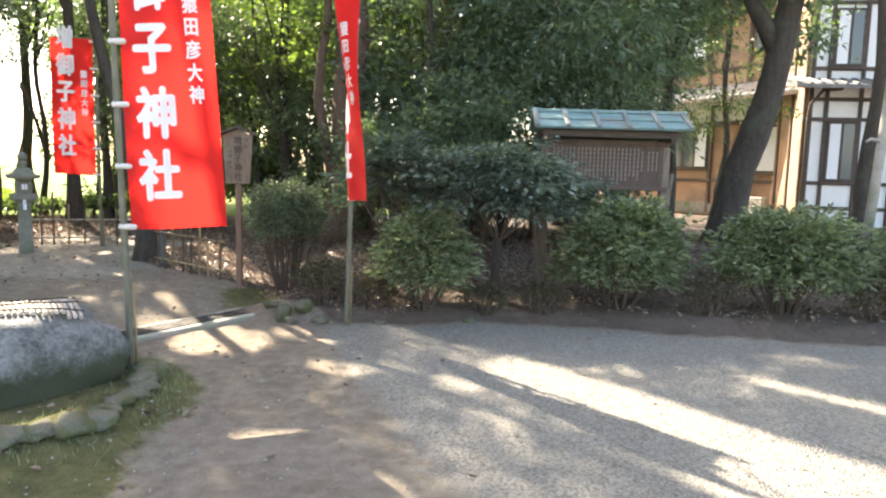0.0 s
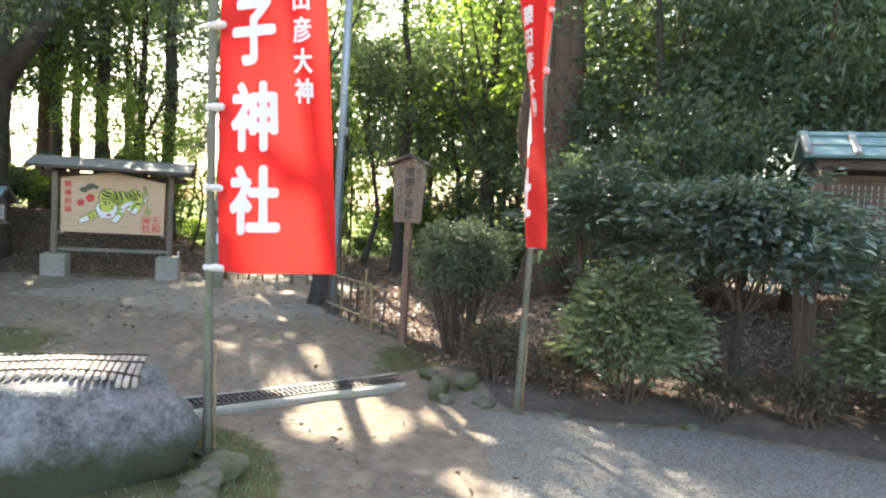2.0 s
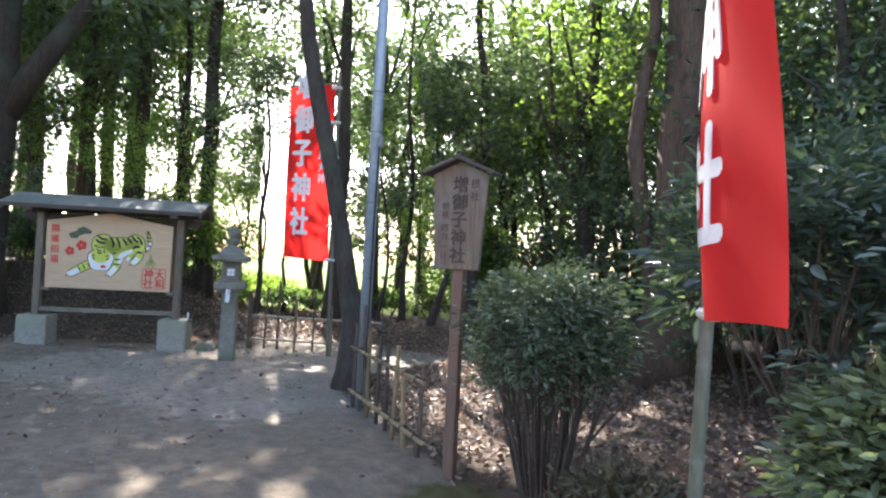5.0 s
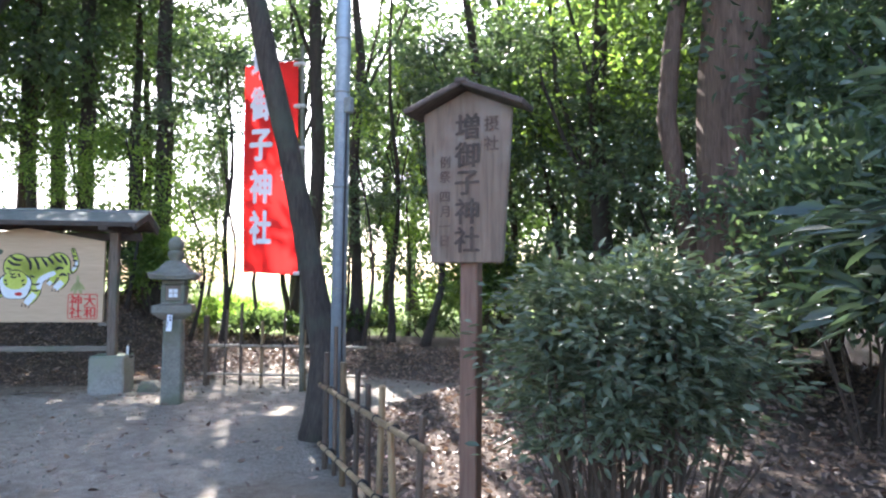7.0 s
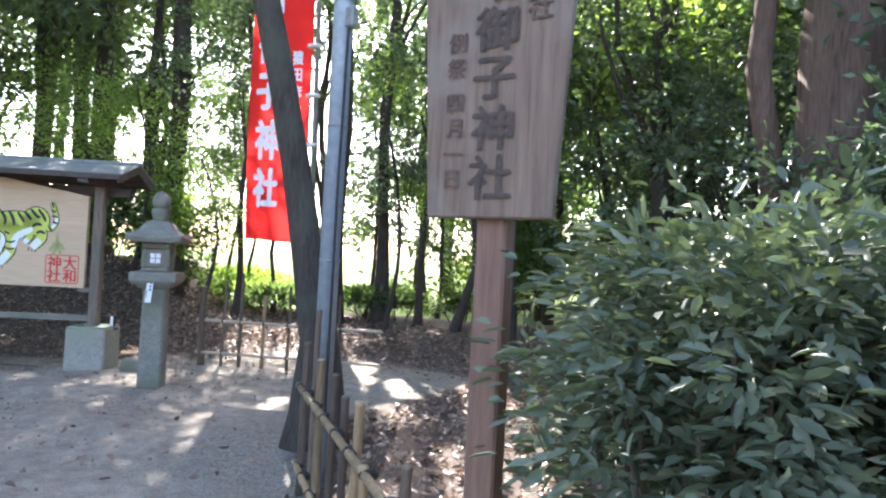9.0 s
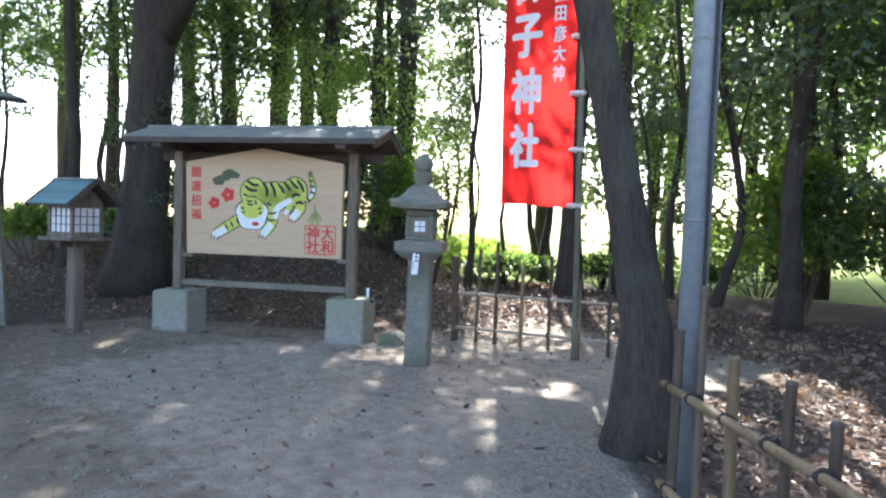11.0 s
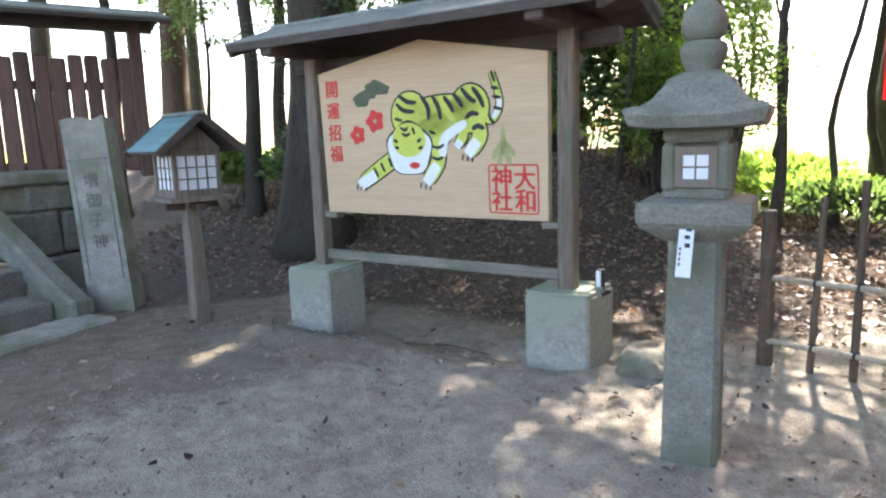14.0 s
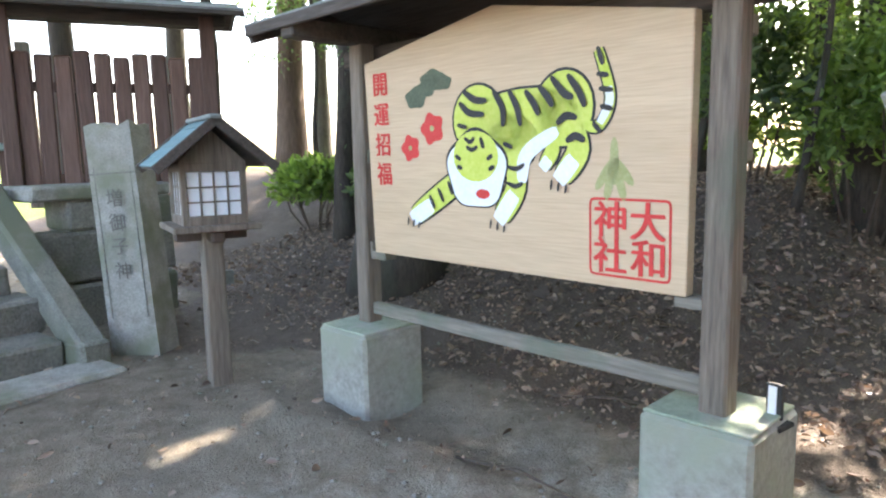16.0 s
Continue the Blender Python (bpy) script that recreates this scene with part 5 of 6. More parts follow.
    bars = [[(0.385, 0.24), (0.42, 0.29), (0.47, 0.30)], [(0.40, 0.19), (0.44, 0.235), (0.48, 0.24)], [(0.50, 0.20), (0.53, 0.28), (0.53, 0.36)], [(0.55, 0.205), (0.575, 0.28), (0.585, 0.36)], [(0.60, 0.215), (0.625, 0.27), (0.64, 0.32)],
            [(0.64, 0.20), (0.665, 0.25), (0.68, 0.29)], [(0.675, 0.17), (0.71, 0.24), (0.735, 0.26)], [(0.72, 0.17), (0.75, 0.24), (0.765, 0.30)], [(0.69, 0.36), (0.715, 0.33), (0.745, 0.34)], [(0.715, 0.43), (0.74, 0.41), (0.765, 0.43)],
            [(0.54, 0.53), (0.57, 0.54), (0.595, 0.52)], [(0.54, 0.60), (0.565, 0.615), (0.59, 0.60)], [(0.375, 0.34), (0.41, 0.355)], [(0.53, 0.43), (0.56, 0.45)], [(0.335, 0.60), (0.35, 0.665)], [(0.295, 0.635), (0.315, 0.70)], [(0.26, 0.67), (0.28, 0.735)],
            [(0.40, 0.40), (0.42, 0.42), (0.435, 0.40)], [(0.405, 0.44), (0.425, 0.455), (0.445, 0.44)], [(0.455, 0.40), (0.465, 0.45)], [(0.365, 0.48), (0.385, 0.50)], [(0.495, 0.48), (0.475, 0.50)], [(0.37, 0.53), (0.39, 0.54)], [(0.50, 0.53), (0.48, 0.545)],
            [(0.795, 0.18), (0.825, 0.19)], [(0.80, 0.235), (0.835, 0.245)], [(0.803, 0.30), (0.835, 0.315)], [(0.785, 0.36), (0.805, 0.40)], [(0.81, 0.15), (0.797, 0.08)]]
    for i, pts in enumerate(bars):
        stroke("painted_bar", INK_BLACK, pts, 0.026 if i < 10 else 0.017, 6, 0.35)
    for u0, v0, du in ((0.17, 0.80, 0.022), (0.485, 0.78, 0.022), (0.675, 0.595, 0.02)):
        for k in range(3):
            stroke("painted_bar", INK_BLACK, [(u0 + du * k, v0 - 0.012 + 0.01 * k), (u0 + du * k - 0.004, v0 + 0.03 + 0.006 * k)], 0.009, 6, 0.4)
    for cu, cv, ru, rv in ((0.285, 0.125, 0.048, 0.050), (0.215, 0.20, 0.042, 0.050), (0.325, 0.14, 0.03, 0.035), (0.25, 0.165, 0.045, 0.035)):
        blob("painted_cloud", INK_GREEN, cu, cv, ru, rv, 1 + cu, 0, 22, 0.09)
    for cu, cv, r in ((0.276, 0.35, 0.042), (0.185, 0.44, 0.036)):
        blob("painted_flower", INK_RED, cu, cv, r, r * 1.7, 1, 0.3, 30, 0.13)
        blob("painted_flower_eye", INK_OLIVE, cu, cv, r * 0.2, r * 0.34, 2)
    for pts in ([(0.835, 0.42), (0.835, 0.60)], [(0.835, 0.50), (0.79, 0.62)], [(0.835, 0.50), (0.88, 0.60)], [(0.835, 0.50), (0.815, 0.66)], [(0.835, 0.50), (0.86, 0.66)]):
        stroke("painted_sprig", INK_OLIVE, pts, 0.03, 1, 0.25)
    x0, x1, y0, y1 = 0.775, 0.965, 0.655, 0.955
    for pts in ([(x0 + 0.012, y0), (x1 - 0.012, y0)], [(x0 + 0.012, y1), (x1 - 0.012, y1)], [(x0, y0 + 0.02), (x0, y1 - 0.02)], [(x1, y0 + 0.02), (x1, y1 - 0.02)],
                [(x0, y0 + 0.022), (x0 + 0.003, y0 + 0.005), (x0 + 0.013, y0)], [(x1, y0 + 0.022), (x1 - 0.003, y0 + 0.005), (x1 - 0.013, y0)], [(x0, y1 - 0.022), (x0 + 0.003, y1 - 0.005), (x0 + 0.013, y1)], [(x1, y1 - 0.022), (x1 - 0.003, y1 - 0.005), (x1 - 0.013, y1)]):
        stroke("seal_frame", INK_RED, pts, 0.008, 1, 1.0)
    for ch, u, v in (("神", 0.825, 0.735), ("社", 0.825, 0.875), ("大", 0.915, 0.735), ("和", 0.915, 0.875)):
        writing("letter", ch, 0.122, INK_RED, board, P(u, v) + Vector((0, -0.002, 0)), FACE, "red painted character", 0.003)
    for i, ch in enumerate("開運招福"):
        writing("letter", ch, 0.100, INK_RED, board, P(0.065, 0.115 + i * 0.152) + Vector((0, -0.002, 0)), FACE, "red painted character", 0.003)


votive_board()
for x, y in ((-8.65, 9.30), (-7.40, 10.25)):
    b = finish("concrete_footing", box((0.335, 0.335, 0.46), (0, 0, -0.23), 0.014, jitter=0.004), CONCRETE)
    b.matrix_world = pose(x, y, 0.572, 0, 0, BOARD_YAW)
    tagged(b, "mossy square concrete footing under a wooden post", "footing", "board footings")
    part("moss_film", box((0.318, 0.318, 0.008), (0, 0, 0.003), 0.004, jitter=0.003), MOSS_PALE, b, "thin pale green moss film on the top")


# ---- stone lantern ----
def stone_lantern():
    g = ground_z(-6.365, 10.09)
    yaw = math.degrees(math.atan2(0.70, 0.715)) - 4
    ob = thing("stone_lantern", pose(-6.325, 10.065, g, 0, 0, yaw), "old mossy granite lantern with a curved roof and paper window", "stone lantern")
    q = math.pi / 4
    k = math.sqrt(2)
    part("shaft", box((0.182, 0.182, 0.87), (0, 0, 0.335), 0.018, taper=0.90), STONE, ob, "greenish square shaft")
    part("platform", lathe([(0.092 * k, 0.755), (0.152 * k, 0.80), (0.167 * k, 0.82), (0.167 * k, 0.882), (0.115 * k, 0.892)], 4, phase=q), STONE, ob)
    # firebox: four piers, sill and lintel round a real opening
    w = 0.102
    for sx in (-1, 1):
        for sy in (-1, 1):
            part("firebox_pier", box((0.048, 0.048, 0.16), (sx * (w - 0.022), sy * (w - 0.022), 0.99), 0.014, jitter=0.003), STONE, ob)
    part("firebox_sill", box((2 * w, 2 * w, 0.04), (0, 0, 0.905), 0.014, jitter=0.004), STONE, ob)
    part("firebox_lintel", box((2 * w, 2 * w, 0.05), (0, 0, 1.09), 0.014, jitter=0.004), STONE, ob)
    part("firebox_core", box((0.15, 0.15, 0.15), (0, 0.012, 0.99), 0.004), STONE, ob)
    win = part("window", box((0.126, 0.02, 0.13), (0, -w + 0.012, 0.99), 0.003), WOOD_SIGN, ob, "small wooden window frame")
    for sx in (-1, 1):
        for sz in (-1, 1):
            part("pane", box((0.034, 0.006, 0.034), (sx * 0.020, -w + 0.001, 0.99 + sz * 0.020), 0.001), PAPER, win, "white paper pane")
    # roof with swept corners
    bm = bmesh.new()
    n = 12
    rings = []
    prof = ((0.120, 1.108, 0.0), (0.190, 1.112, 0.012), (0.205, 1.146, 0.022), (0.197, 1.154, 0.022), (0.158, 1.172, 0.010), (0.130, 1.198, 0.003), (0.108, 1.232, 0.0), (0.084, 1.264, 0.0), (0.052, 1.282, 0.0))
    for r, z, lift in prof:
        ring = []
        for i in range(4 * n):
            a = i / n
            side, f = int(a), (a % 1) * 2 - 1
            px, py = {0: (f, -1), 1: (1, f), 2: (-f, 1), 3: (-1, -f)}[side]
            wear = 1 + 0.02 * noise.noise(Vector((px * 3, py * 3, z * 20)))
            ring.append(bm.verts.new((px * r * wear, py * r * wear, z + lift * abs(f) ** 3)))
        rings.append(ring)
    for a, c in zip(rings, rings[1:]):
        for i in range(4 * n):
            bm.faces.new((a[i], a[(i + 1) % (4 * n)], c[(i + 1) % (4 * n)], c[i]))
    bm.faces.new(rings[-1])
    bm.faces.new(list(reversed(rings[0])))
    part("roof", bm, STONE, ob, "curved stone roof")
    part("finial_collar", lathe([(0.05, 1.270), (0.052, 1.288), (0.068, 1.325), (0.071, 1.355), (0.062, 1.372), (0.046, 1.378)], 16), STONE, ob, smooth=True)
    part("finial", lathe([(0.045, 1.372), (0.062, 1.392), (0.070, 1.432), (0.060, 1.468), (0.034, 1.492), (0.006, 1.51)], 16), STONE, ob, smooth=True)
    t = pose(0, 0, 0, -15, 1.5, 0)
    label = part("paper_label", box((0.045, 0.004, 0.235), (-0.014, -0.160, 0.772), 0.001, t), PAPER, ob, "white paper label with dark writing")
    for i, (bx, bh) in enumerate(((0.006, 0.016), (0.005, 0.014), (0.007, 0.016), (0.004, 0.012), (0.006, 0.014))):
        part("label_bar", box((0.016, 0.002, bh), Vector((-0.014, -0.160, 0.772)) + t @ Vector((bx, -0.003, 0.085 - i * 0.026)), 0, t), INK, label)
    for i in range(4):
        part("label_bar", box((0.006, 0.002, 0.010), Vector((-0.014, -0.160, 0.772)) + t @ Vector((-0.014, -0.003, -0.03 - i * 0.016)), 0, t), INK_FADED, label)


stone_lantern()


# ---- wooden lamp on a post ----
def lamp_post():
    g = ground_z(-9.03, 8.54)
    ob = thing("wooden_lamp", pose(-9.05, 8.56, g, 0, 0, 22), "small wooden lantern with paper windows and teal roof on a post", "lamp")
    zt = 1.005 - g
    part("post", box((0.105, 0.105, zt + 0.1), (0, 0, zt / 2 - 0.05), 0.008, taper=0.9), WOOD_GREY, ob, "weathered square post")
    part("bracket", box((0.34, 0.06, 0.05), (0, 0, zt - 0.045), 0.008), WOOD_BROWN, ob)
    part("bracket", box((0.06, 0.34, 0.05), (0, 0, zt - 0.044), 0.008), WOOD_BROWN, ob)
    part("tray", box((0.40, 0.40, 0.03), (0, 0, zt), 0.006), WOOD_GREY, ob)
    w, h = 0.135, 0.29
    for sx in (-1, 1):
        for sy in (-1, 1):
            part("corner_post", box((0.028, 0.028, h), (sx * w, sy * w, zt + 0.015 + h / 2), 0.003), WOOD_GREY, ob)
    for side in range(4):
        t = Matrix.Rotation(side * math.pi / 2, 4, "Z")
        pane = part("pane", box((2 * w - 0.03, 0.004, 0.205), t @ Vector((0, -w + 0.004, zt + 0.155)), 0, t), PAPER, ob, "white paper pane")
        part("sill", box((2 * w, 0.024, 0.045), t @ Vector((0, -w, zt + 0.035)), 0.003, t), WOOD_GREY, ob)
        part("lintel", box((2 * w, 0.024, 0.04), t @ Vector((0, -w, zt + 0.28)), 0.003, t), WOOD_GREY, ob)
        for k in (-1, 0, 1):
            part("glazing_bar", box((0.008, 0.010, 0.205), t @ Vector((k * 0.062, -w, zt + 0.155)), 0, t), WOOD_GREY, ob)
        for k in (-0.034, 0.034):
            part("glazing_bar", box((2 * w - 0.03, 0.010, 0.008), t @ Vector((0, -w, zt + 0.155 + k)), 0, t), WOOD_GREY, ob)
    # roof: ridge along local x (gable towards +x), slopes to +-y
    rz, ez, half, ln = 1.505 - g, 1.295 - g, 0.255, 0.255
    ang = math.degrees(math.atan2(rz - ez, half))
    for s in (-1, 1):
        t = pose(0, 0, 0, -s * ang, 0, 0)
        d = math.hypot(half, rz - ez)
        part("roof_deck", box((2 * ln - 0.03, d, 0.014), (0, s * half / 2, (rz + ez) / 2 - 0.012), 0.003, t), WOOD_DARK, ob)
        for i in range(5):
            f = (i + 0.5) / 5
            part("shingle_course", box((2 * ln, d / 5 + 0.018, 0.010), (0, s * half * f, rz + (ez - rz) * f + 0.004), 0.003, pose(0, 0, 0, -s * (ang - 3), 0, 0)), TEAL_TILE, ob, "teal shingle course")
        for x in (-ln, ln):
            part("bargeboard", box((0.022, d + 0.03, 0.045), (x, s * half / 2, (rz + ez) / 2 - 0.008), 0.004, t), WOOD_DARK, ob)
    part("ridge_cap", box((2 * ln + 0.03, 0.06, 0.022), (0, 0, rz + 0.006), 0.006), COPPER_GREY, ob)
    for x in (-w, w):
        bm = bmesh.new()
        f = bm.faces.new([bm.verts.new(v) for v in ((x, -w - 0.02, zt + 0.30), (x, w + 0.02, zt + 0.30), (x, 0, rz - 0.05))])
        ex = bmesh.ops.extrude_face_region(bm, geom=[f])
        bmesh.ops.translate(bm, vec=(0.012, 0, 0), verts=[v for v in ex["geom"] if isinstance(v, bmesh.types.BMVert)])
        part("gable_board", bm, WOOD_GREY, ob)
    part("switch_box", box((0.03, 0.05, 0.07), (-0.02, 0.075, zt * 0.66), 0.004), COPPER_GREY, ob, "small grey switch box")


lamp_post()


# ---- engraved stone pillar ----
def stone_pillar():
    g = ground_z(-9.68, 8.06)
    ob = thing("stone_pillar", pose(-9.70, 8.04, g, 0, 0, 72) @ pose(0, 0, 0, 0, -3.0, 0), "pale granite pillar with engraved characters and a rough top", "stone pillar")
    tall = 1.52 - g
    bm = bmesh.new()
    box((0.30, 0.20, tall + 0.1), (0, 0, tall / 2 - 0.05), 0, bm=bm, taper=0.92)
    bmesh.ops.subdivide_edges(bm, edges=bm.edges[:], cuts=7, use_grid_fill=True)
    for v in bm.verts:
        n = noise.noise(v.co * 9) * 0.006 + noise.noise(v.co * 25) * 0.003
        if v.co.z > tall - 0.22:
            n *= 3.2
        if v.co.z > tall - 0.01:
            v.co.z += noise.noise(v.co * 7) * 0.04
        v.co += v.co.normalized() * n
    part("shaft", bm, STONE_PALE, ob)
    part("border", box((0.004, 0.006, tall - 0.45), (0.11, -0.098, tall - 0.65), 0, pose(0, 0, 0, -1.0, 0, 0)), STONE_DARK, ob, "engraved border line")
    part("border", box((0.004, 0.006, tall - 0.45), (-0.11, -0.098, tall - 0.65), 0, pose(0, 0, 0, -1.0, 0, 0)), STONE_DARK, ob, "engraved border line")
    part("border", box((0.27, 0.006, 0.008), (0, -0.094, tall - 0.265), 0), STONE_DARK, ob, "engraved border line")
    for i, ch in enumerate("増御子神"):
        writing("letter", ch, 0.105, ENGRAVED, ob, (0.0, -0.106 - 0.0012 * i, tall - 0.40 - i * 0.135), FACE, "engraved dark character", 0.001)


stone_pillar()


# ---- stair, retaining wall and shrine fence ----
def stair():
    ob = thing("stone_stair", pose(-8.69, 7.29, 0.16, 0, 0, 45), "worn stone steps with a sloping kerb stone beside them", "stairs", kind="structure")
    part("slab", box((0.32, 2.3, 0.14), (-0.03, -0.19, 0.03), 0.02, jitter=0.008), STONE_PALE, ob, "pale worn threshold slab")
    for i in range(4):
        for k in range(3):
            part("step_stone", box((0.36, 0.56 + 0.05 * ((i + k) % 2), 0.19), (-0.46 - 0.29 * i, -0.62 + k * 0.59 + 0.03 * (i % 2), 0.12 + 0.18 * i), 0.018, jitter=0.012), STONE_DARK, ob)
    bm = bmesh.new()
    a, c = Vector((-0.16, 0.93, 0.10)), Vector((-1.35, 0.93, 0.98))
    d = (c - a)
    box((d.length, 0.16, 0.17), (a + c) / 2, 0.02, Matrix.Rotation(math.atan2(d.z, -d.x), 4, "Y") @ Matrix.Rotation(0, 4, "Z"), bm, jitter=0.006)
    part("kerb_stone", bm, STONE, ob, "sloping mossy kerb stone")
    part("kerb_foot", box((0.22, 0.17, 0.24), (-0.22, 0.93, 0.08), 0.02, jitter=0.008), STONE, ob)


stair()


def retaining_wall():
    ob = thing("wall_stone", pose(-9.52, 6.42, 0.1, 0, 0, 45), "retaining wall of large weathered stone blocks", "stone wall", kind="structure")
    rr = random.Random(5)
    for row, (z, h) in enumerate(((0.0, 0.42), (0.42, 0.34), (0.76, 0.22))):
        y = 1.10 + (0.0 if row % 2 else 0.2)
        while y < 2.0:
            w = min(rr.uniform(0.35, 0.62), 2.05 - y)
            if w > 0.08:
                part("block", box((0.34, w - 0.015, h - 0.015), (rr.uniform(-0.02, 0.02), y + w / 2, z + h / 2), 0.022, jitter=0.012), STONE_DARK, ob)
            y += w
        y = -2.8
        while y < -0.9:
            w = rr.uniform(0.4, 0.7)
            part("block", box((0.34, w - 0.015, h - 0.015), (rr.uniform(-0.02, 0.02), y + w / 2, z + h / 2), 0.022, jitter=0.012), STONE_DARK, ob)
            y += w
    part("coping", box((0.5, 0.95, 0.09), (-0.06, 1.55, 1.02), 0.015, jitter=0.006), STONE_PALE, ob, "pale coping stone")


retaining_wall()


def shrine_fence():
    ob = thing("shrine_fence", pose(-10.95, 7.62, 1.14, 0, 0, 105), "brown board fence with a small sheet roof above the stone wall", "fence")
    rr = random.Random(9)
    for i in range(10):
        x = -0.56 + i * 0.125
        part("fence_board", box((0.119, 0.022, 0.97 + rr.uniform(-0.06, 0.03)), (x, 0, 0.46), 0.016, pose(0, 0, 0, 0, rr.uniform(-0.9, 0.9), 0), taper=0.94), WOOD_RED, ob)
    for x in (-0.66, 0.66):
        part("post", box((0.10, 0.10, 1.30), (x, 0, 0.58), 0.008), WOOD_RED, ob, "square brown post")
    part("rail", box((1.3, 0.05, 0.08), (0, 0.04, 0.05), 0.006), WOOD_RED, ob)
    part("rail", box((1.3, 0.05, 0.07), (0, 0.04, 0.70), 0.006), WOOD_RED, ob)
    part("beam", box((1.6, 0.07, 0.09), (0, 0, 1.20), 0.006), WOOD_DARK, ob)
    for s in (-1, 1):
        t = pose(0, 0, 0, -s * 16, 0, 0)
        part("roof_slope", box((1.80, 0.36, 0.025), (0, s * 0.17, 1.27), 0.004, t), COPPER_GREY, ob, "grey sheet roof")
        part("roof_lining", box((1.74, 0.34, 0.02), (0, s * 0.17, 1.245), 0.004, t), WOOD_DARK, ob)
        part("fascia", box((1.80, 0.018, 0.045), (0, s * 0.335, 1.215), 0.004), WOOD_DARK, ob)
    part("ridge_cap", box((1.8, 0.06, 0.02), (0, 0, 1.325), 0.005), COPPER_GREY, ob)
    # a lower bay running on behind the stair
    b = thing("fence_bay", pose(-11.35, 6.0, 1.10, 0, 0, 105), "lower dark board fence with green capped rails", "fence")
    for i in range(14):
        part("fence_board", box((0.10, 0.02, 0.80), (-0.75 + i * 0.115, 0, 0.42), 0.008), WOOD_RED, b)
    for z in (0.34, 0.98):
        part("capped_rail", box((1.7, 0.10, 0.06), (0, -0.03, z), 0.012), PIPE_GREEN, b, "grey-green capped rail")
    part("post", box((0.10, 0.10, 1.3), (0.82, 0, 0.5), 0.008), WOOD_GREY, b)
    copy_thing(b, pose(-10.9, 4.3, 1.10, 0, 0, 105))


shrine_fence()


# ---- covered notice board in the shrub bed ----
def notice_board():
    x0, y0 = 1.93, 8.38
    g = ground_z(x0, y0)
    ob = thing("notice_board", pose(x0, y0, g), "roofed brown notice board with columns of pale writing", "notice board")
    for x in (-0.72, 0.72):
        part("post", box((0.10, 0.10, 2.0 - g), (x, 0.04, (2.0 - g) / 2 - 0.05), 0.008), WOOD_GREY, ob)
    pan = part("panel", box((1.36, 0.03, 0.52), (0, -0.03, 1.72 - g), 0.004), WOOD_BROWN, ob, "dark brown panel")
    for z in (1.45, 1.99):
        part("frame", box((1.5, 0.06, 0.05), (0, -0.03, z - g), 0.005), WOOD_BROWN, ob)
    part("lower_rail", box((1.44, 0.05, 0.09), (0, 0.02, 1.22 - g), 0.005), WOOD_BROWN, ob)
    rr = random.Random(4)
    for i in range(26):
        x = -0.63 + i * 0.048 + (0.03 if i > 22 else 0)
        top = 1.93 if i < 22 else 1.90
        n = rr.randint(7, 9) if i < 22 else 5
        for k in range(n):
            part("writing_bar", box((0.009, 0.003, 0.034), (x, -0.0475, top - g - 0.02 - k * 0.05), 0), INK_PALE, pan)
    ang = 27
    for s in (-1, 1):
        t = pose(0, 0, 0, -s * ang, 0, 0)
        part("roof_sheet", box((1.82, 0.46, 0.03), (0, s * 0.19, 2.24 - g), 0.004, t), COPPER, ob, "green copper sheet roof")
        for i in range(6):
            part("batten", box((0.06, 0.49, 0.045), (-0.88 + i * 0.352, s * 0.195, 2.262 - g), 0.012, t), COPPER_GREY, ob, "pale raised roof batten")
        part("seam", box((1.78, 0.02, 0.012), (0, s * 0.23, 2.247 - g), 0.003, t), COPPER, ob)
    part("ridge_cap", box((1.86, 0.10, 0.04), (0, 0, 2.355 - g), 0.01), COPPER, ob)
    part("eave_beam", box((1.6, 0.06, 0.08), (0, -0.25, 2.08 - g), 0.006), WOOD_DARK, ob)
    part("eave_beam", box((1.6, 0.06, 0.08), (0, 0.25, 2.08 - g), 0.006), WOOD_DARK, ob)
    for x in (-0.72, 0.72):
        part("bracket", box((0.07, 0.56, 0.07), (x, 0, 2.03 - g), 0.006), WOOD_DARK, ob)
        part("strut", box((0.05, 0.05, 1.5), (x + (0.16 if x > 0 else -0.16) * 0.5, 0.2, 0.72), 0.005, pose(0, 0, 0, 0, 5 if x > 0 else -5, 0)), WOOD_GREY, ob)


notice_board()


# ---- house behind the bed ----
def sliding_window(parent, x, z, wide, tall, y, n, label, pale):
    """A timber-framed window of n panes on the face at y; pale: which panes are papered."""
    win = part("window", box((wide, 0.07, tall), (x, y - 0.02, z), 0.004), WOOD_DARK, parent, label)
    step = (wide - 0.08) / n
    for k in range(n):
        px = x - wide / 2 + 0.04 + step * (k + 0.5)
        part("pane", box((step - 0.07, 0.02, tall - 0.14), (px, y - 0.058, z), 0), PAPER if k in pale else GLASS, win)
    part("sill", box((wide + 0.12, 0.12, 0.05), (x, y - 0.04, z - tall / 2 - 0.04), 0.006), WOOD_BROWN, win)
    return win


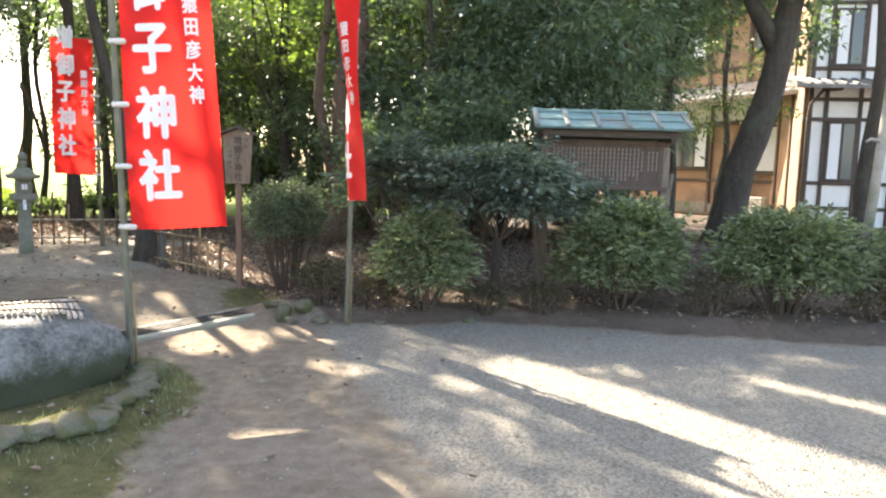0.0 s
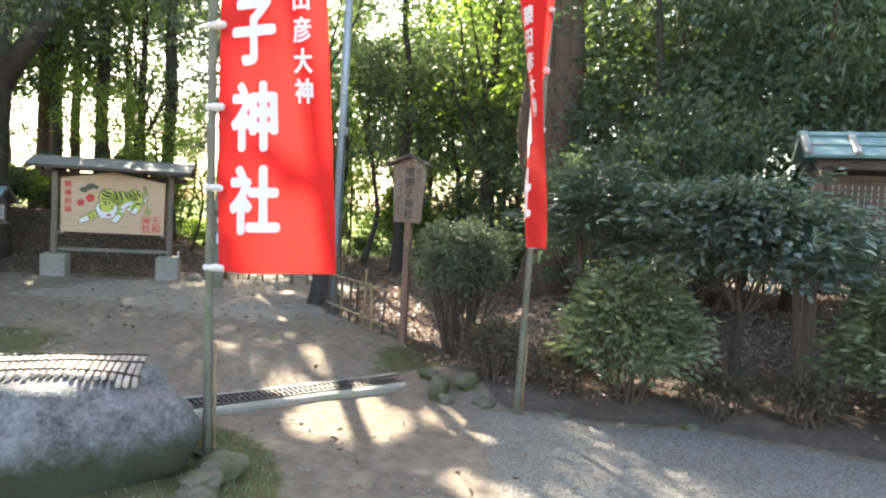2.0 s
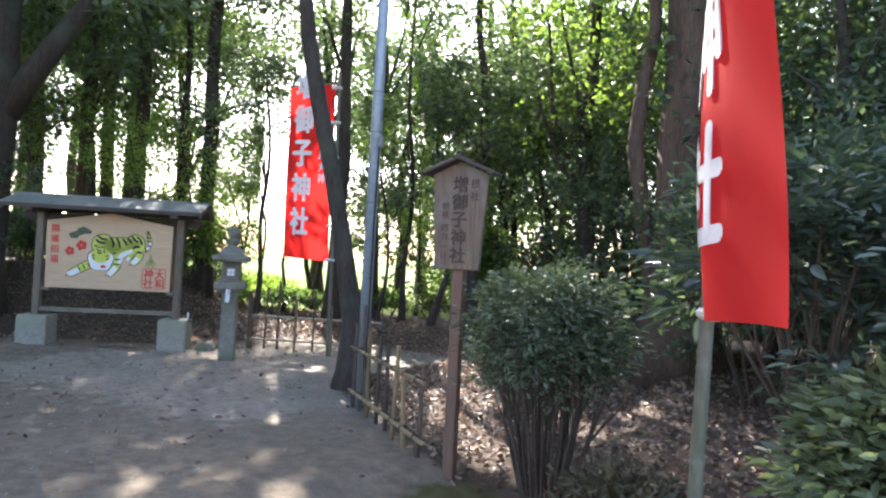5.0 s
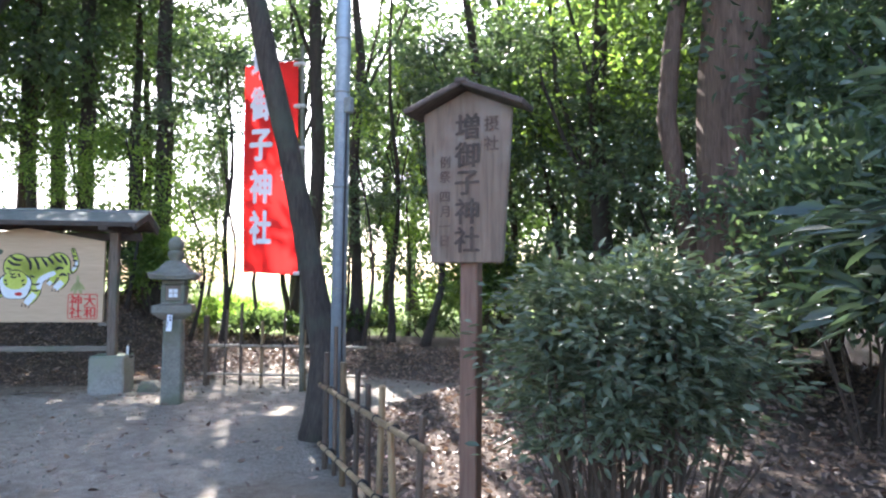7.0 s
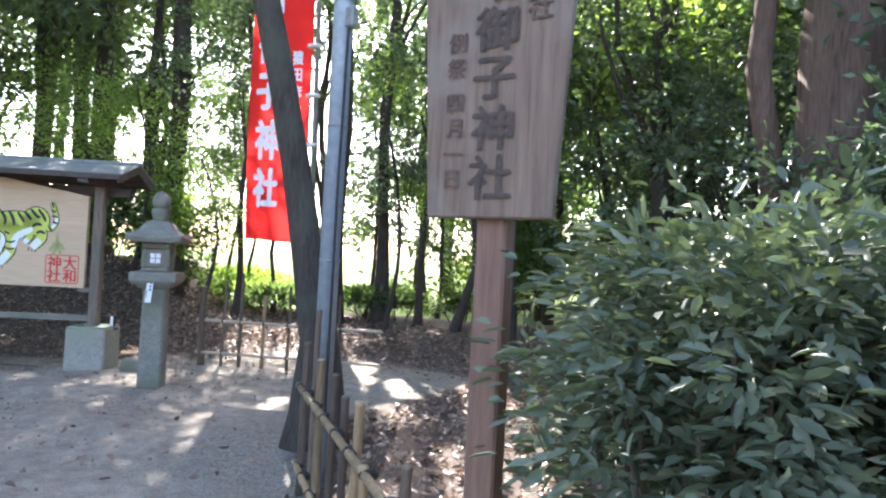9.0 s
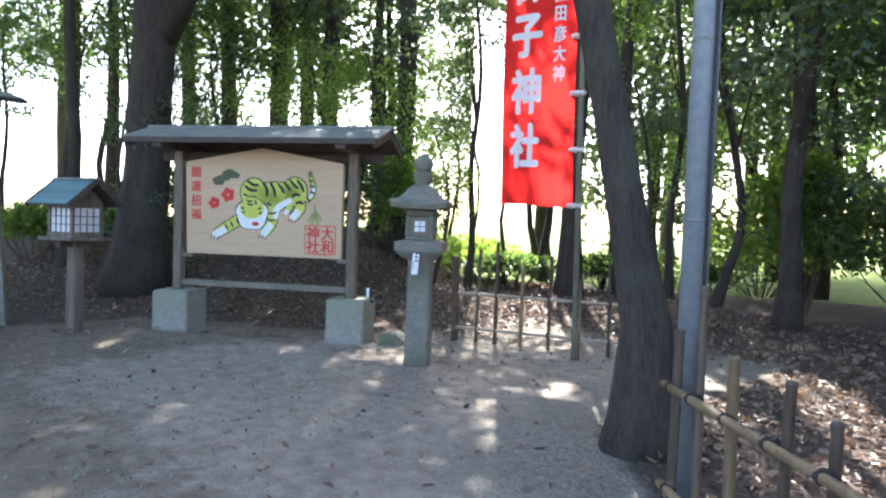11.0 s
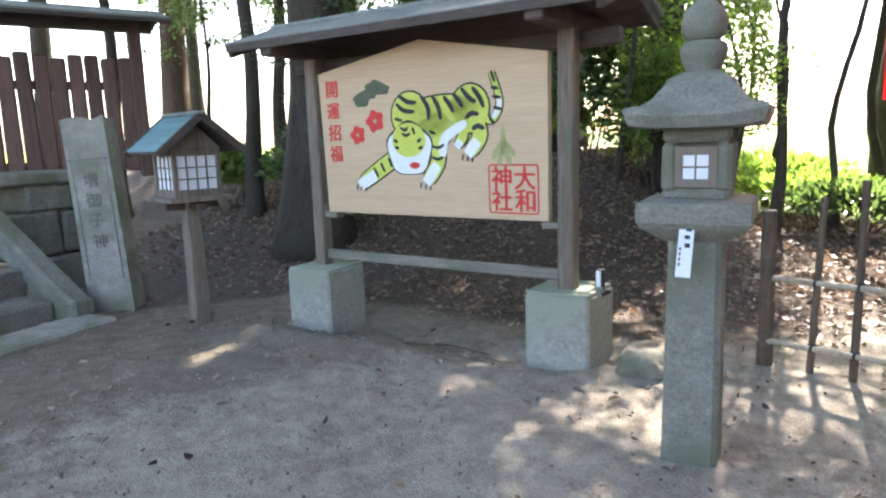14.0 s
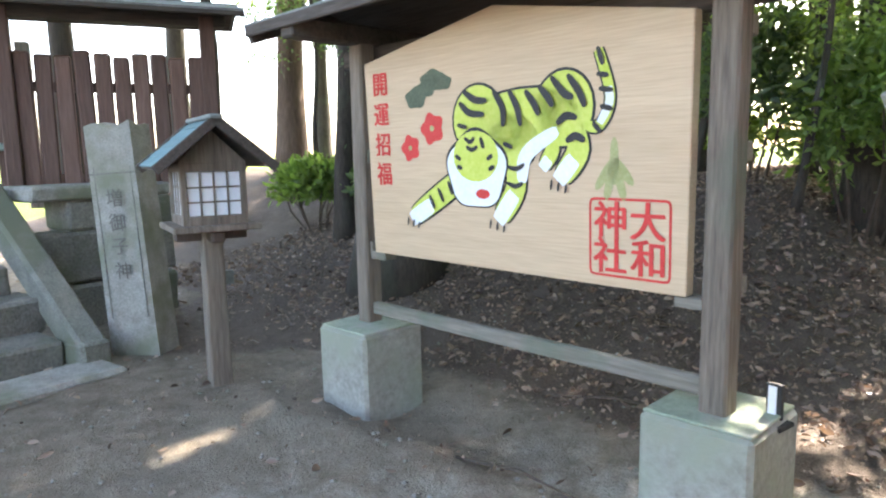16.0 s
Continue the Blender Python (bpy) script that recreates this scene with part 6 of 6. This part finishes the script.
def house():
    far, near = Vector((7.4, 24.5, 0)), Vector((10.7, 19.2, 0))
    d = (near - far)
    yaw = math.degrees(math.atan2(d.y, d.x))
    z0 = 0.55
    ob = thing("house", pose(far.x, far.y, z0, 0, 0, yaw), "two-storey timber house with ochre walls under grey tiled roofs", "house")
    L = d.length
    # local x along the ochre wall towards the white wing, local -y faces the garden
    part("wall", box((L + 4, 0.25, 3.0), (L / 2 - 2, 0.125, 1.35), 0), OCHRE, ob, "ochre plaster wall")
    part("frieze", box((L + 4, 0.25, 0.75), (L / 2 - 2, 0.122, 3.225), 0), PLASTER, ob, "pale plaster band under the eave")
    part("upper_wall", box((L + 3, 0.25, 3.4), (L / 2 - 2, 1.2, 5.5), 0), OCHRE, ob, "sunlit ochre upper wall")
    part("plinth", box((L + 4, 0.06, 0.35), (L / 2 - 2, -0.03, 0.1), 0), STONE_DARK, ob)
    for x in (-1.2, 0.35, 2.05, 3.55, 4.6, L - 0.1):
        part("timber_post", box((0.12, 0.06, 3.5), (x, -0.032, 1.7), 0.006), WOOD_BROWN, ob)
    part("timber_beam", box((L + 4, 0.06, 0.13), (L / 2 - 2, -0.034, 2.86), 0.006), WOOD_BROWN, ob)
    part("timber_beam", box((L + 4, 0.06, 0.10), (L / 2 - 2, -0.034, 1.02), 0.006), WOOD_BROWN, ob)
    sliding_window(ob, 1.2, 2.1, 1.5, 1.4, 0.0, 3, "dark-framed sliding window with a papered pane", (2,))
    sliding_window(ob, 4.07, 2.0, 0.75, 1.45, 0.0, 1, "dark-framed window with a papered pane", (0,))
    part("drain_pipe", tube([(4.85, -0.10, 0.0), (4.85, -0.10, 3.4)], [0.045, 0.045], 10), COPPER_GREY, ob, "grey rain pipe", True)
    part("porch_block", box((0.5, 0.35, 0.55), (4.3, -0.6, 0.27), 0.03, jitter=0.02), STONE_PALE, ob, "pale stone block at the wall's foot")
    slope = pose(0, 0, 0, 17, 0, 0)
    roof = part("lower_roof", box((L + 5, 2.1, 0.12), (L / 2 - 2, 0.05, 3.86), 0.02, slope), ROOF_TILE, ob, "grey tiled lower roof")
    for i in range(38):
        part("tile_roll", box((0.10, 2.12, 0.07), (-3.9 + i * 0.27, 0.05, 3.93), 0.025, slope), ROOF_TILE, roof)
    part("eave_board", box((L + 5, 0.05, 0.10), (L / 2 - 2, -0.95, 3.50), 0.006), WOOD_BROWN, ob)
    for i in range(20):
        part("rafter_end", box((0.06, 0.9, 0.07), (-3.7 + i * 0.5, -0.48, 3.62), 0.006, slope), WOOD_BROWN, ob)
    for x in (-2.0, -0.5, 1.0, 2.5, 4.0, 5.5):
        part("timber_post", box((0.12, 0.06, 3.4), (x, 1.045, 5.5), 0.006), WOOD_BROWN, ob)
    for z in (4.75, 6.6):
        part("timber_beam", box((L + 3, 0.06, 0.12), (L / 2 - 2, 1.043, z), 0.006), WOOD_BROWN, ob)
    for x in (0.25, 3.25):
        sliding_window(ob, x, 5.75, 1.2, 1.2, 1.075, 2, "dark-framed upper window", (1,))
    part("upper_roof", box((L + 6, 4.5, 0.2), (L / 2 - 2, 2.4, 7.6), 0.03, pose(0, 0, 0, 18, 0, 0)), ROOF_TILE, ob, "grey tiled upper roof")
    # white wing
    w = thing("house_wing", pose(9.5, 18.71, z0, 0, 0, -6), "white plaster house wing with dark timber frames and windows", "house")
    part("wall", box((6.5, 3.0, 6.9), (3.25, 1.5, 3.3), 0), PLASTER, w, "white plaster wall")
    part("side_wall", box((0.06, 3.0, 6.88), (-0.033, 1.52, 3.3), 0), OCHRE, w, "ochre plaster side wall")
    for y in (0.06, 0.9, 1.8, 2.7):
        part("timber_post", box((0.05, 0.11, 6.8), (-0.088, y, 3.3), 0.005), WOOD_BROWN, w)
    for z in (0.35, 1.02, 2.72, 3.25, 4.05, 5.75):
        part("timber_beam", box((6.5, 0.06, 0.10), (3.25, -0.03, z), 0.005), WOOD_DARK, w)
    for x in (0.05, 0.45, 1.30, 2.2, 3.1, 4.4, 5.4, 6.4):
        part("timber_post", box((0.09, 0.06, 6.8), (x, -0.034, 3.3), 0.005), WOOD_DARK, w)
    for z, tall in ((1.87, 1.6), (4.85, 1.5)):
        for x in (0.875, 2.65):
            sliding_window(w, x, z, 0.76, tall, -0.03, 2, "dark-framed sliding window", (0,))
    part("drain_pipe", tube([(0.25, -0.35, 3.5), (0.0, -0.15, 3.1), (-0.02, -0.10, 2.8), (-0.02, -0.10, 0.0)], [0.04] * 4, 10), WOOD_DARK, w, "dark rain pipe", True)
    eave = part("eave", box((7.6, 1.3, 0.1), (3.1, -0.42, 3.62), 0.01, pose(0, 0, 0, 14, 0, 0)), ROOF_TILE, w, "grey tiled eave")
    for i in range(27):
        part("tile_roll", box((0.10, 1.32, 0.06), (-0.62 + i * 0.28, -0.42, 3.69), 0.02, pose(0, 0, 0, 14, 0, 0)), ROOF_TILE, eave)
    part("roof", box((7.6, 4.6, 0.2), (3.25, 1.4, 7.1), 0.03, pose(0, 0, 0, 6, 0, 0)), ROOF_TILE, w, "grey tiled roof")


house()


def pale_pole():
    x, y = 4.87, 8.05
    ob = thing("pale_pole", pose(x, y, ground_z(x, y)), "pale grey leaning post with a short side branch", "pole")
    part("shaft", tube([(0, 0, -0.1), (0.12, 0, 1.6), (0.32, 0.05, 4.6)], [0.06, 0.055, 0.05], 12), STONE_PALE, ob, smooth=True)
    part("arm", tube([(0.15, 0, 1.9), (0.0, -0.02, 1.93), (-0.06, -0.02, 1.90)], [0.022, 0.02, 0.016], 8), STONE_PALE, ob, smooth=True)


pale_pole()


# ---- boulder basin with its cane mat, ring of stones ----
def boulder():
    ob = finish("boulder", bmesh.new(), BOULDER)
    bm = bmesh.new()
    bmesh.ops.create_icosphere(bm, subdivisions=5, radius=1.0)
    for v in bm.verts:
        n = v.co.normalized()
        k = 1 + 0.16 * noise.noise(n * 1.5 + Vector((4, 1, 0))) + 0.07 * noise.noise(n * 3.2) + 0.022 * noise.noise(n * 9)
        z = n.z
        z = math.copysign(abs(z) ** 0.8, z)
        v.co = Vector((n.x * 0.76 * k, n.y * 0.53 * k, z * 0.40 * k))
        if v.co.z > 0.33:
            v.co.z = 0.33 + (v.co.z - 0.33) * 0.3
    bm.to_mesh(ob.data)
    bm.free()
    ob.data.polygons.foreach_set("use_smooth", [True] * len(ob.data.polygons))
    ob.matrix_world = pose(-2.82, 4.26, 0.27, 0, 0, 38)
    tagged(ob, "large rounded blue-grey boulder with pale scuffs", "boulder")
    m = thing("cane_mat", ob.matrix_world.copy(), "bleached cane mat tied with cord over the boulder", "mat")
    v = np.empty(len(ob.data.vertices) * 3, np.float32)
    ob.data.vertices.foreach_get("co", v)
    v = v.reshape(-1, 3)

    def top(x, y):
        near = v[np.hypot(v[:, 0] - x, v[:, 1] - y) < 0.075]
        return float(near[:, 2].max()) if len(near) else 0.2

    n = 36
    for i in range(n):
        x = -0.66 + i * 0.033
        a, b = -0.25 + random.uniform(-0.02, 0.02), 0.26 + random.uniform(-0.02, 0.02)
        pts = [(x + random.uniform(-0.003, 0.003), a + (b - a) * k / 6, top(x, a + (b - a) * k / 6) + 0.014) for k in range(7)]
        part("cane_slat", tube(pts, [0.0135] * 7, 6), MAT_CANE, m)
    for y in (-0.18, 0.0, 0.18):
        part("cord", tube([(-0.68 + k * 0.1, y, top(-0.68 + k * 0.1, y) + 0.030) for k in range(13)], [0.005] * 13, 5), ROPE, m, "dark tying cord")


boulder()


def rock(x, y, r, mat, label, squash=0.6, name="edge_stone", group="edging stones", sink=0.3):
    bm = bmesh.new()
    bmesh.ops.create_icosphere(bm, subdivisions=3, radius=1.0)
    o = Vector((x * 7.3, y * 3.1, r * 9))
    for v in bm.verts:
        n = v.co.normalized()
        k = 1 + 0.42 * noise.noise(n * 1.4 + o) + 0.14 * noise.noise(n * 3.0 + o) + 0.05 * noise.noise(n * 7.0 + o)
        v.co = Vector((n.x * r * k, n.y * r * 0.85 * k, n.z * r * squash * k))
    ob = finish(name, bm, mat, smooth=True)
    ob.matrix_world = pose(x, y, ground_z(x, y) + r * squash * (1 - sink) * 0.6, 0, 0, random.uniform(0, 360))
    return tagged(ob, label, "stone", group)


for i in range(20):
    a = radians(-120 + i * 8.8 + random.uniform(-2, 2))
    q = 0.92 + random.uniform(-0.05, 0.05)
    rock(-2.75 + q * math.cos(a), 4.15 + q * math.sin(a), random.uniform(0.085, 0.13), STONE_MOSS, "half-buried mossy stone edging the mound", random.uniform(0.3, 0.45))
for x, y, r, q in ((-1.60, 6.88, 0.09, 1.4), (-1.42, 7.02, 0.115, 0.7), (-1.22, 6.86, 0.08, 0.6), (-1.80, 7.12, 0.10, 0.4), (-0.62, 6.9, 0.07, 0.4), (-1.5, 6.75, 0.07, 0.8), (0.3, 7.06, 0.08, 0.5)):
    rock(x, y, r, STONE_MOSS, "mossy edging stone of the planted bed", q)
rock(-7.05, 10.42, 0.13, STONE, "grey fieldstone beside a footing", 0.6)


# ---- drain with its grating ----
def drain():
    a, c = Vector((-3.05, 5.60, 0)), Vector((-1.93, 7.33, 0))
    d = (c - a)
    L, yaw = d.length, math.degrees(math.atan2(d.y, d.x))
    ob = thing("drain", pose(a.x, a.y, 0.052, 0, 0, yaw), "iron drain grating set between worn concrete kerbs", "drain", kind="structure")
    # shallow floor coloured near-black to stand for the shaded depth
    part("channel", box((L, 0.20, 0.04), (L / 2, 0, -0.06), 0), BLACK, ob, "drain channel floor painted near-black as shade")
    for y in (-0.15, 0.15):
        part("kerb", box((L + 0.05, 0.06 if y > 0 else 0.08, 0.16), (L / 2, y * (0.95 if y > 0 else 1.03), -0.066), 0.012, jitter=0.006), CONCRETE, ob, "worn concrete kerb")
    for y in (-0.105, 0.0, 0.105):
        part("grate_bar", box((L, 0.014, 0.03), (L / 2, y, 0.005), 0.002), IRON, ob)
    slat = bpy.data.meshes.new("grate_slat")
    bm = box((0.016, 0.20, 0.028), (0, 0, 0), 0)
    bm.to_mesh(slat)
    bm.free()
    slat.materials.append(IRON)
    n = int(L / 0.042)
    for i in range(n):
        o = new("grate_slat", slat)
        o.parent = ob
        o.matrix_local = pose(0.02 + i * 0.042, 0, 0.004)


drain()


# ---- small things ----
def small_things():
    p = Vector((-8.03, 9.765, 0)) + U * 0.93 + Vector((-0.574, 0.819, 0)) * 0.08
    s = thing("small_plate", pose(p.x, p.y, 0.545, 0, 0, BOARD_YAW - 8), "small dark upright plate with a white label on a flat foot", "label stand")
    part("foot", box((0.09, 0.08, 0.015), (0, 0, 0.008), 0.004), ROPE, s)
    part("plate", box((0.045, 0.018, 0.11), (0, 0.01, 0.068), 0.003), INK_BLACK, s)
    part("label", box((0.024, 0.003, 0.09), (-0.002, -0.002, 0.072), 0), PAPER, s, "white label strip")
    b = finish("bamboo_piece", cane((-0.09, 0, 0), (0.09, 0, 0), 0.028, 0.18, 10), BAMBOO, smooth=True)
    b.matrix_world = pose(-7.03, 10.62, ground_z(-7.03, 10.62) + 0.03, 0, 0, 20)
    tagged(b, "short cut piece of green bamboo on the ground", "bamboo")
    st = thing("stick_barrier", pose(-3.75, 4.25, ground_z(-3.75, 4.25), 0, 0, 30), "two crossed dark sticks of a low barrier", "stakes")
    part("stick", tube([(-0.25, 0, -0.05), (0.05, 0.02, 0.34)], [0.02, 0.016], 8), BAMBOO_DARK, st)
    part("stick", tube([(0.1, 0, -0.05), (-0.1, 0.03, 0.30)], [0.02, 0.016], 8), BAMBOO_DARK, st)
    for x, y, a, ln in ((-7.75, 9.72, 40, 0.5), (-8.3, 10.3, 60, 0.6)):
        t = finish("fallen_twig", tube([(-ln / 2, 0, 0), (0, ln * 0.07, 0.012), (ln / 2, 0, 0.004)], [0.008, 0.007, 0.003], 6), TWIG, smooth=True)
        t.matrix_world = pose(x, y, ground_z(x, y) + 0.012, 0, 0, a)
        tagged(t, "dry fallen twig on the bare earth", "twig", "fallen twigs")


small_things()


def litter():
    """Dead leaves: thick on the banks and beds, thin on the bare earth."""
    def strew(name, label, n, test, leaf, wide, tilt):
        out = []
        while len(out) < n:
            x, y = random.uniform(-12.5, 5.0), random.uniform(2.0, 14.5)
            if random.random() < test(x, y):
                out.append((x, y, ground_z(x, y) + 0.012 + random.random() * 0.02))
        p = np.array(out)
        w = RNG.normal(size=p.shape) * np.array([1, 1, tilt])
        tagged(new(name, leaf_mesh(name, p, w, leaf, wide, LEAF_DEAD, 0.3, True)), label, "leaves", kind="stuff")

    def thick(x, y):
        s = (x + 8.0) * -0.573 + (y - 9.76) * 0.82
        drift = 0.5 + 0.5 * noise.noise(Vector((x * 1.3, y * 1.3, 7.0))) + 0.35 * noise.noise(Vector((x * 4.1, y * 4.1, 2.0)))
        bank = float(smooth(s, 0.2, 0.9) * smooth(-x, 6.4, 7.6)) * float(smooth(drift + 0.30 * float(smooth(s, 0.8, 2.2)), 0.18, 0.72))
        bed = float(smooth(y - float(bed_edge(x)), 0.1, 0.4) * smooth(x - max(-2.35 - 1.25 * (y - 7.9), -4.6), -0.1, 0.35))
        back = float(smooth(y, 11.8, 12.6)) * 0.6
        bed *= 1 - 0.8 * float(smooth(x, -0.7, 0.2)) * (1 - float(smooth(y, 8.0, 9.0)))
        return max(bank, bed, back)

    strew("fallen_leaves", "thick brown and tan dead leaves on the beds and banks", 40000, thick, 0.052, 0.025, 0.4)
    strew("leaf_crumbs", "small brown leaf crumbs trodden into the earth", 11000, lambda x, y: (0.75 if thick(x, y) > 0.15 else 0.09) if x < -5.2 and 7.4 < y < 12.5 else 0.0, 0.022, 0.012, 0.5)
    strew("scattered_leaves", "few curled dead leaves scattered on bare earth", 850, lambda x, y: 1.0 if x < -0.5 and y > 3 and thick(x, y) < 0.2 else 0.05, 0.055, 0.026, 0.3)


litter()


def pebbles():
    """Loose grit and small stones on the earth and gravel."""
    n = 5200
    x = RNG.uniform(-9.5, 3.5, n)
    y = RNG.uniform(2.2, 11.5, n)
    ok = (y < bed_edge(x) - 0.05) | (x < -3.8 - 0.4 * (y - 8))
    x, y = x[ok], y[ok]
    n = len(x)
    z = height(x, y) + 0.004
    r = RNG.uniform(0.006, 0.016, n)[:, None, None]
    oct_ = np.array([[1, 0, 0], [0, 1, 0], [-1, 0, 0], [0, -1, 0], [0, 0, 0.7], [0, 0, -0.5]], float)
    v = np.stack([x, y, z], -1)[:, None, :] + oct_[None] * r * RNG.uniform(0.6, 1.3, (n, 6, 1))
    b = (np.arange(n) * 6)[:, None]
    f = np.concatenate([b + np.array(t) for t in ((0, 1, 4), (1, 2, 4), (2, 3, 4), (3, 0, 4), (1, 0, 5), (2, 1, 5), (3, 2, 5), (0, 3, 5))])
    tagged(new("pebbles", raw_mesh("pebbles", v.reshape(-1, 3), f, STONE_PALE)), "small grey loose pebbles on the earth", "pebbles", kind="stuff")


pebbles()


def grass_tufts():
    pts, ways = [], []
    for _ in range(2600):
        a = random.uniform(0, 6.28)
        r = random.gauss(0.98, 0.14)
        x, y = -2.75 + r * math.cos(a), 4.15 + r * math.sin(a)
        pts.append((x, y, ground_z(x, y) - 0.005))
        ways.append((random.gauss(0, 0.5), random.gauss(0, 0.5), 1.0))
    tagged(new("grass_tufts", leaf_mesh("grass_tufts", np.array(pts), np.array(ways), 0.06, 0.007, LEAF_BUSH)), "thin green grass round the boulder", "grass", kind="stuff")


grass_tufts()
